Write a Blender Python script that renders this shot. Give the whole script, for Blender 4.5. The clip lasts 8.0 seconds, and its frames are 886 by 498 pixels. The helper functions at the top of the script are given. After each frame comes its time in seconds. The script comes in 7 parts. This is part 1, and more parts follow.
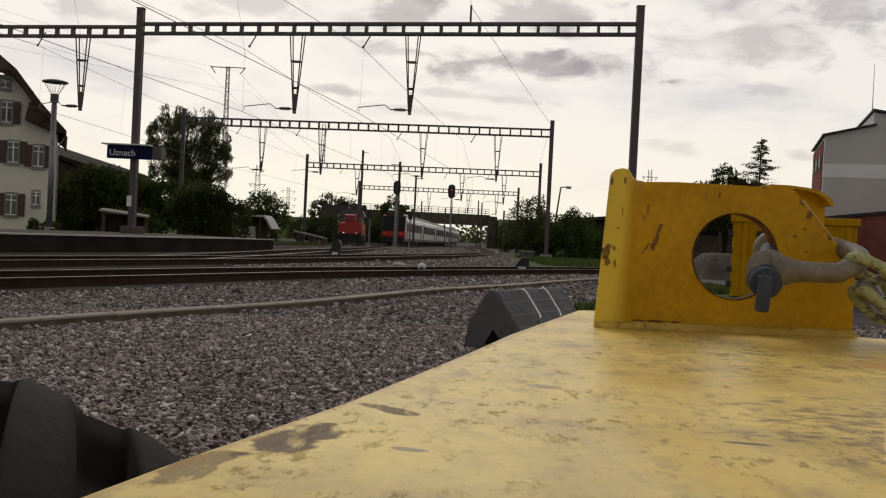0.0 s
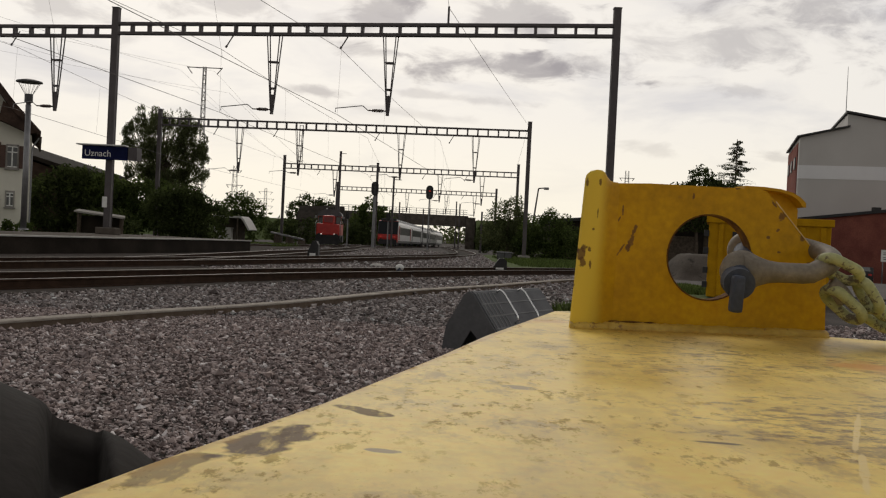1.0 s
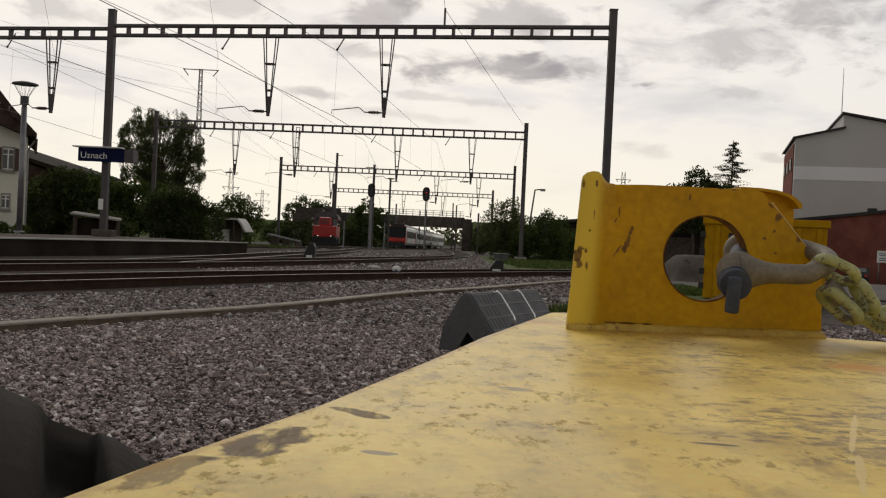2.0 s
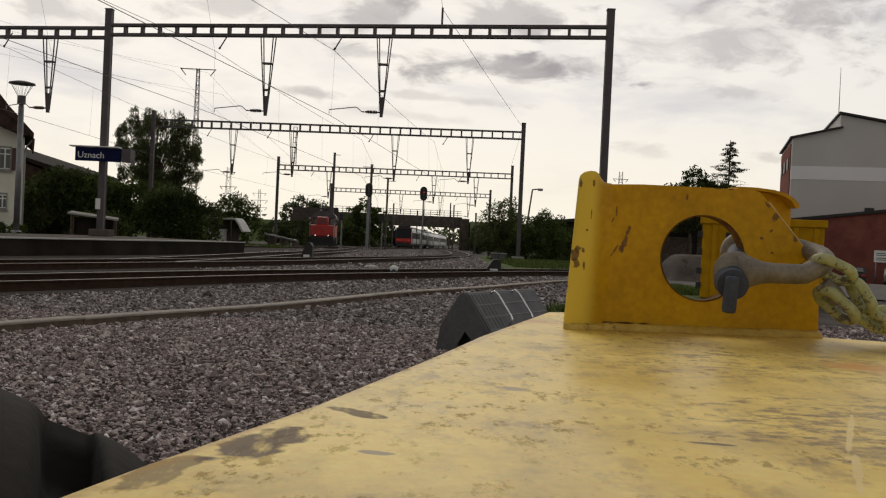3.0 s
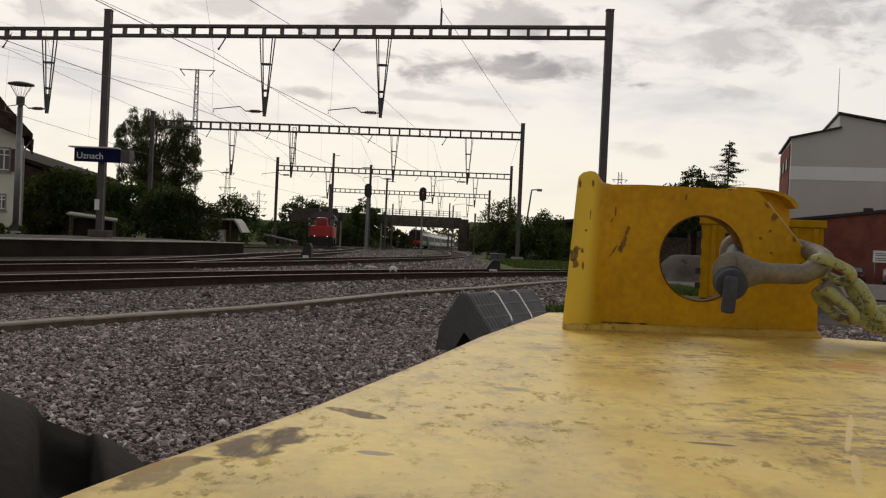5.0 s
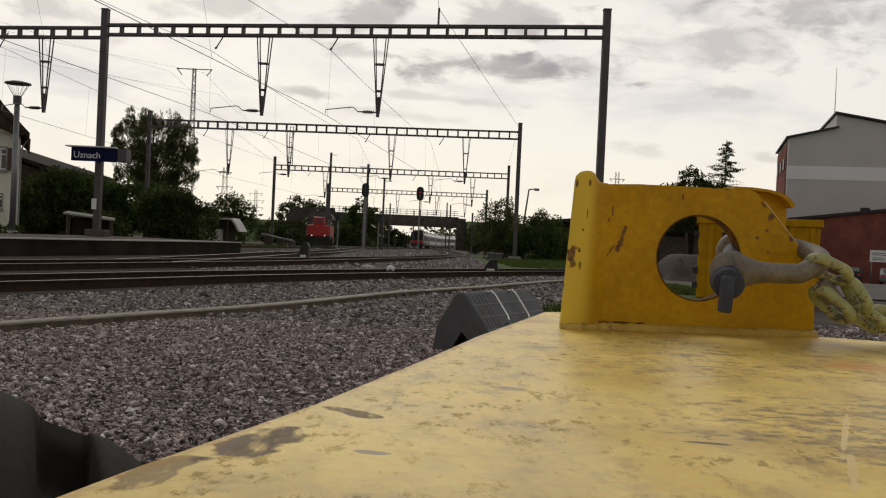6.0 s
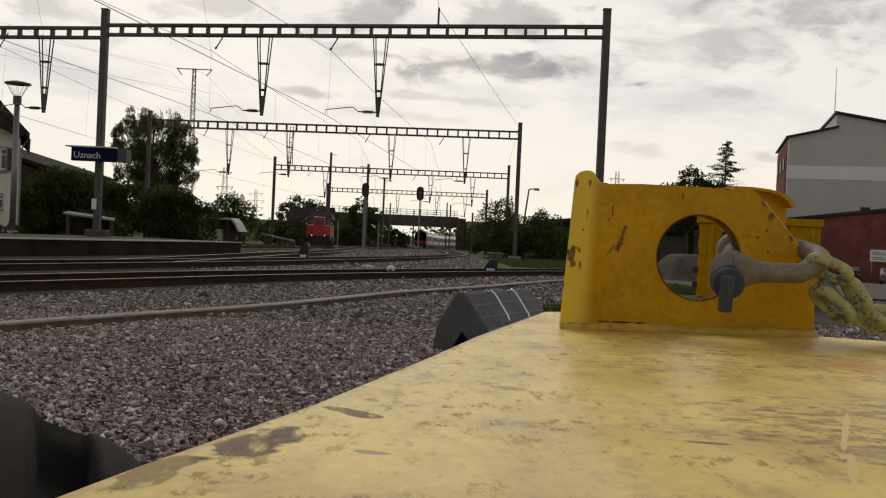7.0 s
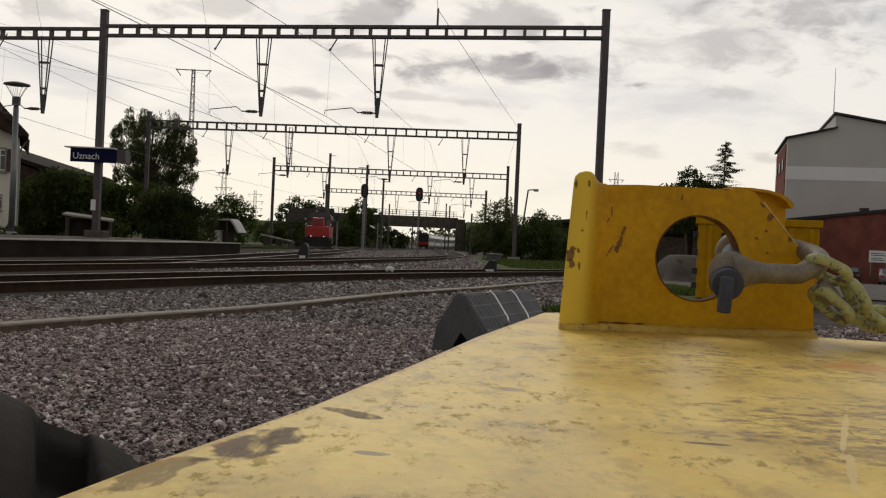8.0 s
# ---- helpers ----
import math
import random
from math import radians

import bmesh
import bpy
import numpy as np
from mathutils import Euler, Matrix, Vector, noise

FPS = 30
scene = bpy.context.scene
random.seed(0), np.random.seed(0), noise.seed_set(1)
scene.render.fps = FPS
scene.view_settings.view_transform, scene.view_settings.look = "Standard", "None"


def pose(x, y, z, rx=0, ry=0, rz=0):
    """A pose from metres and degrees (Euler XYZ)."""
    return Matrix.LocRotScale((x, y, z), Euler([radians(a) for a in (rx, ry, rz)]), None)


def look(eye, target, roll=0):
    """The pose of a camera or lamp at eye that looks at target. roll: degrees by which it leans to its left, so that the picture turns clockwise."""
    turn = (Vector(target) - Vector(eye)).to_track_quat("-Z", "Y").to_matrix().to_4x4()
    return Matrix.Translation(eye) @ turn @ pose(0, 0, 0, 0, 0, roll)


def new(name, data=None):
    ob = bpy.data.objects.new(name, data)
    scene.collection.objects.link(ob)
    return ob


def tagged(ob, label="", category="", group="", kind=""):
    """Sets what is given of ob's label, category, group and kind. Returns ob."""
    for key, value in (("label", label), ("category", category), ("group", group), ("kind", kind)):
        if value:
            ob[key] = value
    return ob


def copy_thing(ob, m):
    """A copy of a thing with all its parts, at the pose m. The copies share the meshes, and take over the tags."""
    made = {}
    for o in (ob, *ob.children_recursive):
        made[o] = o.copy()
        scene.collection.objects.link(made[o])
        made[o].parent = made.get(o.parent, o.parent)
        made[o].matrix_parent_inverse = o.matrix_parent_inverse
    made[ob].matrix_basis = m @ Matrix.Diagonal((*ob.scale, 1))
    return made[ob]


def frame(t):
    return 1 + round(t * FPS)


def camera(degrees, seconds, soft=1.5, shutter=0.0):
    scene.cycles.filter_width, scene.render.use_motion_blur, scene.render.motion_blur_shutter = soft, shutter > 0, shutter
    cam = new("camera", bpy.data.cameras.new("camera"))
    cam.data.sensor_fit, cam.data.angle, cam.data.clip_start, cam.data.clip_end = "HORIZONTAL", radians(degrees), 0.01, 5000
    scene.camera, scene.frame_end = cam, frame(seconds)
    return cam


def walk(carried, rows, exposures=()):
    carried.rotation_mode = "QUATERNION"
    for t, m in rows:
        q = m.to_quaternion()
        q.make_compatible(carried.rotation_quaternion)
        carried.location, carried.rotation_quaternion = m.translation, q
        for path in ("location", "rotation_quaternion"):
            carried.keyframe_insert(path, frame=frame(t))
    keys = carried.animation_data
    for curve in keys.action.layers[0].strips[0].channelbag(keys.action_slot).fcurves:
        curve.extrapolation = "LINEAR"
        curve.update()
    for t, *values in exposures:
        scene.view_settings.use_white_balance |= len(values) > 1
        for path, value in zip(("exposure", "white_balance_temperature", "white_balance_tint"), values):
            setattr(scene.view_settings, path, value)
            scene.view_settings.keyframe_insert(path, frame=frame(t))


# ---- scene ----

# ---------------------------------------------------------------- camera
cam = camera(49.3, 8.0, soft=1.2)
walk(cam, [
    (0, pose(-0.0035, 0.0007, 0.9996, 89.252, -2.769, 1.878)),
    (0.3, pose(-0.0034, 0.0005, 0.9996, 89.262, -2.765, 1.845)),
    (0.4, pose(-0.0030, 0.0001, 0.9998, 89.340, -2.720, 1.700)),
    (0.5, pose(-0.0027, -0.0003, 0.9999, 89.386, -2.677, 1.529)),
    (0.7, pose(-0.0025, -0.0003, 0.9999, 89.395, -2.680, 1.420)),
    (0.8, pose(-0.0016, -0.0005, 1.0000, 89.395, -2.700, 0.870)),
    (0.9, pose(-0.0011, -0.0006, 1.0000, 89.380, -2.720, 0.600)),
    (1, pose(-0.0010, -0.0006, 1.0000, 89.374, -2.730, 0.574)),
    (1.5, pose(-0.0009, -0.0002, 1.0000, 89.483, -2.670, 0.494)),
    (3, pose(-0.0006, 0.0001, 1.0001, 89.464, -2.625, 0.223)),
    (3.5, pose(-0.0007, 0.0012, 0.9995, 89.485, -2.628, 0.223)),
    (4, pose(-0.0007, 0.0008, 0.9998, 89.466, -2.610, 0.228)),
    (4.5, pose(-0.0005, 0.0007, 0.9999, 89.503, -2.581, 0.235)),
    (6, pose(-0.0001, -0.0001, 1.0000, 89.471, -2.586, 0.020)),
    (6.5, pose(-0.0000, 0.0000, 1.0000, 89.463, -2.550, 0.024)),
    (7, pose(-0.0000, 0.0000, 1.0000, 89.463, -2.550, 0.024)),
    (7.5, pose(-0.0000, -0.0006, 1.0000, 89.556, -2.493, -0.001)),
    (8, pose(-0.0000, -0.0000, 1.0000, 89.515, -2.547, -0.025)),
])

# ---------------------------------------------------------------- sky and sun
SUN_AZ, SUN_EL = radians(-12), radians(38)

# cloud masses before the camera: across and up over distance, half width, half height, density
CLOUDS = [
    (0.0369, 0.1798, 0.1391, 0.0206, 0.72),
    (-0.0922, 0.1898, 0.0512, 0.0126, 0.42),
    (-0.0823, 0.2293, 0.0585, 0.03, 0.58),
    (0.046, 0.2368, 0.1171, 0.0285, 0.5),
    (0.1419, 0.1856, 0.0805, 0.0174, 0.5),
    (-0.1459, 0.1459, 0.0439, 0.0071, 0.5),
    (0.2458, 0.2165, 0.1683, 0.0316, 0.32),
    (0.3786, 0.2546, 0.1098, 0.0356, 0.48),
    (0.289, 0.1688, 0.0951, 0.0111, 0.28),
    (0.2043, 0.1019, 0.0329, 0.0095, 0.34),
    (0.3245, 0.099, 0.0293, 0.0126, 0.45),
    (-0.1403, 0.2197, 0.0293, 0.0158, 0.3),
    (-0.0544, 0.1272, 0.0878, 0.0071, 0.22),
    (-0.0201, 0.1463, 0.1098, 0.0063, 0.28),
    (-0.3466, 0.1901, 0.0293, 0.0126, 0.25),
    (-0.246, 0.2302, 0.0951, 0.0174, 0.4),
    (-0.4151, 0.2203, 0.0878, 0.0158, 0.4),
    (-0.0984, 0.0627, 0.0805, 0.0071, 0.2),
    (-0.3158, 0.0822, 0.0439, 0.0063, 0.16),
    (0.3096, 0.2281, 0.1464, 0.0474, 0.22),
]


def make_world():
    w = bpy.data.worlds.new("sky")
    scene.world = w
    w.use_nodes = True
    n, l = w.node_tree.nodes, w.node_tree.links
    n.clear()
    out = n.new("ShaderNodeOutputWorld")
    bg = n.new("ShaderNodeBackground")
    sky = n.new("ShaderNodeTexSky")
    sky.sky_type = "NISHITA"
    sky.sun_disc = False
    sky.sun_elevation, sky.sun_rotation = SUN_EL, SUN_AZ
    sky.dust_density = 4.0
    tc = n.new("ShaderNodeTexCoord")
    sep = n.new("ShaderNodeSeparateXYZ")
    l.new(tc.outputs["Generated"], sep.inputs[0])
    # cloud sheet: the direction laid on a flat layer overhead
    zc = n.new("ShaderNodeMath"); zc.operation = "MAXIMUM"; zc.inputs[1].default_value = 0.0
    l.new(sep.outputs["Z"], zc.inputs[0])
    za = n.new("ShaderNodeMath"); za.operation = "ADD"; za.inputs[1].default_value = 0.22
    l.new(zc.outputs[0], za.inputs[0])
    dx = n.new("ShaderNodeMath"); dx.operation = "DIVIDE"
    dy = n.new("ShaderNodeMath"); dy.operation = "DIVIDE"
    l.new(sep.outputs["X"], dx.inputs[0]); l.new(za.outputs[0], dx.inputs[1])
    l.new(sep.outputs["Y"], dy.inputs[0]); l.new(za.outputs[0], dy.inputs[1])
    com = n.new("ShaderNodeCombineXYZ")
    l.new(dx.outputs[0], com.inputs["X"]); l.new(dy.outputs[0], com.inputs["Y"])
    big = n.new("ShaderNodeTexNoise")
    big.inputs["Scale"].default_value = 2.0
    big.inputs["Detail"].default_value = 7.0
    big.inputs["Roughness"].default_value = 0.55
    big.inputs["Distortion"].default_value = 0.35
    mp = n.new("ShaderNodeMapping")
    mp.inputs["Location"].default_value = (3.1, 1.7, 0.0)
    mp.inputs["Scale"].default_value = (1.0, 1.0, 1.0)
    l.new(com.outputs[0], mp.inputs[0]); l.new(mp.outputs[0], big.inputs["Vector"])
    cr = n.new("ShaderNodeValToRGB")
    e = cr.color_ramp.elements
    e[0].position, e[0].color = 0.30, (0.74, 0.72, 0.73, 1)
    e[1].position, e[1].color = 0.52, (1.0, 0.95, 0.88, 1)
    l.new(big.outputs["Fac"], cr.inputs[0])
    # darker cloud masses, torn at their edges
    ahead = n.new("ShaderNodeMath"); ahead.operation = "MAXIMUM"; ahead.inputs[1].default_value = 0.05
    l.new(sep.outputs["Y"], ahead.inputs[0])
    ux = n.new("ShaderNodeMath"); ux.operation = "DIVIDE"
    uz = n.new("ShaderNodeMath"); uz.operation = "DIVIDE"
    l.new(sep.outputs["X"], ux.inputs[0]); l.new(ahead.outputs[0], ux.inputs[1])
    l.new(sep.outputs["Z"], uz.inputs[0]); l.new(ahead.outputs[0], uz.inputs[1])
    uv = n.new("ShaderNodeCombineXYZ")
    l.new(ux.outputs[0], uv.inputs["X"]); l.new(uz.outputs[0], uv.inputs["Y"])
    st = n.new("ShaderNodeMapping"); st.inputs["Scale"].default_value = (7.0, 17.0, 1.0)
    st.inputs["Rotation"].default_value = (0, 0, radians(-4))
    l.new(uv.outputs[0], st.inputs[0])
    torn = n.new("ShaderNodeTexNoise")
    torn.inputs["Scale"].default_value, torn.inputs["Detail"].default_value, torn.inputs["Roughness"].default_value = 2.0, 8.0, 0.60
    torn.inputs["Distortion"].default_value = 0.4
    l.new(st.outputs[0], torn.inputs["Vector"])
    cloud = cr.outputs[0]
    for cx, cz, rx, rz, dense in CLOUDS:
        mp = n.new("ShaderNodeMapping"); mp.vector_type = "TEXTURE"
        mp.inputs["Location"].default_value = (cx, cz, 0)
        mp.inputs["Rotation"].default_value = (0, 0, radians(-3))
        mp.inputs["Scale"].default_value = (rx, rz, 1)
        l.new(uv.outputs[0], mp.inputs[0])
        ln = n.new("ShaderNodeVectorMath"); ln.operation = "LENGTH"
        l.new(mp.outputs[0], ln.inputs[0])
        ad = n.new("ShaderNodeMath"); ad.operation = "MULTIPLY_ADD"; ad.inputs[1].default_value = 3.6
        l.new(torn.outputs["Fac"], ad.inputs[0]); l.new(ln.outputs["Value"], ad.inputs[2])
        edge = n.new("ShaderNodeMapRange"); edge.interpolation_type = "SMOOTHSTEP"
        edge.inputs["From Min"].default_value, edge.inputs["From Max"].default_value = 2.72, 1.85
        edge.inputs["To Max"].default_value = dense
        l.new(ad.outputs[0], edge.inputs["Value"])
        cm = n.new("ShaderNodeMix"); cm.data_type = "RGBA"
        l.new(edge.outputs[0], cm.inputs["Factor"]); l.new(cloud, cm.inputs[6])
        cm.inputs[7].default_value = (0.235, 0.215, 0.25, 1)
        cloud = cm.outputs[2]
    # the layer thins to a bright cream haze towards the horizon
    hz = n.new("ShaderNodeValToRGB")
    h = hz.color_ramp.elements
    h[0].position, h[0].color = 0.03, (1, 1, 1, 1)
    h[1].position, h[1].color = 0.13, (0, 0, 0, 1)
    l.new(sep.outputs["Z"], hz.inputs[0])
    mx = n.new("ShaderNodeMix"); mx.data_type = "RGBA"
    l.new(hz.outputs[0], mx.inputs["Factor"])
    l.new(cloud, mx.inputs[6])
    mx.inputs[7].default_value = (1.12, 1.05, 0.90, 1)
    # thick cloud overhead and behind, brightest where the veiled sun stands
    ov = n.new("ShaderNodeMapRange"); ov.interpolation_type = "SMOOTHSTEP"
    ov.inputs["From Min"].default_value, ov.inputs["From Max"].default_value = 0.20, 0.50
    ov.inputs["To Min"].default_value, ov.inputs["To Max"].default_value = 1.0, 0.52
    l.new(sep.outputs["Z"], ov.inputs["Value"])
    be = n.new("ShaderNodeMapRange"); be.interpolation_type = "SMOOTHSTEP"
    be.inputs["From Min"].default_value, be.inputs["From Max"].default_value = 0.75, -0.4
    be.inputs["To Min"].default_value, be.inputs["To Max"].default_value = 1.0, 0.62
    l.new(sep.outputs["Y"], be.inputs["Value"])
    dim = n.new("ShaderNodeMath"); dim.operation = "MULTIPLY"
    l.new(ov.outputs[0], dim.inputs[0]); l.new(be.outputs[0], dim.inputs[1])
    sh = n.new("ShaderNodeVectorMath"); sh.operation = "SCALE"
    l.new(mx.outputs[2], sh.inputs[0]); l.new(dim.outputs[0], sh.inputs["Scale"])
    # a little of the clear sky shines through
    mul = n.new("ShaderNodeMix"); mul.data_type = "RGBA"; mul.blend_type = "ADD"
    mul.inputs["Factor"].default_value = 0.01
    l.new(sh.outputs[0], mul.inputs[6]); l.new(sky.outputs[0], mul.inputs[7])
    l.new(mul.outputs[2], bg.inputs["Color"])
    bg.inputs["Strength"].default_value = 0.825
    l.new(bg.outputs[0], out.inputs[0])


make_world()
sun = new("sun", bpy.data.lights.new("sun", "SUN"))
sun.data.energy, sun.data.angle, sun.data.color = 0.6, radians(20), (1.0, 0.95, 0.86)
sun.matrix_world = look((math.sin(SUN_AZ) * 50, math.cos(SUN_AZ) * 50, math.tan(SUN_EL) * 50), (0, 0, 0))


# ---------------------------------------------------------------- materials
def surf(name, c1, c2, scale=3.0, rough=0.7, metal=0.0, bump=0.2, fine=40.0, c3=None, stain=0.0, per=0.0, gloss_var=0.12, island=0.0):
    """A surface with colour that varies at two scales, optional stains of a third colour, and fine relief."""
    m = bpy.data.materials.new(name)
    m.use_nodes = True
    n, l = m.node_tree.nodes, m.node_tree.links
    b = n["Principled BSDF"]
    tc = n.new("ShaderNodeTexCoord")
    a = n.new("ShaderNodeTexNoise"); a.inputs["Scale"].default_value = scale; a.inputs["Detail"].default_value = 5
    f = n.new("ShaderNodeTexNoise"); f.inputs["Scale"].default_value = fine; f.inputs["Detail"].default_value = 4
    l.new(tc.outputs["Object"], a.inputs["Vector"]); l.new(tc.outputs["Object"], f.inputs["Vector"])
    r = n.new("ShaderNodeValToRGB")
    r.color_ramp.elements[0].position, r.color_ramp.elements[1].position = 0.35, 0.65
    r.color_ramp.elements[0].color, r.color_ramp.elements[1].color = (*c1, 1), (*c2, 1)
    l.new(a.outputs["Fac"], r.inputs[0])
    col = r.outputs[0]
    mul = n.new("ShaderNodeMix"); mul.data_type = "RGBA"; mul.blend_type = "OVERLAY"
    mul.inputs["Factor"].default_value = 0.35
    l.new(col, mul.inputs[6]); l.new(f.outputs["Fac"], mul.inputs[7])
    col = mul.outputs[2]
    if c3:
        s = n.new("ShaderNodeTexNoise"); s.inputs["Scale"].default_value = scale * 1.7; s.inputs["Detail"].default_value = 8
        s.inputs["Roughness"].default_value = 0.7
        l.new(tc.outputs["Object"], s.inputs["Vector"])
        sr = n.new("ShaderNodeValToRGB")
        sr.color_ramp.elements[0].position, sr.color_ramp.elements[1].position = 0.62 - stain, 0.68 - stain
        l.new(s.outputs["Fac"], sr.inputs[0])
        mix = n.new("ShaderNodeMix"); mix.data_type = "RGBA"
        l.new(sr.outputs[0], mix.inputs["Factor"]); l.new(col, mix.inputs[6])
        mix.inputs[7].default_value = (*c3, 1)
        col = mix.outputs[2]
    if per or island:
        if per:
            src = n.new("ShaderNodeObjectInfo").outputs["Random"]
        else:
            src = n.new("ShaderNodeNewGeometry").outputs["Random Per Island"]
        amount = per or island
        mr = n.new("ShaderNodeMapRange")
        mr.inputs["To Min"].default_value, mr.inputs["To Max"].default_value = 1 - amount, 1 + amount
        l.new(src, mr.inputs["Value"])
        hs = n.new("ShaderNodeHueSaturation")
        l.new(mr.outputs[0], hs.inputs["Value"]); l.new(col, hs.inputs["Color"])
        col = hs.outputs[0]
    l.new(col, b.inputs["Base Color"])
    rr = n.new("ShaderNodeMapRange")
    rr.inputs["To Min"].default_value, rr.inputs["To Max"].default_value = max(0.03, rough - gloss_var), min(1, rough + gloss_var)
    l.new(a.outputs["Fac"], rr.inputs["Value"]); l.new(rr.outputs[0], b.inputs["Roughness"])
    b.inputs["Metallic"].default_value = metal
    if rough >= 0.8:
        b.inputs["Specular IOR Level"].default_value = 0.12
    if bump:
        bp = n.new("ShaderNodeBump"); bp.inputs["Strength"].default_value = bump; bp.inputs["Distance"].default_value = 0.4 / fine
        l.new(f.outputs["Fac"], bp.inputs["Height"]); l.new(bp.outputs[0], b.inputs["Normal"])
    return m


M = {}
M["ballast"] = surf("ballast", (0.048, 0.041, 0.038), (0.088, 0.076, 0.070), 0.9, 0.9, 0, 0.9, 18.0)
M["stone"] = surf("stone", (0.85, 0.85, 0.85), (1, 1, 1), 3.0, 0.75, 0, 0.3, 60.0)


def stone_mix(m, tint=(1, 1, 1)):
    """Crushed stone of mixed colours: mostly grey-brown, a few pale chips."""
    n, l = m.node_tree.nodes, m.node_tree.links
    b = n["Principled BSDF"]
    col = b.inputs["Base Color"].links[0].from_socket
    geo = n.new("ShaderNodeNewGeometry")
    r = n.new("ShaderNodeValToRGB")
    e = r.color_ramp.elements
    e[0].position, e[0].color = 0.0, (0.115, 0.086, 0.077, 1)
    e[1].position, e[1].color = 1.0, (0.82, 0.79, 0.76, 1)
    for p, c in ((0.25, (0.235, 0.185, 0.167)), (0.5, (0.35, 0.298, 0.282)), (0.7, (0.405, 0.322, 0.285)), (0.90, (0.60, 0.515, 0.48))):
        k = r.color_ramp.elements.new(p)
        k.color = (*c, 1)
    l.new(geo.outputs["Random Per Island"], r.inputs[0])
    mx = n.new("ShaderNodeMix"); mx.data_type = "RGBA"; mx.blend_type = "MULTIPLY"
    mx.inputs["Factor"].default_value = 1.0
    l.new(r.outputs[0], mx.inputs[6]); l.new(col, mx.inputs[7])
    l.new(mx.outputs[2], b.inputs["Base Color"])
    for k in r.color_ramp.elements:
        k.color = (k.color[0] * tint[0], k.color[1] * tint[1], k.color[2] * tint[2], 1)


stone_mix(M["stone"], (1.0, 0.975, 1.01))
M["ballast_stone"] = surf("ballast_stone", (0.85, 0.85, 0.85), (1, 1, 1), 3.0, 0.75, 0, 0.3, 60.0)
stone_mix(M["ballast_stone"], (0.78, 0.81, 0.85))
M["bed"] = surf("stained_ballast", (0.021, 0.015, 0.012), (0.042, 0.031, 0.025), 1.5, 0.95, 0, 1.0, 20)
M["rail"] = surf("rail_rust", (0.036, 0.021, 0.014), (0.062, 0.036, 0.024), 6, 0.8, 0.2, 0.3, 80)
M["railhead"] = surf("rail_head", (0.13, 0.115, 0.10), (0.20, 0.18, 0.165), 3, 0.5, 0.7, 0.05, 90)
M["sleeper"] = surf("sleeper_wood", (0.036, 0.028, 0.022), (0.065, 0.052, 0.042), 4, 0.9, 0, 0.5, 30, per=0.2)
M["kerb"] = surf("weathered_kerb", (0.31, 0.275, 0.24), (0.41, 0.37, 0.325), 4, 0.9, 0, 0.4, 50, (0.14, 0.11, 0.09), 0.02, per=0.12)
# brown, and darker than the kerb: the backlit side's shade put into colour
M["kerb_side_shade"] = surf("kerb_foot", (0.12, 0.088, 0.066), (0.19, 0.145, 0.11), 5, 0.9, 0, 0.4, 50, per=0.15)
M["asphalt"] = surf("platform_asphalt", (0.10, 0.09, 0.083), (0.155, 0.142, 0.132), 2, 0.85, 0, 0.4, 70)
M["concrete"] = surf("concrete", (0.22, 0.21, 0.19), (0.32, 0.30, 0.28), 1.2, 0.9, 0, 0.3, 25, (0.13, 0.12, 0.105), 0.03)
M["conc_dark"] = surf("dark_concrete", (0.075, 0.063, 0.052), (0.125, 0.106, 0.09), 1.0, 0.95, 0, 0.3, 20, (0.045, 0.04, 0.035), 0.05)
M["blackish"] = surf("blackish_concrete", (0.018, 0.014, 0.011), (0.036, 0.029, 0.023), 1.0, 0.95, 0, 0.3, 20, (0.06, 0.048, 0.038), -0.04)
M["edge"] = surf("edge_slab", (0.42, 0.41, 0.39), (0.52, 0.50, 0.47), 2.0, 0.85, 0, 0.2, 50)
M["steel"] = surf("painted_steel", (0.075, 0.065, 0.068), (0.11, 0.095, 0.098), 1.5, 0.6, 0.3, 0.15, 30, (0.07, 0.05, 0.04), -0.02)
M["galv"] = surf("galvanised_steel", (0.22, 0.22, 0.23), (0.30, 0.30, 0.31), 3, 0.5, 0.7, 0.1, 50)
M["wire"] = surf("copper_wire", (0.10, 0.09, 0.085), (0.14, 0.12, 0.11), 2, 0.5, 0.6, 0.0, 50)
M["insul"] = surf("insulator", (0.05, 0.03, 0.025), (0.08, 0.05, 0.04), 6, 0.3, 0, 0.0, 50)
M["yellow"] = surf("yellow_paint", (0.44, 0.225, 0.004), (0.52, 0.275, 0.006), 6, 0.8, 0, 0.12, 90, (0.10, 0.05, 0.02), -0.06)
M["grass"] = surf("grass_soil", (0.065, 0.095, 0.028), (0.10, 0.13, 0.042), 0.8, 0.95, 0, 0.8, 14)


def foliage(name, c1, c2, thin=0.45):
    """Leaves that vary from tuft to tuft and let some light through."""
    m = surf(name, c1, c2, 0.5, 0.85, 0, 0.0, 8, island=0.5)
    n, l = m.node_tree.nodes, m.node_tree.links
    b = n["Principled BSDF"]
    tr = n.new("ShaderNodeBsdfTranslucent")
    l.new(b.inputs["Base Color"].links[0].from_socket, tr.inputs["Color"])
    mx = n.new("ShaderNodeMixShader")
    mx.inputs[0].default_value = thin
    l.new(b.outputs[0], mx.inputs[1]); l.new(tr.outputs[0], mx.inputs[2])
    l.new(mx.outputs[0], n["Material Output"].inputs["Surface"])
    return m


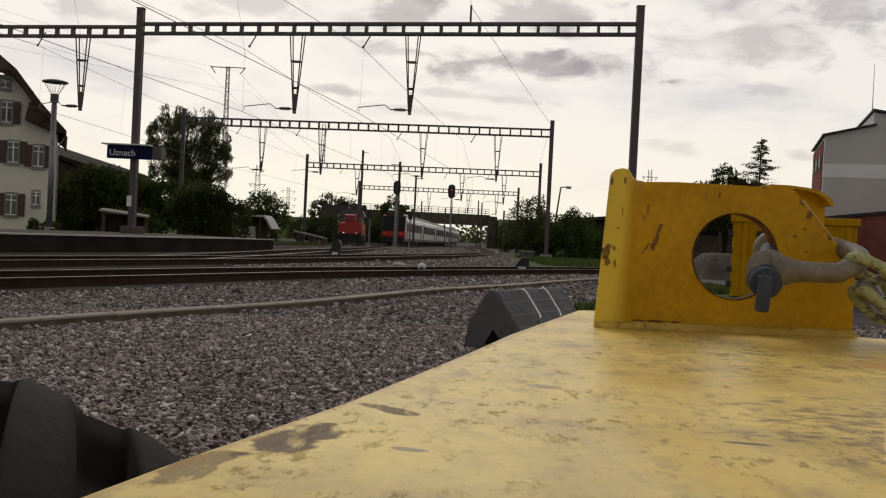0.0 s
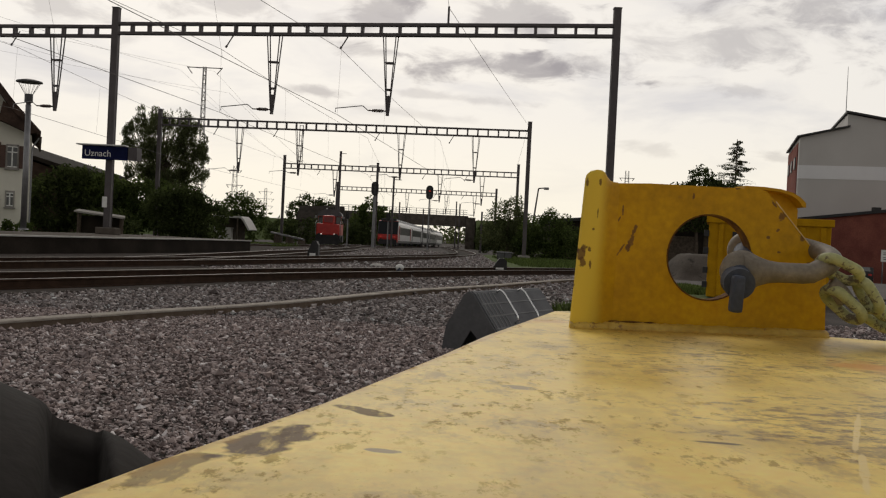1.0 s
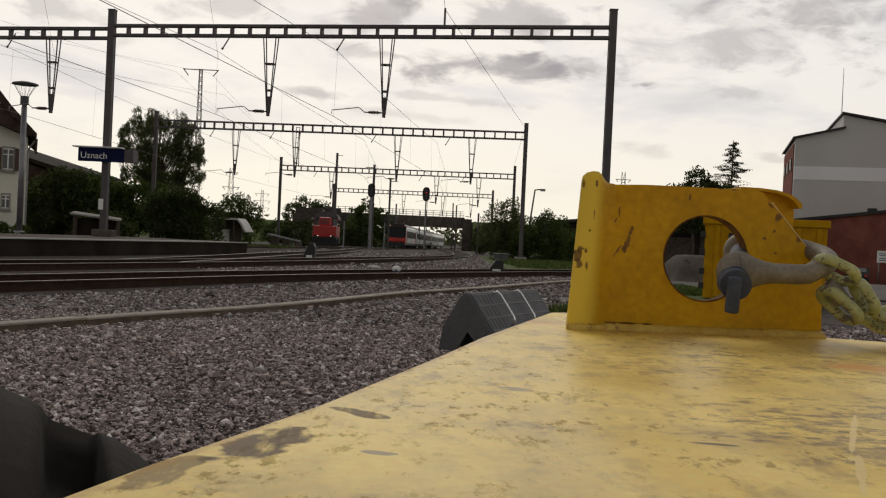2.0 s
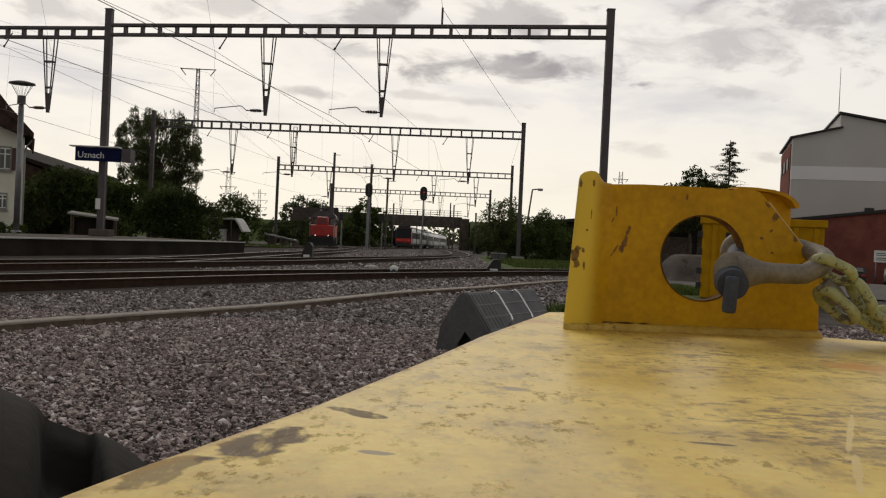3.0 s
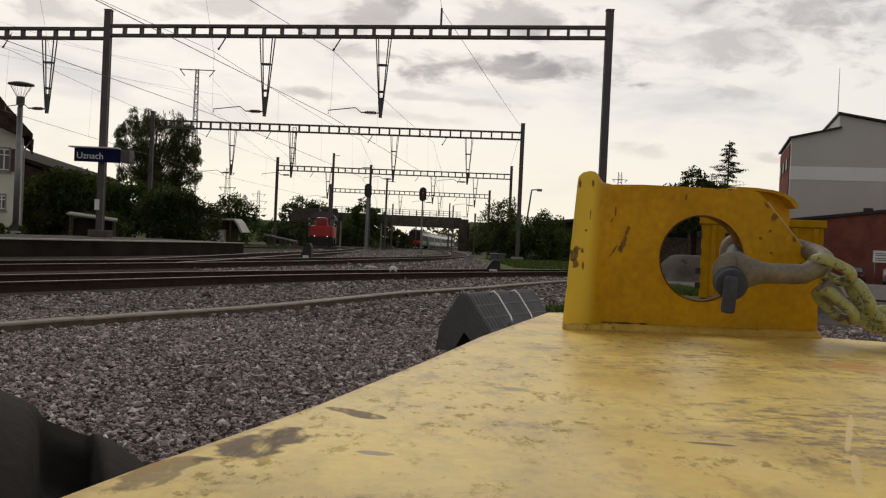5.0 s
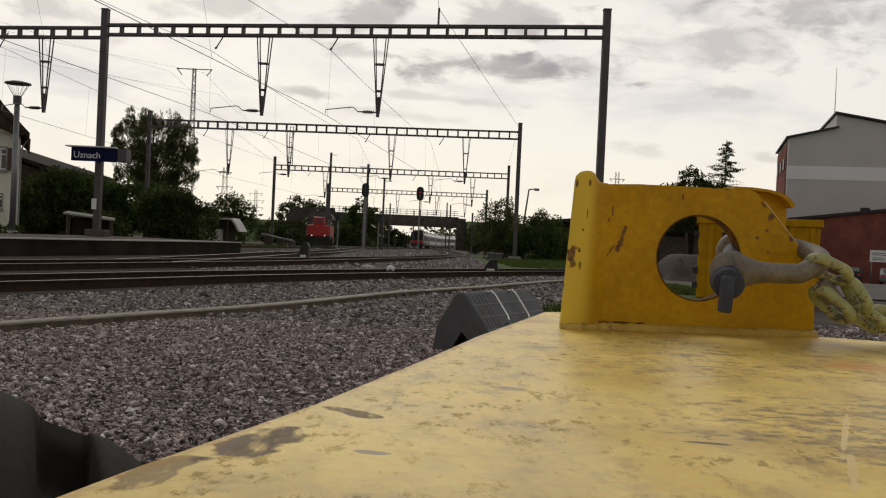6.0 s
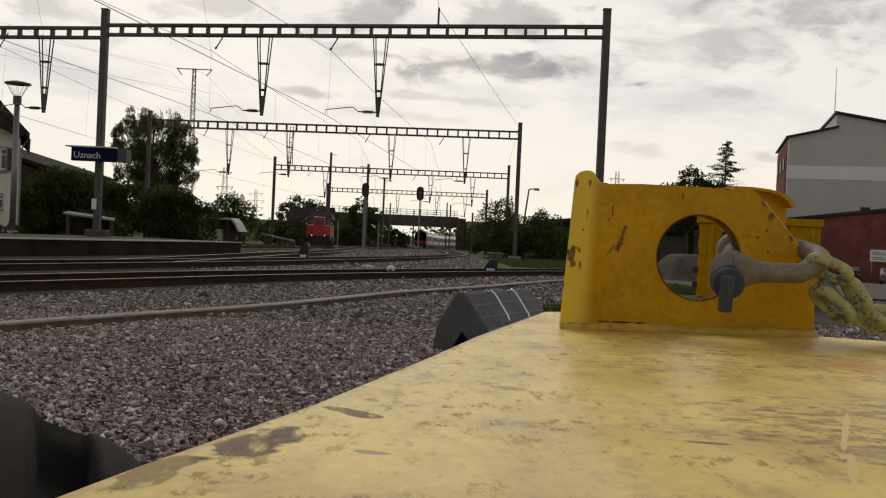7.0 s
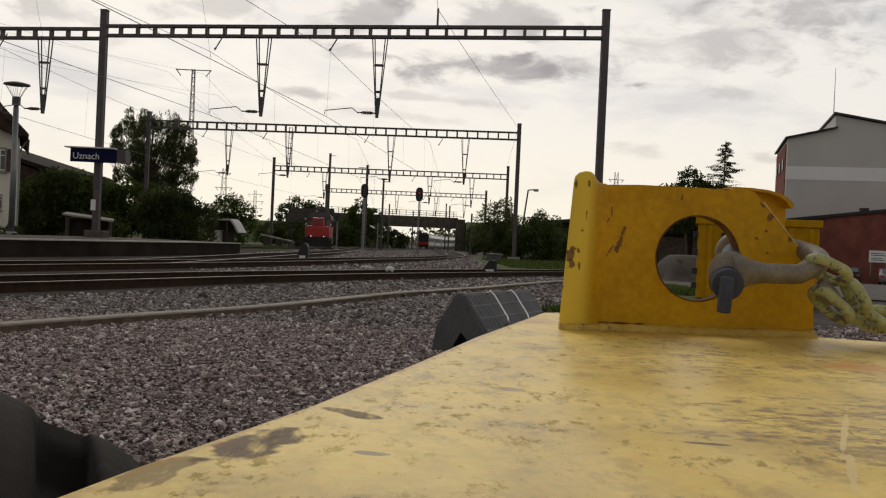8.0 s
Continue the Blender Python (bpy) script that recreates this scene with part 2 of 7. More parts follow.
M["leaf"] = foliage("foliage", (0.055, 0.080, 0.022), (0.098, 0.130, 0.037))
M["leaf_dark"] = foliage("foliage_dark", (0.085, 0.10, 0.042), (0.14, 0.16, 0.070), 0.5)
# darker leaf copy: the shade of thick, backlit growth is in its colour
M["leaf_shaded"] = foliage("foliage_shade", (0.042, 0.056, 0.019), (0.076, 0.098, 0.032), 0.35)
M["leaf_fir"] = foliage("foliage_conifer", (0.07, 0.08, 0.045), (0.11, 0.125, 0.07), 0.35)
M["bark"] = surf("bark", (0.07, 0.055, 0.04), (0.12, 0.095, 0.075), 5, 0.95, 0, 0.7, 20)
M["render_cream"] = surf("cream_render", (0.64, 0.615, 0.54), (0.75, 0.725, 0.64), 0.6, 0.9, 0, 0.2, 40)
M["roof_tile"] = surf("roof_tiles", (0.040, 0.026, 0.021), (0.075, 0.048, 0.037), 1.5, 0.85, 0, 0.5, 8)
M["shutter"] = surf("brown_shutter", (0.07, 0.035, 0.025), (0.10, 0.05, 0.035), 3, 0.6, 0, 0.1, 30)
M["white"] = surf("white_paint", (0.70, 0.70, 0.68), (0.80, 0.80, 0.78), 2, 0.5, 0, 0.05, 40)
M["red"] = surf("red_paint", (0.42, 0.018, 0.014), (0.52, 0.028, 0.02), 1.5, 0.4, 0, 0.05, 30)
M["black"] = surf("black_metal", (0.012, 0.012, 0.013), (0.025, 0.024, 0.024), 3, 0.6, 0, 0.1, 40)
M["dkgrey"] = surf("dark_grey_paint", (0.06, 0.06, 0.065), (0.09, 0.09, 0.095), 2, 0.55, 0, 0.1, 30)
M["trainwhite"] = surf("train_white", (0.62, 0.62, 0.62), (0.72, 0.72, 0.72), 0.6, 0.35, 0, 0.02, 20)
M["blue"] = surf("sign_blue", (0.006, 0.009, 0.042), (0.009, 0.013, 0.06), 2, 0.8, 0, 0.02, 40)
M["greywall"] = surf("grey_cladding", (0.50, 0.48, 0.46), (0.56, 0.54, 0.52), 0.25, 0.7, 0, 0.0, 60)
M["palewall"] = surf("pale_cladding", (0.76, 0.76, 0.77), (0.82, 0.82, 0.83), 0.25, 0.7, 0, 0.0, 60)
M["brick"] = surf("red_brick_wall", (0.19, 0.062, 0.050), (0.26, 0.092, 0.068), 1.0, 0.9, 0, 0.4, 12)
M["rubber"] = surf("rubber", (0.015, 0.0135, 0.0125), (0.026, 0.022, 0.020), 5, 0.86, 0, 0.2, 60, (0.036, 0.026, 0.018), -0.02)
M["plastic"] = surf("grey_plastic", (0.075, 0.077, 0.084), (0.115, 0.117, 0.126), 6, 0.7, 0, 0.2, 80, (0.14, 0.13, 0.125), -0.02)
M["ribgrey"] = surf("pale_grey_rib", (0.15, 0.15, 0.155), (0.21, 0.21, 0.215), 6, 0.7, 0, 0.1, 80)
M["chrome"] = surf("bright_steel", (0.75, 0.75, 0.74), (0.85, 0.85, 0.84), 6, 0.25, 1.0, 0.0, 80)
M["shackle"] = surf("galvanised_shackle", (0.17, 0.145, 0.115), (0.25, 0.22, 0.18), 40, 0.62, 0.3, 0.2, 200, (0.20, 0.15, 0.09), 0.0)
M["boltblue"] = surf("dark_bolt", (0.030, 0.036, 0.055), (0.052, 0.062, 0.09), 30, 0.72, 0.0, 0.15, 200)
M["chain"] = surf("chain_paint", (0.30, 0.32, 0.13), (0.43, 0.44, 0.22), 45, 0.55, 0, 0.25, 160, (0.13, 0.11, 0.075), 0.07)


def glass(name, tint, rough=0.05):
    m = bpy.data.materials.new(name)
    m.use_nodes = True
    b = m.node_tree.nodes["Principled BSDF"]
    b.inputs["Base Color"].default_value = (*tint, 1)
    b.inputs["Roughness"].default_value = rough
    b.inputs["Specular IOR Level"].default_value = 0.6
    return m


M["glass"] = glass("window_glass", (0.02, 0.024, 0.028))


def glow(name, color, strength):
    m = bpy.data.materials.new(name)
    m.use_nodes = True
    b = m.node_tree.nodes["Principled BSDF"]
    b.inputs["Base Color"].default_value = (*color, 1)
    b.inputs["Emission Color"].default_value = (*color, 1)
    b.inputs["Emission Strength"].default_value = strength
    return m


M["band"] = glass("tinted_window_band", (0.010, 0.011, 0.013), 0.35)
M["band"].node_tree.nodes["Principled BSDF"].inputs["Specular IOR Level"].default_value = 0.2
M["lamp_white"] = glow("headlamp_lit", (1, 0.97, 0.9), 0.7)
M["lamp_red"] = glow("signal_red_lit", (0.75, 0.05, 0.03), 0.12)


# ---------------------------------------------------------------- mesh helpers
def part(name, bm, material, parent=None, label="", smooth=False):
    me = bpy.data.meshes.new(name)
    bm.to_mesh(me)
    bm.free()
    if smooth:
        me.shade_smooth()
    me.materials.append(material)
    ob = new(name, me)
    ob.parent = parent
    if label:
        tagged(ob, label)
    return ob


def thing(name, m, label, category, group="", kind=""):
    ob = new(name)
    ob.matrix_world = m
    return tagged(ob, label, category, group, kind)


def box(bm, x0, x1, y0, y1, z0, z1, bevel=0.0):
    r = bmesh.ops.create_cube(bm, size=1, matrix=Matrix.LocRotScale(((x0 + x1) / 2, (y0 + y1) / 2, (z0 + z1) / 2), None, (x1 - x0, y1 - y0, z1 - z0)))
    if bevel:
        es = list({e for v in r["verts"] for e in v.link_edges})
        bmesh.ops.bevel(bm, geom=es, offset=bevel, segments=2, affect="EDGES", profile=0.6)
    return bm


def bx(*a, bevel=0.0):
    return box(bmesh.new(), *a, bevel=bevel)


def beam(bm, p, q, w, h=None, up=(0, 0, 1)):
    """A rectangular bar from p to q, w wide and h high."""
    p, q = Vector(p), Vector(q)
    d = q - p
    z = d.normalized()
    u = Vector(up)
    if abs(z.dot(u)) > 0.95:
        u = Vector((0, 1, 0))
    x = u.cross(z).normalized()
    y = z.cross(x)
    m = Matrix((x, y, z)).transposed().to_4x4()
    m.translation = (p + q) / 2
    bmesh.ops.create_cube(bm, size=1, matrix=m @ Matrix.Diagonal((w, h or w, d.length, 1)))
    return bm


def rod(bm, p, q, r0, r1=None, seg=8):
    p, q = Vector(p), Vector(q)
    d = q - p
    m = Matrix.Translation((p + q) / 2) @ d.to_track_quat("Z", "Y").to_matrix().to_4x4()
    bmesh.ops.create_cone(bm, cap_ends=True, segments=seg, radius1=r0, radius2=r0 if r1 is None else r1, depth=d.length, matrix=m)
    return bm


def sweep(bm, pts, r, seg=8, closed=False):
    """A tube through pts; r is one radius or a list of them."""
    pts = [Vector(p) for p in pts]
    n = len(pts)
    rings = []
    prev = None
    for i, p in enumerate(pts):
        a = pts[(i - 1) % n] if closed or i else p
        b = pts[(i + 1) % n] if closed or i < n - 1 else p
        t = (b - a).normalized()
        if prev is None:
            u = t.orthogonal().normalized()
        else:
            u = (prev - t * prev.dot(t)).normalized()
        prev = u
        v = t.cross(u)
        rad = r[i] if isinstance(r, (list, tuple)) else r
        rings.append([bm.verts.new(p + (u * math.cos(2 * math.pi * k / seg) + v * math.sin(2 * math.pi * k / seg)) * rad) for k in range(seg)])
    for i in range(n if closed else n - 1):
        A, B = rings[i], rings[(i + 1) % n]
        for k in range(seg):
            bm.faces.new((A[k], A[(k + 1) % seg], B[(k + 1) % seg], B[k]))
    if not closed:
        bm.faces.new(rings[0][::-1])
        bm.faces.new(rings[-1])
    return bm


def prism(bm, outline, axis_from, axis_to, holes=()):
    """An outline of 2D points set upright: x along, z up; from y axis_from to axis_to."""
    a = [bm.verts.new((x, axis_from, z)) for x, z in outline]
    b = [bm.verts.new((x, axis_to, z)) for x, z in outline]
    bm.faces.new(a)
    bm.faces.new(b[::-1])
    n = len(a)
    for i in range(n):
        bm.faces.new((a[i], b[i], b[(i + 1) % n], a[(i + 1) % n]))
    bmesh.ops.recalc_face_normals(bm, faces=bm.faces)
    return bm


def catmull(pts, step):
    """A smooth curve through plan points, sampled about every step metres."""
    P = [Vector((*p[:2], 0)) for p in pts]
    P = [P[0] * 2 - P[1]] + P + [P[-1] * 2 - P[-2]]
    out = []
    for i in range(1, len(P) - 2):
        a, b, c, d = P[i - 1:i + 3]
        n = max(2, int((c - b).length / step))
        for k in range(n):
            t = k / n
            out.append(0.5 * (2 * b + (c - a) * t + (2 * a - 5 * b + 4 * c - d) * t * t + (3 * b - a - 3 * c + d) * t ** 3))
    out.append(P[-2])
    return out


def ease(v, a, b):
    t = min(max((v - a) / (b - a), 0), 1)
    return t * t * (3 - 2 * t)


def gz(y, x=0.0):
    """The ground's height: level near the camera, then falling gently; the yard beyond the brick wall lies lower."""
    return -0.0065 * (min(max(y, 40), 300) - 40) - 0.85 * ease(x, 12, 26) * ease(y, 32, 75)


# ---------------------------------------------------------------- ground
def make_ground():
    ys = [-60, -20, 0, 20, 30, 35, 40, 45, 50, 55, 60, 65, 70, 75, 80, 90, 105, 120, 160, 200, 250, 300, 420, 700, 1500, 4000]
    xs = [-3000, -600, -150, -60, -30, -15, 0, 10, 12, 14, 16, 18, 20, 22, 24, 26, 30, 40, 60, 150, 600, 3000]
    bm = bmesh.new()
    v = [[bm.verts.new((x, y, gz(y, x) - 0.03)) for x in xs] for y in ys]
    for j in range(len(ys) - 1):
        for i in range(len(xs) - 1):
            bm.faces.new((v[j][i], v[j][i + 1], v[j + 1][i + 1], v[j + 1][i]))
    tagged(part("ground", bm, M["ballast"]), "grey railway ballast and stony ground", "ground", kind="structure")


make_ground()

TRACK_A = [(-16.5, -6), (-9.7, 8), (-6.55, 14.3), (-3.5, 21.1), (1.5, 29.8), (4.9, 34.4), (6.6, 36.6)]
TRACK_B = [(-14.6, 4), (-11.8, 12.5), (-9.1, 19.8), (-5.8, 29.5), (-3.3, 39), (-1.2, 50), (0.6, 66), (1.2, 85), (0.9, 120), (-0.2, 170), (-1.0, 250), (2, 330), (12, 420)]
TRACK_C = [(-7.55, 24.4), (-7.2, 31), (-7.0, 38), (-6.9, 45), (-6.9, 50), (-7.0, 62), (-7.7, 78), (-8.7, 97), (-9.9, 115), (-9.5, 133), (-8.7, 155), (-7.0, 200), (-4.9, 250), (-1.5, 300), (4.5, 360), (14, 430), (30, 520)]
TRACK_L = [(-26, 10), (-20.5, 30), (-15.8, 60), (-13.6, 85), (-12.9, 98), (-12.7, 120), (-12.6, 150)]
PATH_C = catmull(TRACK_C, 1.0)


def along(pts, off, z):
    """The curve moved sideways by off, lifted to z over the ground."""
    out = []
    for i, p in enumerate(pts):
        t = (pts[min(i + 1, len(pts) - 1)] - pts[max(i - 1, 0)]).normalized()
        q = p + Vector((t.y, -t.x, 0)) * off
        out.append(Vector((q.x, q.y, gz(q.y) + z)))
    return out


def profile_sweep(bm, pts, prof):
    rings = []
    for i, p in enumerate(pts):
        t = (pts[min(i + 1, len(pts) - 1)] - pts[max(i - 1, 0)])
        t.z = 0
        t.normalize()
        s = Vector((t.y, -t.x, 0))
        rings.append([bm.verts.new(p + s * a + Vector((0, 0, b))) for a, b in prof])
    n = len(prof)
    for A, B in zip(rings, rings[1:]):
        for k in range(n):
            bm.faces.new((A[k], A[(k + 1) % n], B[(k + 1) % n], B[k]))
    bm.faces.new(rings[0][::-1])
    bm.faces.new(rings[-1])
    bmesh.ops.recalc_face_normals(bm, faces=bm.faces)
    return bm


FOOT = [(-0.06, -0.15), (0.06, -0.15), (0.06, -0.135), (0.012, -0.12), (0.012, -0.035), (0.036, -0.028), (0.036, -0.006), (-0.036, -0.006), (-0.036, -0.028), (-0.012, -0.035), (-0.012, -0.12), (-0.06, -0.135)]
HEAD = [(-0.034, -0.006), (0.034, -0.006), (0.030, 0.0), (-0.030, 0.0)]


def make_track(points, label, sleepers):
    pts = catmull(points, 1.2)
    t = thing("railway_track", Matrix(), label, "railway track", kind="structure")
    for side in (-0.7525, 0.7525):
        r = part("rail", profile_sweep(bmesh.new(), along(pts, side, 0.15), FOOT), M["rail"], t, "rust-brown steel rail")
        part("rail_head", profile_sweep(bmesh.new(), along(pts, side, 0.15), HEAD), M["railhead"], r, "worn shiny running surface")
    part("track_bed", profile_sweep(bmesh.new(), along(pts, 0, 0), [(-1.55, -0.1), (1.55, -0.1), (1.4, 0.006), (-1.4, 0.006)]), M["bed"], t, "dark oil-stained ballast bed")
    mesh = None
    dist, last = 0.0, pts[0]
    for i, p in enumerate(pts[1:-1], 1):
        dist += (p - last).length
        last = p
        if dist >= 0.6 and sleepers[0] < p.y < sleepers[1]:
            dist = 0.0
            t2 = pts[i + 1] - pts[i - 1]
            m = Matrix.Translation((p.x, p.y, gz(p.y) - 0.06)) @ Matrix.Rotation(math.atan2(t2.y, t2.x) - math.pi / 2, 4, "Z")
            if mesh is None:
                o = part("sleeper", bx(-1.25, 1.25, -0.12, 0.12, -0.06, 0.06, bevel=0.01), M["sleeper"], t)
                mesh = o.data
            else:
                o = new("sleeper", mesh)
                o.parent = t
            o.matrix_basis = m
    return t


make_track(TRACK_A, "railway track with rusty rails curving off through the ballast", (5, 45))
make_track(TRACK_B, "railway track along the station platform, worn rails", (8, 75))
make_track(TRACK_C, "railway track branching off beyond the platform, worn rails", (34, 75))
make_track(TRACK_L, "railway siding with rusty rails", (60, 95))

# ---------------------------------------------------------------- platform
def make_platform():
    front = catmull([(-19.5, 3), (-15.9, 15), (-12.4, 27), (-11.0, 32.2), (-10.2, 36.2), (-9.3, 41.3), (-9.0, 43)], 2.0)
    p = thing("platform", Matrix(), "low station platform with asphalt top and dark concrete face", "platform", kind="structure")
    part("platform_face", profile_sweep(bmesh.new(), along(front, 0, 0), [(0, -0.1), (0, 0.48), (-0.35, 0.48), (-0.35, -0.1)]), M["blackish"], p, "dark concrete face")
    part("platform_edge", profile_sweep(bmesh.new(), along(front, 0, 0), [(0.06, 0.484), (0.06, 0.524), (-0.40, 0.524), (-0.40, 0.484)]), M["edge"], p, "pale concrete edge slab")
    part("platform_top", profile_sweep(bmesh.new(), along(front, 0, 0), [(-0.404, -0.1), (-0.404, 0.52), (-5.6, 0.52), (-5.6, -0.1)]), M["conc_dark"], p, "dark grey worn surface")


make_platform()


# ---------------------------------------------------------------- kerb between the gravels
KERB = [(-9.54, -4.08), (-6.36, 3.26), (-3.98, 8.77), (-3.27, 10.41), (-2.25, 12.48), (-0.77, 16.70), (0.97, 20.63), (3.18, 25.94), (4.72, 29.63)]


def make_kerb():
    pts = catmull(KERB, 0.5)
    k = thing("kerb", Matrix(), "weathered concrete kerb stones edging the gravel", "kerb", kind="structure")
    step = 4
    for i in range(0, len(pts) - step, step):
        seg = along(pts[i:i + step + 1], 0, 0)
        a, b = seg[0], seg[-1]
        d = (b - a).normalized()
        seg[0], seg[-1] = a + d * 0.004, b - d * 0.004
        j = random.uniform(-0.006, 0.006)
        part("kerb_foot", profile_sweep(bmesh.new(), seg, [(-0.075, -0.1), (0.075, -0.1), (0.075, 0.048 + j), (-0.075, 0.048 + j)]), M["kerb_side_shade"], k, "brown kerb foot, its backlit shade put into the colour")
        part("kerb_stone", profile_sweep(bmesh.new(), seg, [(-0.09, 0.05 + j), (0.09, 0.05 + j), (0.09, 0.064 + j), (0.082, 0.072 + j), (-0.082, 0.072 + j), (-0.09, 0.064 + j)]), M["kerb"], k)


make_kerb()


# ---------------------------------------------------------------- overhead line gantries
def make_gantry(pl, pr, top, depth, drops, ext=None, label="", w=0.28, lower=0.62):
    """Two masts at plan points pl and pr with a ladder beam between them and drop posts at given plan x."""
    g = thing("gantry", Matrix.Translation((0, 0, 0)), label, "gantry", "overhead line gantries")
    a, b = Vector((*pl, 0)), Vector((*pr, 0))
    zt = top - lower

    def mast(p, name="mast"):
        bm = bmesh.new()
        z0, z1 = gz(p.y) - 0.1, top
        for s in (-1, 1):
            box(bm, p.x - w / 2, p.x + w / 2, p.y + s * w / 2 - 0.012, p.y + s * w / 2 + 0.012, z0, z1)
        box(bm, p.x - 0.008 - w * 0.42, p.x + 0.008 - w * 0.42, p.y - w / 2 + 0.014, p.y + w / 2 - 0.014, z0, z1)
        box(bm, p.x - 0.008 + w * 0.42, p.x + 0.008 + w * 0.42, p.y - w / 2 + 0.014, p.y + w / 2 - 0.014, z0, z1)
        box(bm, p.x - w / 2 - 0.02, p.x + w / 2 + 0.02, p.y - w / 2 - 0.03, p.y + w / 2 + 0.03, z1, z1 + 0.03)
        m = part(name, bm, M["steel"], g)
        part("footing", bx(p.x - 0.4, p.x + 0.4, p.y - 0.4, p.y + 0.4, gz(p.y) - 0.3, gz(p.y) + 0.25, bevel=0.03), M["concrete"], m, "concrete mast footing")
    mast(a)
    mast(b)

    def ladder(p, q, zt):
        d = (q - p)
        n = max(3, int(d.length / 0.72))
        for z, nm in ((zt, "top_chord"), (zt - depth, "bottom_chord")):
            part(nm, beam(bmesh.new(), p + Vector((0, 0, z)), q + Vector((0, 0, z)), 0.24, 0.11), M["steel"], g)
        me = None
        for i in range(1, n):
            c = p.lerp(q, i / n)
            if me is None:
                bm = bmesh.new()
                box(bm, -0.05, 0.05, -0.1, 0.1, -depth / 2 + 0.06, depth / 2 - 0.06)
                o = part("batten", bm, M["steel"], g)
                me = o.data
            else:
                o = new("batten", me)
                o.parent = g
            o.matrix_basis = Matrix.Translation((c.x, c.y, zt - depth / 2)) @ Matrix.Rotation(math.atan2(d.y, d.x), 4, "Z")
    ladder(a, b, zt)
    if ext:
        e = Vector((*ext, 0))
        ladder(e, a - (a - e).normalized() * 0.1, zt - 0.12)
        mast(e)
    z0 = zt - depth - 0.06
    for x, zb, arm in drops:
        t = (x - a.x) / (b.x - a.x)
        c = a.lerp(b, t)
        bm = bmesh.new()
        hw = 0.24
        for s in (-1, 1):
            for sy in (-0.07, 0.07):
                beam(bm, (c.x + s * hw + sy * 0.6, c.y + sy, z0), (c.x + s * 0.045, c.y + sy * 0.6, zb), 0.04, 0.04)
        for k in (0.35, 0.7):
            zz = z0 + (zb - z0) * k
            ww = hw * (1 - k) + 0.045 * k
            box(bm, c.x - ww, c.x + ww, c.y - 0.09, c.y + 0.09, zz - 0.035, zz + 0.035)
        box(bm, c.x - 0.06, c.x + 0.06, c.y - 0.05, c.y + 0.05, zb - 0.12, zb + (z0 - zb) * 0.22)
        dp = part("drop_post", bm, M["steel"], g)
        bm = bmesh.new()
        zi = zb + 0.06
        for k in range(7):
            u = c.x - 0.16 - k * 0.062
            rod(bm, (u, c.y, zi), (u - 0.05, c.y, zi), 0.075 if 0 < k < 6 else 0.055, 0.05, 10)
        rod(bm, (c.x, c.y, zi), (c.x - 0.75, c.y, zi), 0.028, seg=8)
        part("insulator", bm, M["insul"], dp, "dark brown ribbed insulator")
        bm = sweep(bmesh.new(), [(c.x - 0.75, c.y, zi), (c.x - 0.92, c.y, zi + 0.14), (c.x - 0.98, c.y, zi + 0.16), (c.x - 0.98 - arm, c.y, zi + 0.02), (c.x - 0.98 - arm, c.y, zi - 0.12)], 0.018, 6)
        part("registration_arm", bm, M["galv"], dp, "thin steel registration arm")
        # stay for the carrying rope, hung from the beam
        bm = bmesh.new()
        sx = c.x - 1.55
        rod(bm, (sx, c.y, z0 + 0.06), (sx - 0.32, c.y, z0 - 0.50), 0.026, seg=6)
        rod(bm, (sx - 0.30, c.y, z0 - 0.46), (sx - 0.35, c.y, z0 - 0.54), 0.042, seg=8)
        part("rope_hanger", bm, M["steel"], g)
    return g


make_gantry((-13.9, 38.7), (5.57, 35.1), 9.6, 0.38, [(-7.26, 5.62, 1.0), (-2.70, 5.66, 1.0), (-16.42, 5.55, 0.7)], (-32, 42), "tall dark steel gantry with a ladder beam over the tracks", 0.26)
make_gantry((-21.78, 70.5), (5.05, 68), 9.45, 0.5, [(-15.79, 5.15, 1.1), (-11.36, 5.15, 1.1), (-3.98, 5.15, 1.1), (1.31, 5.15, 1.1)], None, "dark steel gantry spanning the station tracks", 0.27)
gantry_far = make_gantry((-18.4, 103.5), (6.55, 101.5), 9.1, 0.5, [(-12.87, 5.0, 1.1), (-1.62, 4.9, 1.1), (2.82, 4.75, 1.1)], None, "dark steel gantry further down the line", 0.27, 0.86)
make_gantry((-17.2, 141), (6.0, 139.5), 8.5, 0.5, [(-6.9, 4.6, 1.1), (-1.2, 4.6, 1.1), (2.9, 4.5, 1.1)], None, "distant steel gantry before the road bridge", 0.3)


def make_upright(g, x, y, z0, z1, w):
    """A narrow lattice upright standing on a gantry beam."""
    bm = bmesh.new()
    for sx in (-1, 1):
        beam(bm, (x + sx * w / 2, y, z0), (x + sx * w * 0.42, y, z1), 0.07)
    k = z0 + 0.3
    while k < z1:
        beam(bm, (x - w * 0.48, y, k), (x + w * 0.48, y, k), 0.05)
        k += 0.55
    part("lattice_upright", bm, M["steel"], g, "narrow lattice upright on the beam")


make_upright(gantry_far, -16.72, 103.4, 8.2, 12.4, 0.42)


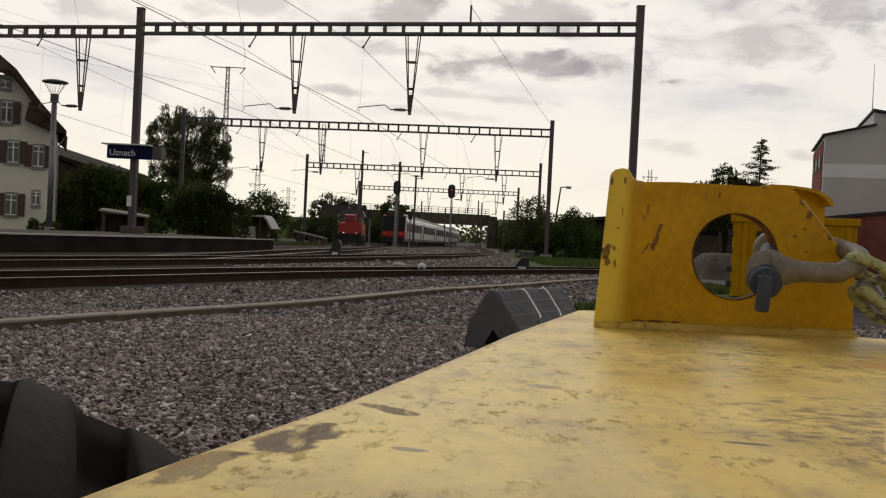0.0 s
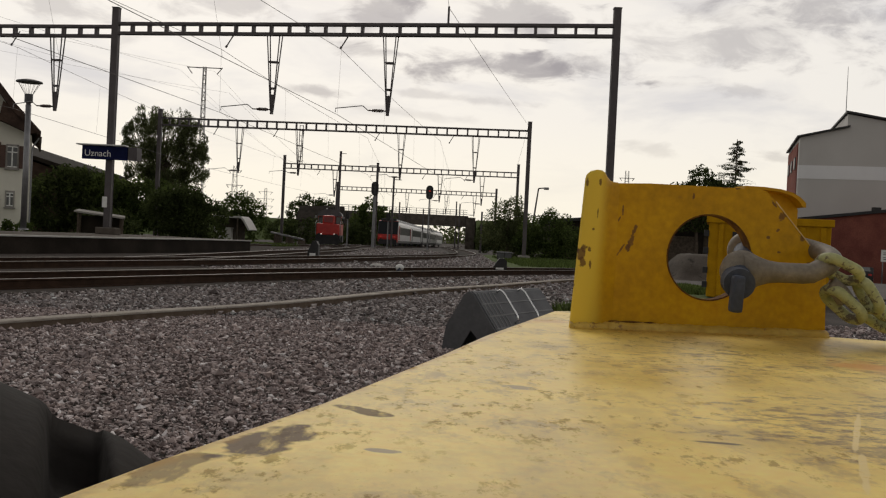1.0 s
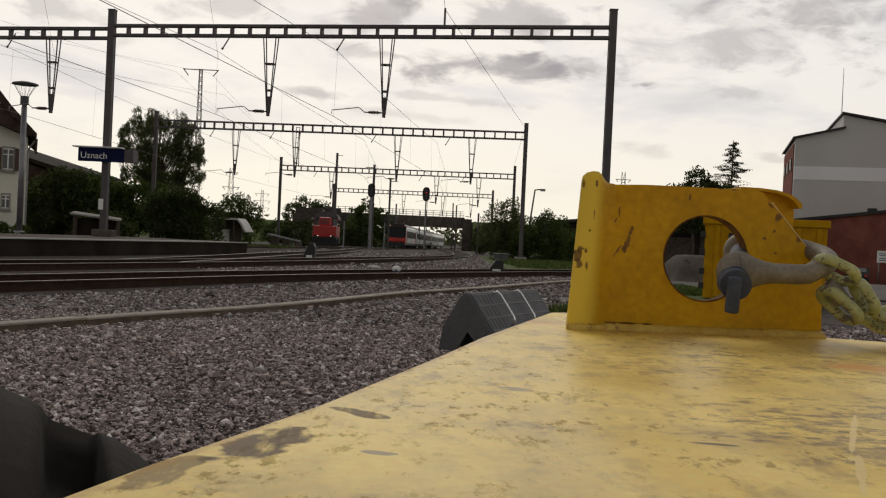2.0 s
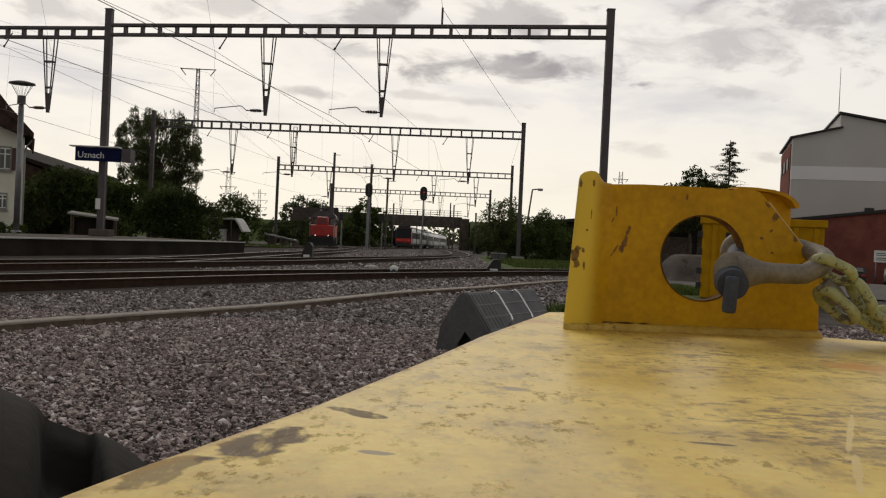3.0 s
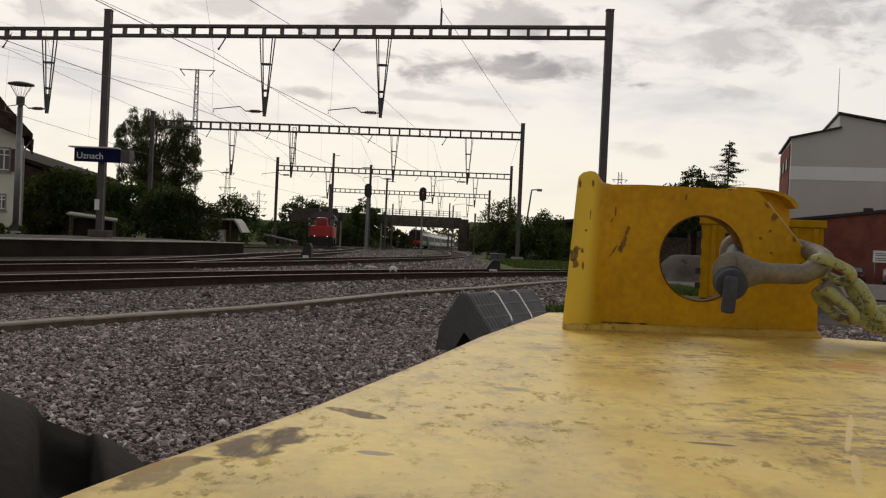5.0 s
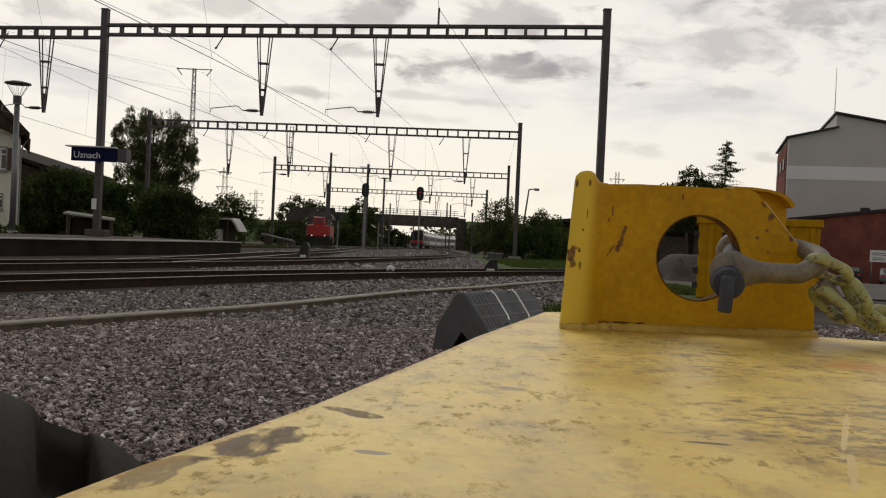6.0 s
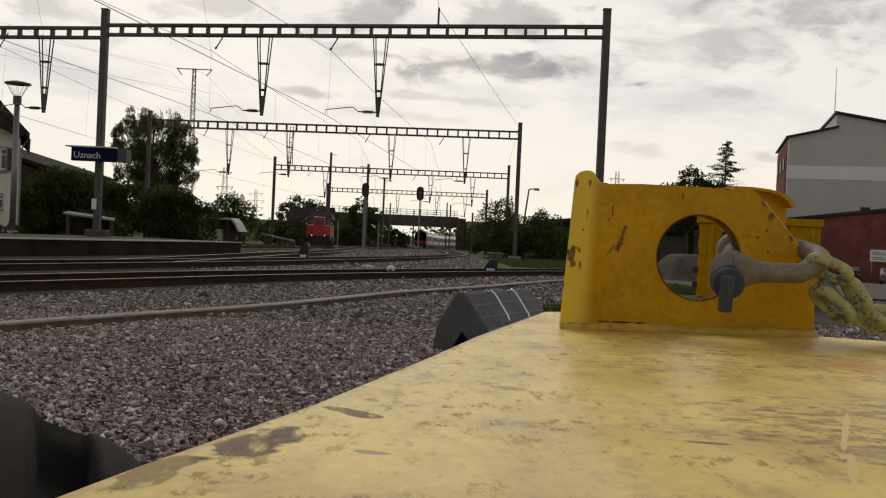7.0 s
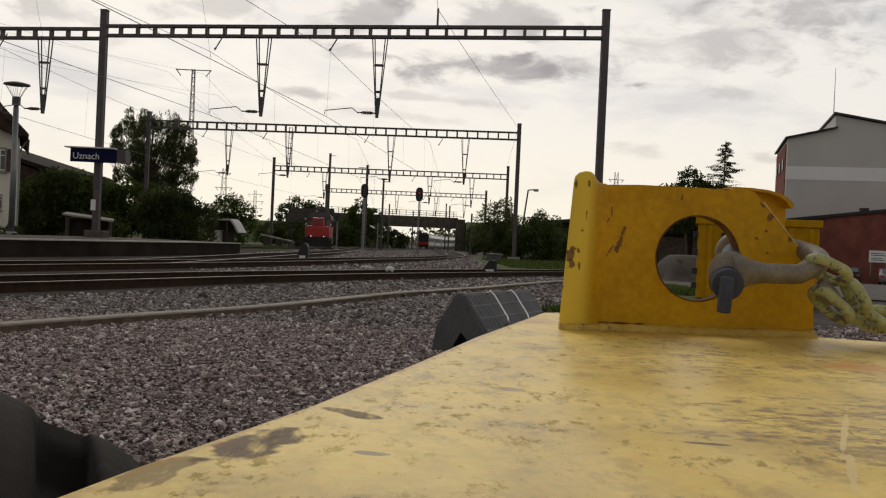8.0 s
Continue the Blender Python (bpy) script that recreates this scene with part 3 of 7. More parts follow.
# ---------------------------------------------------------------- road bridge
def make_bridge():
    b = thing("road_bridge", Matrix(), "dark concrete road bridge with railings over the tracks", "bridge", kind="structure")
    y0, y1 = 228, 237
    part("deck", bx(-27, 3.4, y0, y1, 4.05, 6.55, bevel=0.05), M["conc_dark"], b)
    part("abutment", bx(3.0, 5.1, y0 - 1.5, y1 + 1, gz(230) - 0.2, 6.2, bevel=0.05), M["conc_dark"], b, "weathered concrete abutment")
    part("abutment", bx(-29, -21, y0 + 0.5, y1, gz(230) - 0.2, 4.2, bevel=0.05), M["conc_dark"], b)
    for x in np.arange(-26.5, 3.2, 1.6):
        part("railing_post", bx(x - 0.06, x + 0.06, y0 + 0.1, y0 + 0.22, 6.55, 7.9), M["steel"], b)
    for z in (6.9, 7.4, 7.9):
        part("rail_bar", bx(-27, 3.2, y0 + 0.12, y0 + 0.20, z - 0.045, z + 0.045), M["steel"], b)
    e = thing("embankment", Matrix(), "grassy road embankment leading up to the bridge", "embankment", kind="structure")
    bm = bmesh.new()
    prof = [(208, gz(208) - 0.3), (226, 5.6), (239, 5.6), (258, gz(258) - 0.3)]
    low = [(212, gz(212) - 0.3), (224, 3.9), (239, 3.9), (254, gz(254) - 0.3)]
    L = [bm.verts.new((-130, y, z)) for y, z in low]
    R = [bm.verts.new((-27.5, y, z)) for y, z in low]
    for k in range(3):
        bm.faces.new((L[k], R[k], R[k + 1], L[k + 1]))
    bm.faces.new(L[::-1]); bm.faces.new(R)
    bmesh.ops.recalc_face_normals(bm, faces=bm.faces)
    part("slope", bm, M["grass"], e)
    bm = bmesh.new()
    L = [bm.verts.new((5.3, y, z)) for y, z in prof]
    R = [bm.verts.new((140, y, z)) for y, z in prof]
    for k in range(3):
        bm.faces.new((L[k], R[k], R[k + 1], L[k + 1]))
    bm.faces.new(L[::-1]); bm.faces.new(R)
    bmesh.ops.recalc_face_normals(bm, faces=bm.faces)
    part("slope", bm, M["grass"], e)


make_bridge()


# ---------------------------------------------------------------- yellow machine
PLATE_Z = 0.893


def deck_paint():
    """Pale worn yellow enamel with dark scuffs, scratches and bare patches along one edge."""
    m = surf("deck_paint", (0.83, 0.585, 0.115), (0.90, 0.66, 0.155), 7, 0.41, 0, 0.05, 120, gloss_var=0.16)
    n, l = m.node_tree.nodes, m.node_tree.links
    b = n["Principled BSDF"]
    col = b.inputs["Base Color"].links[0].from_socket
    tc = n.new("ShaderNodeTexCoord")

    def mask(scale, stretch, lo, hi, detail=6, rough=0.65, loc=(0, 0, 0)):
        mp = n.new("ShaderNodeMapping")
        mp.inputs["Scale"].default_value = stretch
        mp.inputs["Location"].default_value = loc
        mp.inputs["Rotation"].default_value = (0, 0, radians(-12))
        l.new(tc.outputs["Object"], mp.inputs[0])
        t = n.new("ShaderNodeTexNoise")
        t.inputs["Scale"].default_value, t.inputs["Detail"].default_value, t.inputs["Roughness"].default_value = scale, detail, rough
        l.new(mp.outputs[0], t.inputs["Vector"])
        r = n.new("ShaderNodeMapRange")
        r.inputs["From Min"].default_value, r.inputs["From Max"].default_value = lo, hi
        r.clamp = True
        l.new(t.outputs["Fac"], r.inputs["Value"])
        return r.outputs[0]

    worn = []

    def over(col, fac, color, amount=1.0):
        if max(color) < 0.2:
            worn.append(fac)
        k = n.new("ShaderNodeMath"); k.operation = "MULTIPLY"; k.inputs[1].default_value = amount; k.use_clamp = True
        l.new(fac, k.inputs[0])
        x = n.new("ShaderNodeMix"); x.data_type = "RGBA"
        l.new(k.outputs[0], x.inputs["Factor"]); l.new(col, x.inputs[6])
        x.inputs[7].default_value = (*color, 1)
        return x.outputs[2]

    def times(a, c):
        k = n.new("ShaderNodeMath"); k.operation = "MULTIPLY"; k.use_clamp = True
        l.new(a, k.inputs[0]); l.new(c, k.inputs[1])
        return k.outputs[0]

    def spot(x, y, rx, ry, ang, soft=0.6):
        mp = n.new("ShaderNodeMapping"); mp.vector_type = "TEXTURE"
        mp.inputs["Location"].default_value = (x, y, PLATE_Z)
        mp.inputs["Rotation"].default_value = (0, 0, radians(ang))
        mp.inputs["Scale"].default_value = (rx, ry, 1)
        l.new(tc.outputs["Object"], mp.inputs[0])
        ln = n.new("ShaderNodeVectorMath"); ln.operation = "LENGTH"
        l.new(mp.outputs[0], ln.inputs[0])
        wob = n.new("ShaderNodeTexNoise"); wob.inputs["Scale"].default_value = 38; wob.inputs["Detail"].default_value = 6
        l.new(tc.outputs["Object"], wob.inputs["Vector"])
        ad = n.new("ShaderNodeMath"); ad.operation = "MULTIPLY_ADD"; ad.inputs[1].default_value = 1.6
        l.new(wob.outputs["Fac"], ad.inputs[0]); l.new(ln.outputs["Value"], ad.inputs[2])
        r = n.new("ShaderNodeMapRange")
        r.inputs["From Min"].default_value, r.inputs["From Max"].default_value = 1.72, 1.72 - soft * 0.25
        l.new(ad.outputs[0], r.inputs["Value"])
        return r.outputs[0]

    broad = mask(5, (1, 1, 1), 0.40, 0.58)
    col = over(col, mask(8, (1, 0.7, 1), 0.48, 0.70, 8, 0.7, (2, 5, 0)), (0.88, 0.68, 0.24), 0.6)
    col = over(col, mask(11, (1.2, 0.8, 1), 0.45, 0.68, 9, 0.7), (0.36, 0.235, 0.075), 0.5)
    col = over(col, times(mask(26, (1.3, 0.75, 1), 0.51, 0.60, 10, 0.75), broad), (0.25, 0.145, 0.05), 0.55)
    col = over(col, times(mask(70, (1.2, 0.6, 1), 0.56, 0.63, 8, 0.7, (3, 1, 0)), mask(7, (1, 1, 1), 0.38, 0.56, loc=(9, 2, 0))), (0.17, 0.095, 0.036), 0.6)
    col = over(col, mask(13, (1, 1, 1), 0.67, 0.74, loc=(5, 7, 0)), (0.48, 0.20, 0.04), 0.55)
    streak = mask(45, (2.0, 0.7, 1), 0.28, 0.50, loc=(1, 4, 0))
    col = over(col, times(spot(-0.090, 0.488, 0.019, 0.056, -14), streak), (0.165, 0.124, 0.106), 0.92)
    col = over(col, times(spot(-0.122, 0.425, 0.013, 0.042, -12), streak), (0.19, 0.145, 0.115), 0.7)
    col = over(col, times(spot(-0.052, 0.586, 0.009, 0.030, 50), streak), (0.17, 0.128, 0.108), 0.85)
    col = over(col, times(spot(0.36, 0.60, 0.22, 0.16, 0), mask(64, (0.75, 1.2, 1), 0.49, 0.58, 9, 0.72, (2, 2, 0))), (0.21, 0.125, 0.05), 0.85)
    col = over(col, times(spot(0.22, 0.95, 0.16, 0.14, 10), mask(60, (0.7, 1.2, 1), 0.51, 0.60, 9, 0.72, (7, 2, 0))), (0.20, 0.12, 0.05), 0.75)
    col = over(col, times(spot(0.45, 0.95, 0.14, 0.12, 10), mask(60, (0.7, 1.2, 1), 0.51, 0.60, 9, 0.72, (4, 8, 0))), (0.20, 0.12, 0.05), 0.75)
    col = over(col, spot(0.153, 0.540, 0.020, 0.004, -9, 1.6), (0.13, 0.10, 0.085), 0.9)
    col = over(col, times(spot(-0.033, 0.479, 0.013, 0.006, -12), streak), (0.20, 0.14, 0.10), 0.8)
    col = over(col, times(spot(0.051, 0.712, 0.016, 0.010, -25), streak), (0.22, 0.14, 0.08), 0.75)
    col = over(col, spot(0.258, 0.606, 0.0026, 0.10, -23.5, 0.9), (0.84, 0.64, 0.27), 0.85)
    col = over(col, spot(0.213, 0.490, 0.0026, 0.055, -21.5, 0.9), (0.84, 0.64, 0.27), 0.85)
    col = over(col, spot(-0.005, 0.90, 0.012, 0.8, -14.7, 1.5), (0.46, 0.25, 0.045), 0.55)
    col = over(col, spot(0.415, 0.96, 0.05, 0.06, 0, 2.0), (0.72, 0.32, 0.05), 0.85)
    col = over(col, spot(0.13, 1.33, 0.05, 0.05, 0, 2.0), (0.55, 0.25, 0.05), 0.55)
    l.new(col, b.inputs["Base Color"])
    b.inputs["Specular IOR Level"].default_value = 0.38
    rough = b.inputs["Roughness"].links[0].from_socket
    for fac in worn:
        k = n.new("ShaderNodeMath"); k.operation = "MULTIPLY_ADD"; k.use_clamp = True
        k.inputs[1].default_value = 0.4
        l.new(fac, k.inputs[0]); l.new(rough, k.inputs[2])
        rough = k.outputs[0]
    l.new(rough, b.inputs["Roughness"])
    return m


M["deck"] = deck_paint()


def chipped(m, spots, color=(0.135, 0.062, 0.024)):
    """Rust showing through chipped paint, at given places on an upright plate (x, z, half width, half height, angle)."""
    n, l = m.node_tree.nodes, m.node_tree.links
    b = n["Principled BSDF"]
    col = b.inputs["Base Color"].links[0].from_socket
    tc = n.new("ShaderNodeTexCoord")
    wob = n.new("ShaderNodeTexNoise"); wob.inputs["Scale"].default_value = 210; wob.inputs["Detail"].default_value = 8; wob.inputs["Roughness"].default_value = 0.65
    l.new(tc.outputs["Object"], wob.inputs["Vector"])
    flat = n.new("ShaderNodeVectorMath"); flat.operation = "MULTIPLY"; flat.inputs[1].default_value = (1, 0, 1)
    l.new(tc.outputs["Object"], flat.inputs[0])
    for x, z, rx, rz, ang in spots:
        mp = n.new("ShaderNodeMapping"); mp.vector_type = "TEXTURE"
        mp.inputs["Location"].default_value = (x, 0, z)
        mp.inputs["Rotation"].default_value = (0, radians(ang), 0)
        mp.inputs["Scale"].default_value = (rx, 1, rz)
        l.new(flat.outputs[0], mp.inputs[0])
        ln = n.new("ShaderNodeVectorMath"); ln.operation = "LENGTH"
        l.new(mp.outputs[0], ln.inputs[0])
        ad = n.new("ShaderNodeMath"); ad.operation = "MULTIPLY_ADD"; ad.inputs[1].default_value = 2.2
        l.new(wob.outputs["Fac"], ad.inputs[0]); l.new(ln.outputs["Value"], ad.inputs[2])
        r = n.new("ShaderNodeMapRange")
        r.inputs["From Min"].default_value, r.inputs["From Max"].default_value = 1.98, 1.72
        r.inputs["To Max"].default_value = 0.85
        l.new(ad.outputs[0], r.inputs["Value"])
        x2 = n.new("ShaderNodeMix"); x2.data_type = "RGBA"
        l.new(r.outputs[0], x2.inputs["Factor"]); l.new(col, x2.inputs[6])
        x2.inputs[7].default_value = (*color, 1)
        col = x2.outputs[2]
    l.new(col, b.inputs["Base Color"])
    return m


def paled(m, color, x0, x1):
    """Paint mixed towards a paler colour from x1 down to x0 on its thing."""
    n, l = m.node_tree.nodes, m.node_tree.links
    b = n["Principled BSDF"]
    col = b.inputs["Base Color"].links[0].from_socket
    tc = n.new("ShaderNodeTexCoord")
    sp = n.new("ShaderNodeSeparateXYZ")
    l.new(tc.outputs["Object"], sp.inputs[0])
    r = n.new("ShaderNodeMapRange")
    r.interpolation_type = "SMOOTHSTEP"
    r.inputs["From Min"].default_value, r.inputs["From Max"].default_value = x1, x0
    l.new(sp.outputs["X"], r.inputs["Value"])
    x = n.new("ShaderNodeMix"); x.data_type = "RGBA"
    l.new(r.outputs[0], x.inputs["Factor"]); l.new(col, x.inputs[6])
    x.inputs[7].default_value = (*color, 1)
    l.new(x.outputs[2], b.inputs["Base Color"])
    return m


M["lug"] = chipped(surf("lug_paint", (0.50, 0.262, 0.001), (0.62, 0.338, 0.002), 9, 0.50, 0, 0.08, 110, (0.36, 0.18, 0.01), -0.05),
                   [(0.0769, 0.1136, 0.0045, 0.014, 18), (0.0735, 0.1075, 0.0035, 0.007, 10), (0.0815, 0.130, 0.0028, 0.010, 20), (0.065, 0.105, 0.0016, 0.012, 32), (0.0645, 0.156, 0.0015, 0.009, 0), (0.0605, 0.144, 0.0015, 0.006, 25),
                    (0.158, 0.178, 0.0022, 0.005, 10), (0.2801, 0.158, 0.0075, 0.0055, -40), (0.3094, 0.132, 0.0065, 0.006, -40), (0.275, 0.139, 0.0035, 0.0022, -20), (0.262, 0.129, 0.003, 0.003, 0), (0.277, 0.110, 0.003, 0.0022, 0),
                    (0.268, 0.173, 0.002, 0.006, -40), (0.319, 0.094, 0.007, 0.006, 0), (0.20, 0.192, 0.005, 0.002, 0), (0.217, 0.192, 0.004, 0.0025, 0)])
M["lug_edge"] = chipped(paled(surf("lug_edge_paint", (0.50, 0.262, 0.001), (0.62, 0.338, 0.002), 9, 0.42, 0, 0.08, 110), (0.80, 0.56, 0.06), 0.026, 0.046),
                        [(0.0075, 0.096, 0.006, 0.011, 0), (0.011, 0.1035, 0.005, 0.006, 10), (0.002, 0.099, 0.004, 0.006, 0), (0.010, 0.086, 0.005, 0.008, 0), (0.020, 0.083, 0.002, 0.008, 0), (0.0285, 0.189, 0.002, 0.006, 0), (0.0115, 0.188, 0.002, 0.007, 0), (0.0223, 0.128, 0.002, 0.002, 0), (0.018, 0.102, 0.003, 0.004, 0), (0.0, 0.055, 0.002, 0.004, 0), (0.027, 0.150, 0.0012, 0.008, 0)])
for k in ("lug", "lug_edge"):
    M[k].node_tree.nodes["Principled BSDF"].inputs["Specular IOR Level"].default_value = 0.25
M["rust"] = surf("rust", (0.10, 0.045, 0.018), (0.22, 0.11, 0.02), 60, 0.85, 0, 0.4, 200)
# pale colour for the highlight on the lug's cut edge
M["edge_highlight"] = surf("edge_highlight_paint", (0.62, 0.42, 0.16), (0.75, 0.56, 0.28), 60, 0.5, 0, 0.1, 150)
M["weld"] = surf("weld_bead", (0.48, 0.29, 0.03), (0.60, 0.40, 0.07), 30, 0.5, 0, 0.5, 110, (0.26, 0.13, 0.03), 0.03)


def plate_with_hole(bm, outline, hole, hr, y0, y1, n=72):
    """An upright plate in x and z with a round hole, its outline seen whole from the hole's centre."""
    cx, cz = hole
    angs = sorted([2 * math.pi * k / n for k in range(n)] + [math.atan2(z - cz, x - cx) % (2 * math.pi) for x, z in outline])
    ring = []
    for a in angs:
        d = (math.cos(a), math.sin(a))
        best = 9.0
        for i in range(len(outline)):
            (x1, z1), (x2, z2) = outline[i], outline[(i + 1) % len(outline)]
            ex, ez = x2 - x1, z2 - z1
            det = d[0] * -ez + d[1] * ex
            if abs(det) < 1e-9:
                continue
            t = ((x1 - cx) * -ez + (z1 - cz) * ex) / det
            u = (d[0] * (z1 - cz) - d[1] * (x1 - cx)) / det
            if t > 0 and -1e-6 <= u <= 1 + 1e-6:
                best = min(best, t)
        ring.append((cx + d[0] * best, cz + d[1] * best, cx + d[0] * hr, cz + d[1] * hr))
    loops = []
    for y in (y0, y1):
        loops.append(([bm.verts.new((r[0], y, r[1])) for r in ring], [bm.verts.new((r[2], y, r[3])) for r in ring]))
    m = len(ring)
    (fo, fi), (bo, bi) = loops
    for i in range(m):
        j = (i + 1) % m
        bm.faces.new((fo[i], fo[j], fi[j], fi[i]))
        bm.faces.new((bo[j], bo[i], bi[i], bi[j]))
        bm.faces.new((fo[j], fo[i], bo[i], bo[j]))
        bm.faces.new((fi[i], fi[j], bi[j], bi[i]))
    bmesh.ops.remove_doubles(bm, verts=bm.verts, dist=1e-5)
    bmesh.ops.recalc_face_normals(bm, faces=bm.faces)
    return bm


def make_machine():
    t = thing("yellow_machine", Matrix(), "worn yellow painted steel machine deck with a lifting lug", "machine")
    outline = [(-0.312, -0.22), (-0.151, 0.376), (-0.136, 0.431), (-0.099, 0.548), (-0.079, 0.614), (-0.010, 0.885), (0.038, 1.089), (0.163, 1.54), (0.19, 1.555), (0.235, 1.53), (0.50, 1.302), (0.62, 1.262), (1.6, 1.15), (1.6, -0.6), (-0.40, -0.6)]
    bm = bmesh.new()
    a = [bm.verts.new((x, y, PLATE_Z)) for x, y in outline]
    b = [bm.verts.new((x, y, PLATE_Z - 0.05)) for x, y in outline]
    bm.faces.new(a[::-1]); bm.faces.new(b)
    for i in range(len(a)):
        bm.faces.new((a[i], a[(i + 1) % len(a)], b[(i + 1) % len(b)], b[i]))
    bmesh.ops.recalc_face_normals(bm, faces=bm.faces)
    bmesh.ops.bevel(bm, geom=[e for e in bm.edges], offset=0.005, segments=3, affect="EDGES")
    part("deck_plate", bm, M["deck"], t, "pale scuffed yellow deck plate", True)
    # chassis under the deck, down to the ground
    body = bmesh.new()
    box(body, 0.28, 1.5, -0.5, 1.10, 0.35, PLATE_Z - 0.052, bevel=0.02)
    box(body, 0.40, 1.4, -0.4, 0.9, 0.0, 0.352, bevel=0.02)
    part("chassis", body, M["black"], t, "dark chassis under the deck")
    # lifting lug
    lug = new("lifting_lug")
    lug.parent = t
    lug.matrix_basis = Matrix.Translation((0.156, 1.254, PLATE_Z)) @ Matrix.Rotation(math.atan2(0.029, 0.345), 4, "Z")
    tagged(lug, "yellow lifting lug with a round hole")
    web = [(0.026, 0.0), (0.346, 0.0), (0.343, 0.093), (0.264, 0.182), (0.257, 0.1895), (0.248, 0.192), (0.10, 0.192), (0.055, 0.190), (0.026, 0.196)]
    part("web_plate", plate_with_hole(bmesh.new(), web, (0.183, 0.0985), 0.0568, 0.006, 0.024), M["lug"], lug)
    ring = bmesh.new()
    cs = [(0.183 + math.cos(2 * math.pi * k / 48), 0.0985 + math.sin(2 * math.pi * k / 48)) for k in range(48)]
    loops = [[ring.verts.new((0.183 + (x - 0.183) * r, y, 0.0985 + (z - 0.0985) * r)) for x, z in cs] for r, y in ((0.0574, 0.0052), (0.0555, 0.0056), (0.0555, 0.0255), (0.0574, 0.0262))]
    for A, B in zip(loops, loops[1:] + loops[:1]):
        for k in range(48):
            ring.faces.new((A[k], A[(k + 1) % 48], B[(k + 1) % 48], B[k]))
    bmesh.ops.recalc_face_normals(ring, faces=ring.faces)
    # thin pale strip that draws the highlight along the diagonal cut
    part("cut_edge_strip", beam(bmesh.new(), (0.270, 0.0062, 0.1765), (0.334, 0.0062, 0.1045), 0.0016, 0.0012), M["edge_highlight"], lug, "pale strip standing in for the cut edge's highlight")
    part("hole_rim", ring, M["rust"], lug, "rusty rim of the hole")
    # end flange: a thick leaning plate that runs in a hollow curve into the web
    plan = [(-0.003, -0.010, 0.199), (0.001, -0.013, 0.203), (0.010, -0.0135, 0.205), (0.017, -0.013, 0.2045), (0.022, -0.0115, 0.202), (0.027, -0.008, 0.1965), (0.033, -0.003, 0.1925),
            (0.041, 0.001, 0.1912), (0.052, 0.004, 0.191), (0.057, 0.0056, 0.191), (0.057, 0.022, 0.191), (0.040, 0.024, 0.192), (0.030, 0.042, 0.200), (0.018, 0.042, 0.204), (0.008, 0.040, 0.202)]
    bm = bmesh.new()
    rows = []
    for drop, pull in ((1.0, 0.0), (0.014, 0.0), (0.007, 0.0), (0.002, 0.06), (0.0, 0.16)):
        row = []
        for x, y, top in plan:
            z = 0.0 if drop == 1.0 else top - drop
            lean = 0.0125 * z / 0.2 * (1 - ease(x, 0.03, 0.066))
            row.append(bm.verts.new((x + lean + (0.024 - x) * pull * 0.5, y + (0.014 - y) * pull * 0.5, z)))
        rows.append(row)
    for A, B in zip(rows, rows[1:]):
        for i in range(len(plan)):
            j = (i + 1) % len(plan)
            bm.faces.new((A[i], A[j], B[j], B[i]))
    bm.faces.new(rows[0][::-1])
    bmesh.ops.triangulate(bm, faces=[bm.faces.new(rows[-1])])
    for A, B in zip(rows, rows[1:]):
        for i in (9, 10):
            bm.edges.get((A[i], B[i])).smooth = False
    for i in range(len(plan)):
        bm.edges.get((rows[0][i], rows[0][(i + 1) % len(plan)])).smooth = False
    bmesh.ops.recalc_face_normals(bm, faces=bm.faces)
    part("end_flange", bm, M["lug_edge"], lug, "paler end flange with chipped paint", True)
    back = [(0.262, 0.0), (0.3425, 0.0), (0.3425, 0.172), (0.3335, 0.184), (0.3235, 0.190), (0.307, 0.1945), (0.262, 0.197)]
    part("back_plate", prism(bmesh.new(), back, 0.10, 0.115), M["lug"], lug)
    cap = [(0.3445, 0.1745), (0.344, 0.181), (0.3355, 0.1888), (0.3245, 0.1945), (0.3077, 0.1985), (0.283, 0.2005), (0.255, 0.2008), (0.255, 0.1965), (0.283, 0.1965), (0.307, 0.1945), (0.323, 0.190), (0.333, 0.184), (0.340, 0.1745)]
    part("cap_strip", prism(bmesh.new(), cap, 0.078, 0.118), M["lug"], lug)
    rng = random.Random(4)
    bead = [(0.050 + k * 0.006, 0.0015 + rng.uniform(-0.001, 0.001), 0.0002 + rng.uniform(-0.0004, 0.0004)) for k in range(50)]
    part("weld_bead", sweep(bmesh.new(), bead, [0.0092 + rng.uniform(-0.0006, 0.0006) for _ in bead], 12), M["weld"], lug, "lumpy painted weld", True)
    seam = [(0.052 + k * 0.008, 0.0045, 0.0092 + rng.uniform(-0.0006, 0.0006)) for k in range(9)]
    part("rust_seam", sweep(bmesh.new(), seam, [0.0010 + rng.uniform(-0.0007, 0.0006) for _ in seam], 6), M["rust"], lug, "rusty seam over the weld", True)
    bead = [(-0.002 + k * 0.005, -0.014 + 0.016 * ease(k, 5, 11) + rng.uniform(-0.001, 0.001), 0.001) for k in range(12)]
    part("weld_bead", sweep(bmesh.new(), bead, [0.0062 + rng.uniform(-0.0015, 0.002) for _ in bead], 10), M["weld"], lug, "lumpy painted weld", True)
    return t


machine = make_machine()


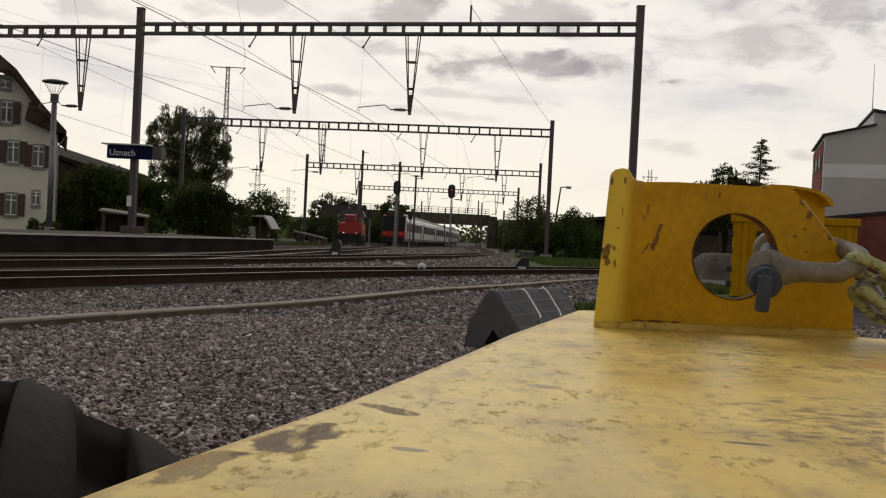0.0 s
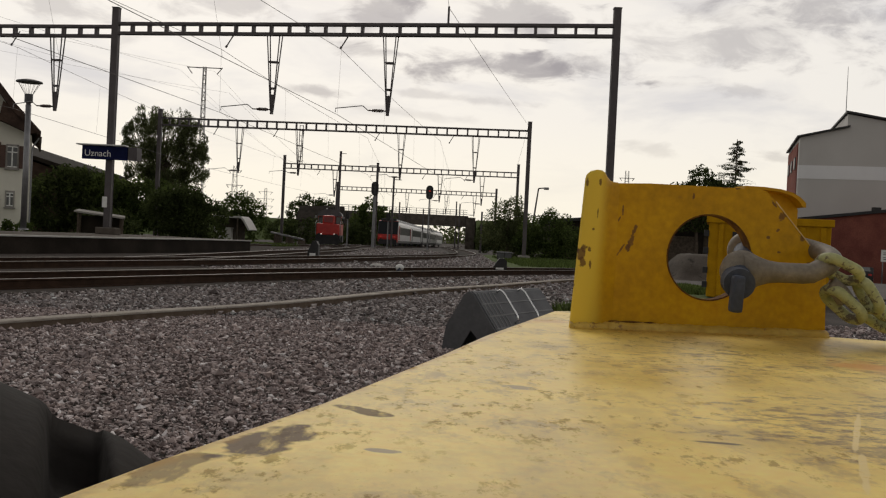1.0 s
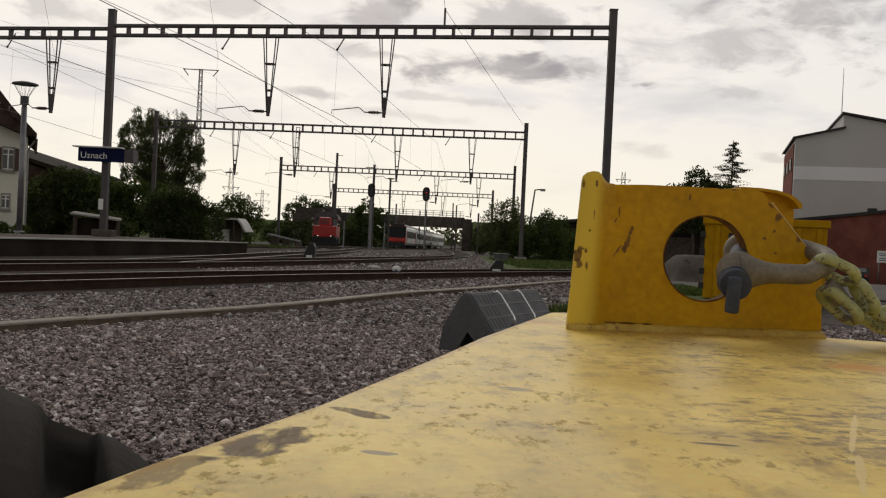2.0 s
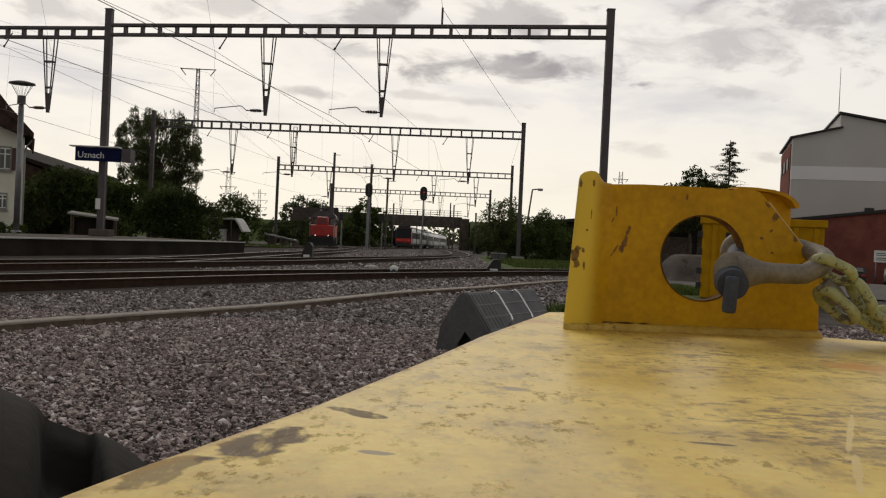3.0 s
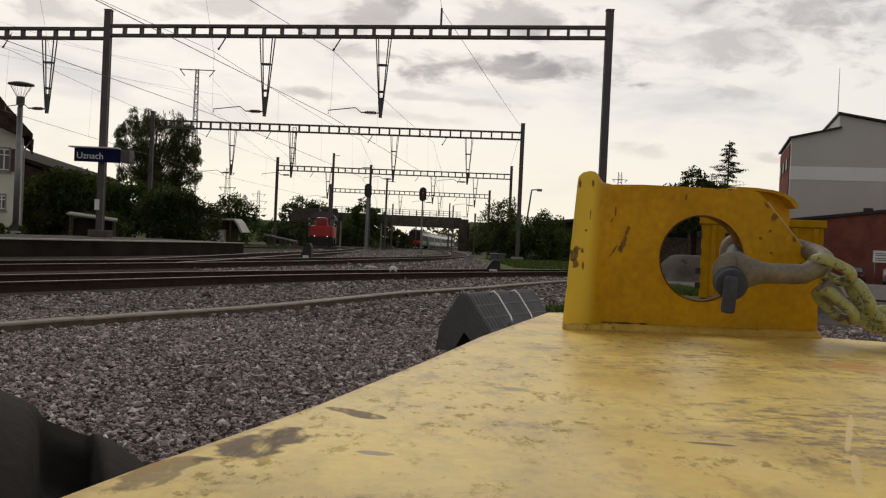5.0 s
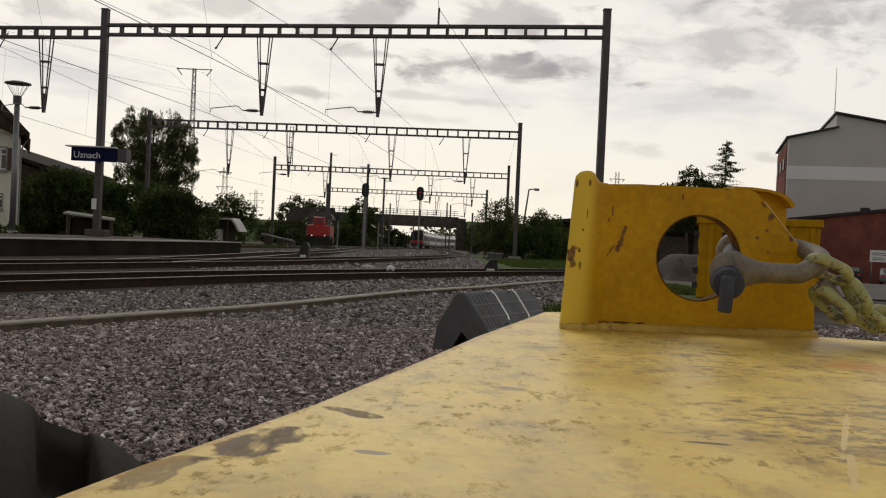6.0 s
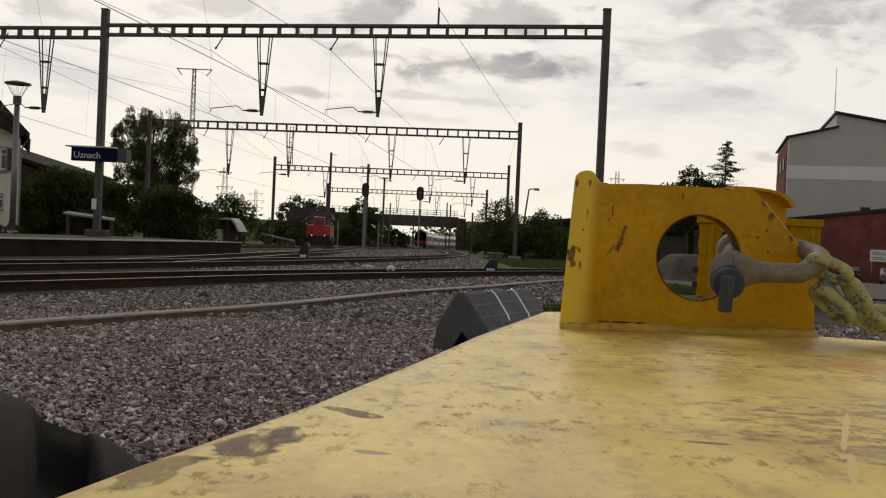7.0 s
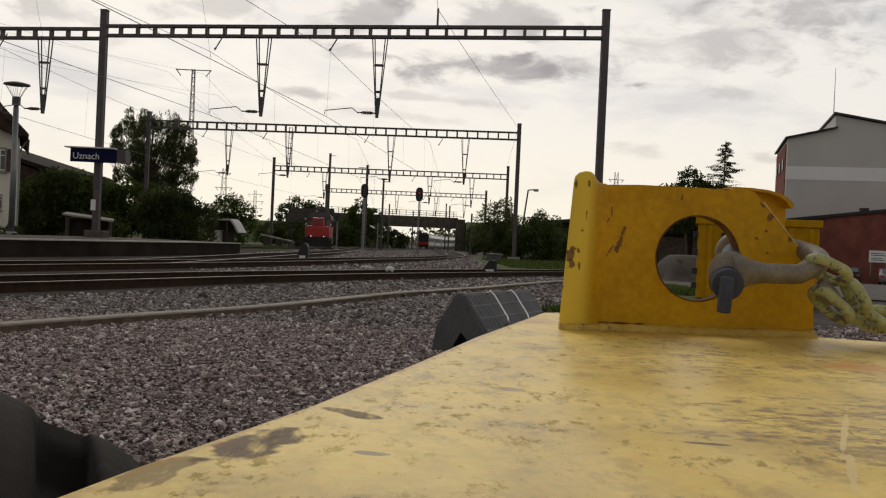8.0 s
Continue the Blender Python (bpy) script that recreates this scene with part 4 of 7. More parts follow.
def make_shackle():
    t = thing("bow_shackle", Matrix(), "grey galvanised bow shackle with a dark blue bolt, through the lug", "shackle")
    yf, yb = 1.185, 1.345
    pts = [(0.353, yf, 0.978), (0.40, yf, 0.978), (0.43, yf + 0.001, 0.978)]
    arc = []
    for k in range(15):
        a = -math.pi / 2 + math.pi * k / 14
        arc.append((0.440 + 0.046 * math.cos(a), (yf + yb) / 2 + (yb - yf) / 2 * math.sin(a), 0.979 + 0.043 * (k / 14) ** 0.8))
    pts += arc + [(0.432, yb, 1.014), (0.407, yb, 1.003)]
    pts = [(0.353, yf, 0.978), (0.368, yf, 0.978), (0.378, yf, 0.978), (0.388, yf, 0.978)] + pts[1:]
    part("bow", sweep(bmesh.new(), pts, [0.0235, 0.021, 0.0168, 0.0138] + [0.0124] * (len(pts) - 4), 16), M["shackle"], t, "", True)
    for y, z, x in ((yf, 0.977, 0.354), (yb, 1.003, 0.407)):
        bm = bmesh.new()
        bmesh.ops.create_uvsphere(bm, u_segments=28, v_segments=16, radius=1, matrix=Matrix.Translation((x, y, z)) @ Matrix.Diagonal((0.0262, 0.0185, 0.0262, 1)))
        part("eye", bm, M["shackle"], t, "", True)
    part("pin", rod(bmesh.new(), (0.346, yf - 0.02, 0.970), (0.415, yb + 0.03, 1.009), 0.0145, seg=20), M["boltblue"], t, "dark blue shackle pin", True)
    bm = bmesh.new()
    rod(bm, (0.3425, yf - 0.034, 0.9625), (0.345, yf - 0.010, 0.966), 0.0185, seg=40)
    part("collar", bm, M["boltblue"], t, "dark blue pin collar")
    bm = box(bmesh.new(), -0.0074, 0.0074, -0.0085, 0.0085, -0.033, 0.011, bevel=0.0045)
    bmesh.ops.transform(bm, matrix=Matrix.Translation((0.338, yf - 0.042, 0.962)) @ Matrix.Rotation(radians(3), 4, "Y"), verts=bm.verts)
    part("tommy_bar", bm, M["boltblue"], t, "worn blue steel tab", True)


make_shackle()


def rounded(path, radii, k):
    """A finer curve through the path's points, with its radii."""
    P = [Vector(p) for p in path]
    P = [P[0] * 2 - P[1]] + P + [P[-1] * 2 - P[-2]]
    R = [radii[0]] + list(radii) + [radii[-1]]
    out, rad = [], []
    for i in range(1, len(P) - 2):
        for j in range(k):
            t = j / k
            w = (-t + 2 * t * t - t ** 3, 2 - 5 * t * t + 3 * t ** 3, t + 4 * t * t - 3 * t ** 3, t ** 3 - t * t)
            out.append(sum((P[i - 1 + q] * (w[q] / 2) for q in range(4)), Vector()))
            rad.append(sum(R[i - 1 + q] * w[q] / 2 for q in range(4)))
    return out + [P[-2]], rad + [radii[-1]]


def make_chain():
    t = thing("chain", Matrix(), "heavy chain of pale yellow-green links hanging from the shackle", "chain")
    # centre, turn in the upright plane, tilt out of it, size
    links = [((0.4747, 1.188, 0.9853), 25, 58, 0.90), ((0.4857, 1.198, 0.9419), 40, 70, 0.98), ((0.5134, 1.192, 0.9547), 57, 78, 0.74),
             ((0.5342, 1.206, 0.9258), 30, 64, 0.80), ((0.5624, 1.218, 0.9254), 6, 25, 0.82), ((0.598, 1.226, 0.9085), 8, 75, 0.85), ((0.634, 1.228, 0.9035), 3, 15, 0.85), ((0.672, 1.23, 0.9030), 3, 75, 0.85)]
    for loc, turn, tilt, k in links:
        rot = (90 + tilt, turn, 0)
        pts = []
        hl, hr = 0.0120 * k, 0.0155 * k
        for i in range(20):
            a = 2 * math.pi * i / 20
            pts.append((math.cos(a) * hr + (hl if math.cos(a) > 0 else -hl), math.sin(a) * hr, 0))
        ob = part("chain_link", sweep(bmesh.new(), pts, 0.0068, 12, True), M["chain"], t, "", True)
        ob.matrix_basis = pose(*loc, *rot)

    part("worn_link", sweep(bmesh.new(), rounded([(0.4661, 1.196, 0.9671), (0.4784, 1.194, 0.9574), (0.4867, 1.196, 0.9477)], [0.010, 0.012, 0.010], 5)[0], 0.0108, 12), M["shackle"], t, "bare brown worn link end", True)


make_chain()


def make_tyre():
    yaw = radians(22)
    c = Vector((-math.sin(yaw) * 0.70 - math.cos(yaw) * 0.10, math.cos(yaw) * 0.70 - math.sin(yaw) * 0.10, 0.45))
    t = thing("tyre", Matrix.Translation(c) @ Matrix.Rotation(yaw, 4, "Z"), "black rubber ribbed tyre with dust on it", "tyre")
    # half profile over the tread: offset from the middle, radius; grooves between the ribs
    tread = [(0.0, 0.4435), (0.03, 0.4418), (0.06, 0.436), (0.085, 0.424), (0.10, 0.414), (0.125, 0.4035), (0.148, 0.392), (0.168, 0.376), (0.182, 0.356), (0.190, 0.33), (0.186, 0.29), (0.165, 0.24)]
    grooves = ((0.0345, 0.020), (0.112, 0.0195))
    us = [k * 0.004 for k in range(47)] + [0.190, 0.186, 0.165]
    rs = list(np.interp(us[:47], [p[0] for p in tread[:10]], [p[1] for p in tread[:10]])) + [0.33, 0.29, 0.24]
    prof = [(-u, r) for u, r in zip(us[:0:-1], rs[:0:-1])] + list(zip(us, rs))
    bm = bmesh.new()
    rings = []
    for k in range(160):
        a = 2 * math.pi * k / 160
        # the grooves are deep pockets closed by low bars, nine round the wheel
        off = (a - radians(9.5) + radians(20)) % radians(40) - radians(20)
        deep = 0.004 + 0.046 * (1 - math.exp(-(off / radians(3.6)) ** 2))
        row = []
        for u, r in prof:
            cut = max(1 - ease(abs(abs(u) - g), w - 0.005, w + 0.002) for g, w in grooves)
            rr = r - deep * cut
            row.append(bm.verts.new((u, rr * math.sin(a), rr * math.cos(a))))
        rings.append(row)
    for k in range(160):
        A, B = rings[k], rings[(k + 1) % 160]
        for i in range(len(prof) - 1):
            bm.faces.new((A[i], A[i + 1], B[i + 1], B[i]))
    bmesh.ops.recalc_face_normals(bm, faces=bm.faces)
    part("carcass", bm, M["rubber"], t, "", True)
    rim = bmesh.new()
    rod(rim, (-0.13, 0, 0), (0.13, 0, 0), 0.25, seg=32)
    part("rim", rim, M["yellow"], t, "yellow steel rim")


make_tyre()


def make_hood():
    """A folded grey cover lying by the machine, two bright handles on it."""
    t = thing("folded_cover", Matrix.Translation((0.18, 8.75, 0)) @ Matrix.Rotation(radians(-28), 4, "Z") @ Matrix.Diagonal((1, 1, 0.96, 1)), "dark grey ribbed plastic cover folded like a roof, on gravel", "cover")
    prof = [(-0.27, -0.02), (-0.23, 0.22), (-0.05, 0.535), (0.0, 0.56), (0.04, 0.545), (0.44, -0.02), (0.37, -0.02), (0.0, 0.46), (-0.19, 0.14), (-0.21, -0.02)]
    bm = prism(bmesh.new(), prof, 0.0, 1.55)
    bmesh.ops.bevel(bm, geom=list(bm.edges), offset=0.012, segments=2, affect="EDGES")
    part("shell", bm, M["plastic"], t)
    gable = prism(bmesh.new(), [(-0.262, -0.02), (-0.224, 0.218), (-0.05, 0.525), (0.0, 0.55), (0.035, 0.535), (0.43, -0.02), (0.22, -0.02), (0.03, 0.19), (-0.09, -0.02)], -0.012, 0.01)
    part("gable", gable, M["dkgrey"], t)
    n = Vector((0.565, 0, 0.40)).normalized()
    for k in range(5):
        y = 0.06 + k * 0.075
        part("rib", beam(bmesh.new(), Vector((0.045, y, 0.538)) + n * 0.001, Vector((0.43, y, -0.006)) + n * 0.001, 0.009, 0.012, (0, 1, 0)), M["ribgrey"], t)
    for z in (0.10, 0.22, 0.33, 0.44):
        x = 0.44 - (z + 0.02) / 0.565 * 0.40
        part("rib", beam(bmesh.new(), Vector((x, 0.03, z)) + n * 0.001, Vector((x, 1.52, z)) + n * 0.001, 0.012, 0.009, n), M["ribgrey"], t)
    for y in (0.47, 0.95):
        p, q = Vector((0.045, y, 0.538)), Vector((0.25, y, 0.248))
        pts = [p, p + n * 0.045, p.lerp(q, 0.15) + n * 0.06, p.lerp(q, 0.85) + n * 0.06, q + n * 0.045, q]
        part("handle", sweep(bmesh.new(), pts, 0.0105, 8), M["chrome"], t, "bright metal handle", True)
    p = Vector((0.41, 0.55, 0.022))
    part("clasp", sweep(bmesh.new(), [p, p + n * 0.05, p + n * 0.05 + Vector((0, 0.08, 0)), p + Vector((0, 0.08, 0))], 0.012, 8), M["chrome"], t, "bright metal clasp", True)


make_hood()


# ---------------------------------------------------------------- station furniture
def letters(txt, size, material, parent, m, name="lettering"):
    cu = bpy.data.curves.new("lettering", "FONT")
    cu.body, cu.size, cu.extrude = txt, size, 0.004
    tmp = bpy.data.objects.new("lettering", cu)
    scene.collection.objects.link(tmp)
    me = bpy.data.meshes.new_from_object(tmp.evaluated_get(bpy.context.evaluated_depsgraph_get()))
    bpy.data.objects.remove(tmp)
    me.materials.clear()
    me.materials.append(material)
    ob = new(name, me)
    ob.parent = parent
    ob.matrix_basis = m
    return ob


def make_sign():
    t = thing("station_sign", Matrix(), "dark blue station name sign with white lettering on the mast", "sign")
    part("panel", bx(-14.91, -13.10, 38.33, 38.45, 3.50, 4.03, bevel=0.015), M["blue"], t)
    part("end_panel", bx(-13.08, -12.72, 38.36, 38.95, 3.52, 4.03, bevel=0.015), M["steel"], t, "grey end panel")
    part("canopy", bx(-15.12, -13.15, 38.22, 38.62, 4.05, 4.10, bevel=0.01), M["white"], t, "pale strip light above the sign")
    part("bracket", bx(-14.1, -13.7, 38.45, 38.55, 3.7, 3.9), M["steel"], t)
    letters("Uznach", 0.36, M["white"], t, Matrix.Translation((-14.81, 38.315, 3.62)) @ Matrix.Rotation(radians(90), 4, "X"))
    n = thing("notice_plate", Matrix(), "small white notice plate on the mast", "notice")
    part("plate", bx(-14.09, -13.90, 38.52, 38.55, 1.6, 2.03), M["white"], n)
    c = thing("mast_plinth", Matrix(), "grey concrete block round the mast foot on the platform", "plinth")
    part("block", bx(-14.27, -13.47, 38.35, 39.05, 0.51, 0.80, bevel=0.05), M["conc_dark"], c)


make_sign()


def make_lamp():
    x, y = -18.32, 41.0
    t = thing("platform_lamp", Matrix.Translation((x, y, 0.52)) @ Matrix.Diagonal((1, 1, 0.986, 1)), "grey lamp post with a shallow disc shade on the platform", "lamp post")
    part("post", rod(bmesh.new(), (0, 0, 0), (0, 0, 5.4), 0.125, 0.115, 16), M["galv"], t, "", True)
    part("collar", rod(bmesh.new(), (0, 0, 5.38), (0, 0, 5.52), 0.10, 0.10, 16), M["steel"], t)
    part("head", rod(bmesh.new(), (0, 0, 5.5), (0, 0, 5.86), 0.17, 0.17, 16), M["dkgrey"], t)
    bm = bmesh.new()
    for k in range(12):
        a = 2 * math.pi * k / 12
        rod(bm, (0.16 * math.cos(a), 0.16 * math.sin(a), 5.85), (0.46 * math.cos(a), 0.46 * math.sin(a), 6.38), 0.008, seg=4)
    part("stay", bm, M["galv"], t)
    bm = bmesh.new()
    rod(bm, (0, 0, 6.36), (0, 0, 6.42), 0.54, 0.52, 28)
    rod(bm, (0, 0, 6.42), (0, 0, 6.49), 0.50, 0.25, 28)
    part("shade", bm, M["dkgrey"], t, "dark disc shade")
    part("foot", rod(bmesh.new(), (0, 0, 0), (0, 0, 0.06), 0.22, 0.2, 16), M["galv"], t)


make_lamp()


def make_signal(x, y, head_z, lit, thick, label, k=1.0):
    t = thing("railway_signal", Matrix.Translation((x, y, gz(y))), label, "signal", "railway signals")
    part("mast", rod(bmesh.new(), (0, 0.1, -0.1), (0, 0.1, head_z - gz(y) + 0.1), thick, thick * 0.85, 10), M["galv"], t)
    z = head_z - gz(y)
    part("head", prism(bmesh.new(), [(0.30 * k * math.cos(a), z + k * (0.30 * math.sin(a)) + k * (0.28 if math.sin(a) > 0 else -0.28)) for a in [2 * math.pi * k / 20 for k in range(20)]], -0.12, 0.02), M["black"], t, "black oval signal head")
    for i, dz in enumerate((0.36 * k, 0.12 * k, -0.12 * k, -0.36 * k)):
        lamp = part("lens", rod(bmesh.new(), (0.0, -0.15, z + dz), (0.0, -0.118, z + dz), 0.08 * k, seg=12), M["lamp_red"] if (lit and i == 1) else M["glass"], t)
        part("visor", rod(bmesh.new(), (0.0, -0.30, z + dz + 0.10), (0.0, -0.118, z + dz + 0.10), 0.05, seg=8), M["black"], lamp)
    part("ladder", beam(bmesh.new(), (0.12, 0.2, 0), (0.12, 0.2, z), 0.03), M["steel"], t)
    part("base", bx(-0.3 * k, 0.3 * k, -0.2, 0.4, -0.2, 0.25 * k, bevel=0.03), M["concrete"], t)


make_signal(-2.08, 80, 4.75, True, 0.07, "main railway signal with black head on a thin mast")
make_signal(-6.62, 80, 4.85, False, 0.14, "railway signal with black head on a thick grey mast")
make_signal(-10.1, 92, 2.75, False, 0.06, "small dark railway signal beside the siding", 0.6)
make_signal(-5.55, 82, 2.6, False, 0.06, "small dark railway signal beside the main line", 0.6)


def make_dwarf(x, y, label, k=1.0, slim=1.0):
    t = thing("points_lantern", Matrix.Translation((x, y, 0)) @ Matrix.Diagonal((k * slim, k, k, 1)), label, "points lantern", "points lanterns")
    part("housing", prism(bmesh.new(), [(-0.27, 0.0), (0.25, 0.0), (0.25, 0.40), (0.16, 0.50), (-0.02, 0.50), (-0.22, 0.22)], -0.18, 0.18), M["black"], t)
    part("stripe", bx(-0.14, 0.14, -0.186, -0.18, 0.10, 0.17), M["white"], t, "white stripe")


make_dwarf(1.55, 31.1, "black points lantern with white stripe beside the rail", 0.9)
make_dwarf(-5.14, 35.8, "tall narrow black points lantern with white stripe between tracks", 1.35, 0.58)


def make_marker(x, y, w, label, up=0.0):
    t = thing("track_marker", Matrix.Translation((x, y, 0)), label, "marker", "pale track markers")
    bm = bmesh.new()
    bmesh.ops.create_uvsphere(bm, u_segments=16, v_segments=8, radius=1, matrix=Matrix.Translation((0, 0, up)) @ Matrix.Diagonal((w, w * 0.7, 0.09, 1)))
    part("cap", bm, M["white"] if up else M["edge"], t, "", True)
    if up:
        part("post", rod(bmesh.new(), (0, 0, -0.05), (0, 0, up), w * 0.7, seg=12), M["boltblue"], t, "blue-grey post")


make_marker(-1.33, 24.9, 0.11, "pale domed track marker on a blue-grey post", 0.20)
make_marker(-2.41, 31.3, 0.24, "pale domed track marker between tracks")
make_marker(0.28, 26.9, 0.24, "weathered pale track marker in the ballast")
make_marker(-5.0, 22.6, 0.09, "small pale marker in the ballast")


def make_cable_box():
    t = thing("cable_cabinet", Matrix.Translation((3.25, 60, gz(60))) @ Matrix.Scale(0.75, 4), "low dark cable cabinet with pale lid on the grass", "cabinet")
    part("body", bx(-0.6, 0.6, -0.25, 0.25, 0, 0.58, bevel=0.02), M["black"], t)
    part("lid", bx(-0.64, 0.64, -0.29, 0.29, 0.584, 0.64, bevel=0.015), M["galv"], t, "pale metal lid")
    for x in (-0.3, 0.3):
        part("door", bx(x - 0.27, x + 0.27, -0.275, -0.252, 0.06, 0.54), M["dkgrey"], t)


make_cable_box()


def make_yard_lamp():
    x, y = 6.45, 80.0
    t = thing("yard_lamp", Matrix(), "leaning dark floodlight pole beside the trees", "floodlight")
    part("pole", rod(bmesh.new(), (x - 0.2, y, gz(80)), (6.9, y, 5.5), 0.09, 0.06, 10), M["steel"], t)
    part("arm", rod(bmesh.new(), (6.88, y, 5.5), (7.5, y, 5.58), 0.05, seg=8), M["steel"], t)
    part("lamp_head", bx(7.35, 7.75, y - 0.15, y + 0.15, 5.42, 5.62, bevel=0.03), M["galv"], t)


make_yard_lamp()


def make_pole(x, y, top, r, label, arm=0.0, name="steel_mast"):
    t = thing(name, Matrix.Translation((x, y, gz(y))), label, "mast", "steel masts")
    part("mast", beam(bmesh.new(), (0, 0, -0.2), (0, 0, top - gz(y)), r * 2, r * 2), M["steel"], t)
    part("cap", bx(-r * 1.2, r * 1.2, -r * 1.2, r * 1.2, top - gz(y), top - gz(y) + 0.04), M["steel"], t)
    if arm:
        part("arm", beam(bmesh.new(), (0, 0, top - gz(y) - 0.3), (arm, 0, top - gz(y) - 0.3), 0.08), M["steel"], t)


make_pole(-17.5, 146, 13.4, 0.16, "tall dark steel mast", 0.9)
make_pole(-8.9, 110, 9.2, 0.13, "dark steel overhead mast", -1.0)
make_pole(-7.95, 125, 8.6, 0.12, "dark steel overhead mast", 1.0)
make_pole(-9.6, 170, 7.0, 0.12, "slim dark steel mast before the bridge")
make_pole(-6.0, 190, 6.5, 0.12, "slim dark steel mast before the bridge")
make_pole(3.2, 110, 4.2, 0.10, "slim dark steel mast by the hedge")
make_pole(0.5, 215, 9.3, 0.14, "slim dark steel mast by the abutment")
make_pole(1.2, 200, 8.3, 0.14, "slim dark steel mast by the abutment")
make_pole(-10.4, 95, 2.0, 0.06, "short dark post beside the siding")


# ---------------------------------------------------------------- overhead wires
def make_wire(name, pts, r, sag, label, extra=0):
    out = []
    for a, b in zip(pts, pts[1:]):
        a, b = Vector(a), Vector(b)
        n = 10
        for k in range(n):
            u = k / n
            p = a.lerp(b, u)
            p.z -= sag * 4 * u * (1 - u)
            out.append(p)
    out.append(Vector(pts[-1]))
    ob = part(name, sweep(bmesh.new(), out, r, 4), M["wire"])
    tagged(ob, label, "wire", "overhead wires")
    return out


def make_line(contact, rope, label):
    make_wire("contact_wire", contact, 0.010, 0.0, label)
    top = make_wire("carrying_rope", rope, 0.009, 0.12, "dark carrying rope above the contact wire")
    bm = bmesh.new()
    for p in top[1:-1:3]:
        for a, b in zip(contact, contact[1:]):
            if a[1] <= p.y < b[1]:
                q = Vector(a).lerp(Vector(b), (p.y - a[1]) / (b[1] - a[1]))
                if q.z < p.z:
                    rod(bm, p, q, 0.004, seg=3)
    tagged(part("dropper", bm, M["wire"]), "thin droppers between rope and contact wire", "wire", kind="stuff")


make_line([(-14.9, 0, 5.6), (-9.33, 37.5, 5.5), (-6.3, 69, 5.3), (-7.6, 102, 5.1), (-10.2, 140, 4.8), (-8, 190, 4.5)],
          [(-16.6, 0, 8.0), (-9.35, 37.6, 7.95), (-6.4, 69, 7.9), (-7.5, 102, 7.6), (-10.1, 140, 7.3), (-8, 190, 7.0)], "contact wire over the platform track")
make_line([(-10.4, 0, 5.6), (-4.6, 36.6, 5.5), (-1.04, 68.5, 5.3), (-0.5, 102, 5.1), (-0.9, 140, 4.8), (-2, 190, 4.5)],
          [(-12.0, 0, 8.0), (-4.55, 36.6, 7.96), (-1.2, 68.5, 7.9), (-0.5, 102, 7.6), (-0.8, 140, 7.3), (-2, 190, 7.0)], "contact wire over the main track")
make_line([(-25, -8, 5.6), (-18.3, 39.5, 5.5), (-18.1, 70, 5.3), (-14.8, 103, 5.1)],
          [(-24.5, -8, 8.0), (-18.2, 39.5, 8.0), (-18.0, 70, 7.9), (-14.7, 103, 7.7)], "contact wire over the siding")
make_wire("feeder_wire", [(-1.4, 0, 9.9), (-0.55, 36.5, 9.7), (4.95, 68, 9.2), (6.4, 101.5, 9.0)], 0.010, 0.05, "feeder wire above the gantries")
for k in range(4):
    make_wire("power_line", [(-75 - 3 * k, 20, 27 - 2.2 * k), (-31.75 + (-3.1, -1.0, 1.2, 3.1)[k], 120, 20.4 - (k % 2) * 2.6), (-60 + 3 * k, 420, 24)], 0.012, 2.0, "thin distant overhead power line")
up = thing("feeder_post", Matrix(), "short upright on the gantry beam carrying the feeder", "post")
part("post", rod(bmesh.new(), (-0.55, 36.3, 8.95), (-0.55, 36.4, 9.72), 0.04, seg=8), M["steel"], up)


# ---------------------------------------------------------------- power pylons
def make_pylon(x, y, base, top, w, arms, label):
    t = thing("power_pylon", Matrix(), label, "pylon", "power pylons")
    H = top - base
    n = max(5, int(H / (w * 1.3)))
    bm = bmesh.new()
    k = max(w * 0.045, 0.065)

    def at(i, sx, sy):
        f = 1 - 0.6 * i / n
        return Vector((x + sx * w / 2 * f, y + sy * w / 2 * f, base + H * i / n))
    for i in range(n):
        for sx, sy in ((-1, -1), (1, -1), (1, 1), (-1, 1)):
            beam(bm, at(i, sx, sy), at(i + 1, sx, sy), k)
        for (a, b) in (((-1, -1), (1, -1)), ((1, 1), (-1, 1))):
            beam(bm, at(i, *a), at(i, *b), k * 0.8)
            beam(bm, at(i, *a), at(i + 1, *b), k * 0.6)
    part("lattice", bm, M["steel"], t)
    for z, half in arms:
        a = bmesh.new()
        beam(a, (x - half, y, z), (x + half, y, z), k * 1.6)
        arm = part("crossarm", a, M["steel"], t)
        for s in (-1, 1):
            part("insulator", rod(bmesh.new(), (x + s * half, y, z + k), (x + s * half * 0.7, y, z - half * 0.35), k * 0.9, seg=6), M["insul"], arm)


make_pylon(-31.8, 120, 0, 20.9, 0.80, [(20.8, 2.2)], "tall lattice power pylon with one crossarm")
make_pylon(-68.6, 300, -2, 20.5, 2.4, [(19.0, 2.0), (14.5, 2.6)], "distant lattice power pylon")
make_pylon(-121.5, 620, -4, 28, 3.0, [(25.5, 4.5), (21, 5.5), (16.5, 5)], "far lattice power pylon behind the trees")
make_pylon(92, 520, -3, 42, 4, [(38, 4)], "far lattice mast behind the yard")


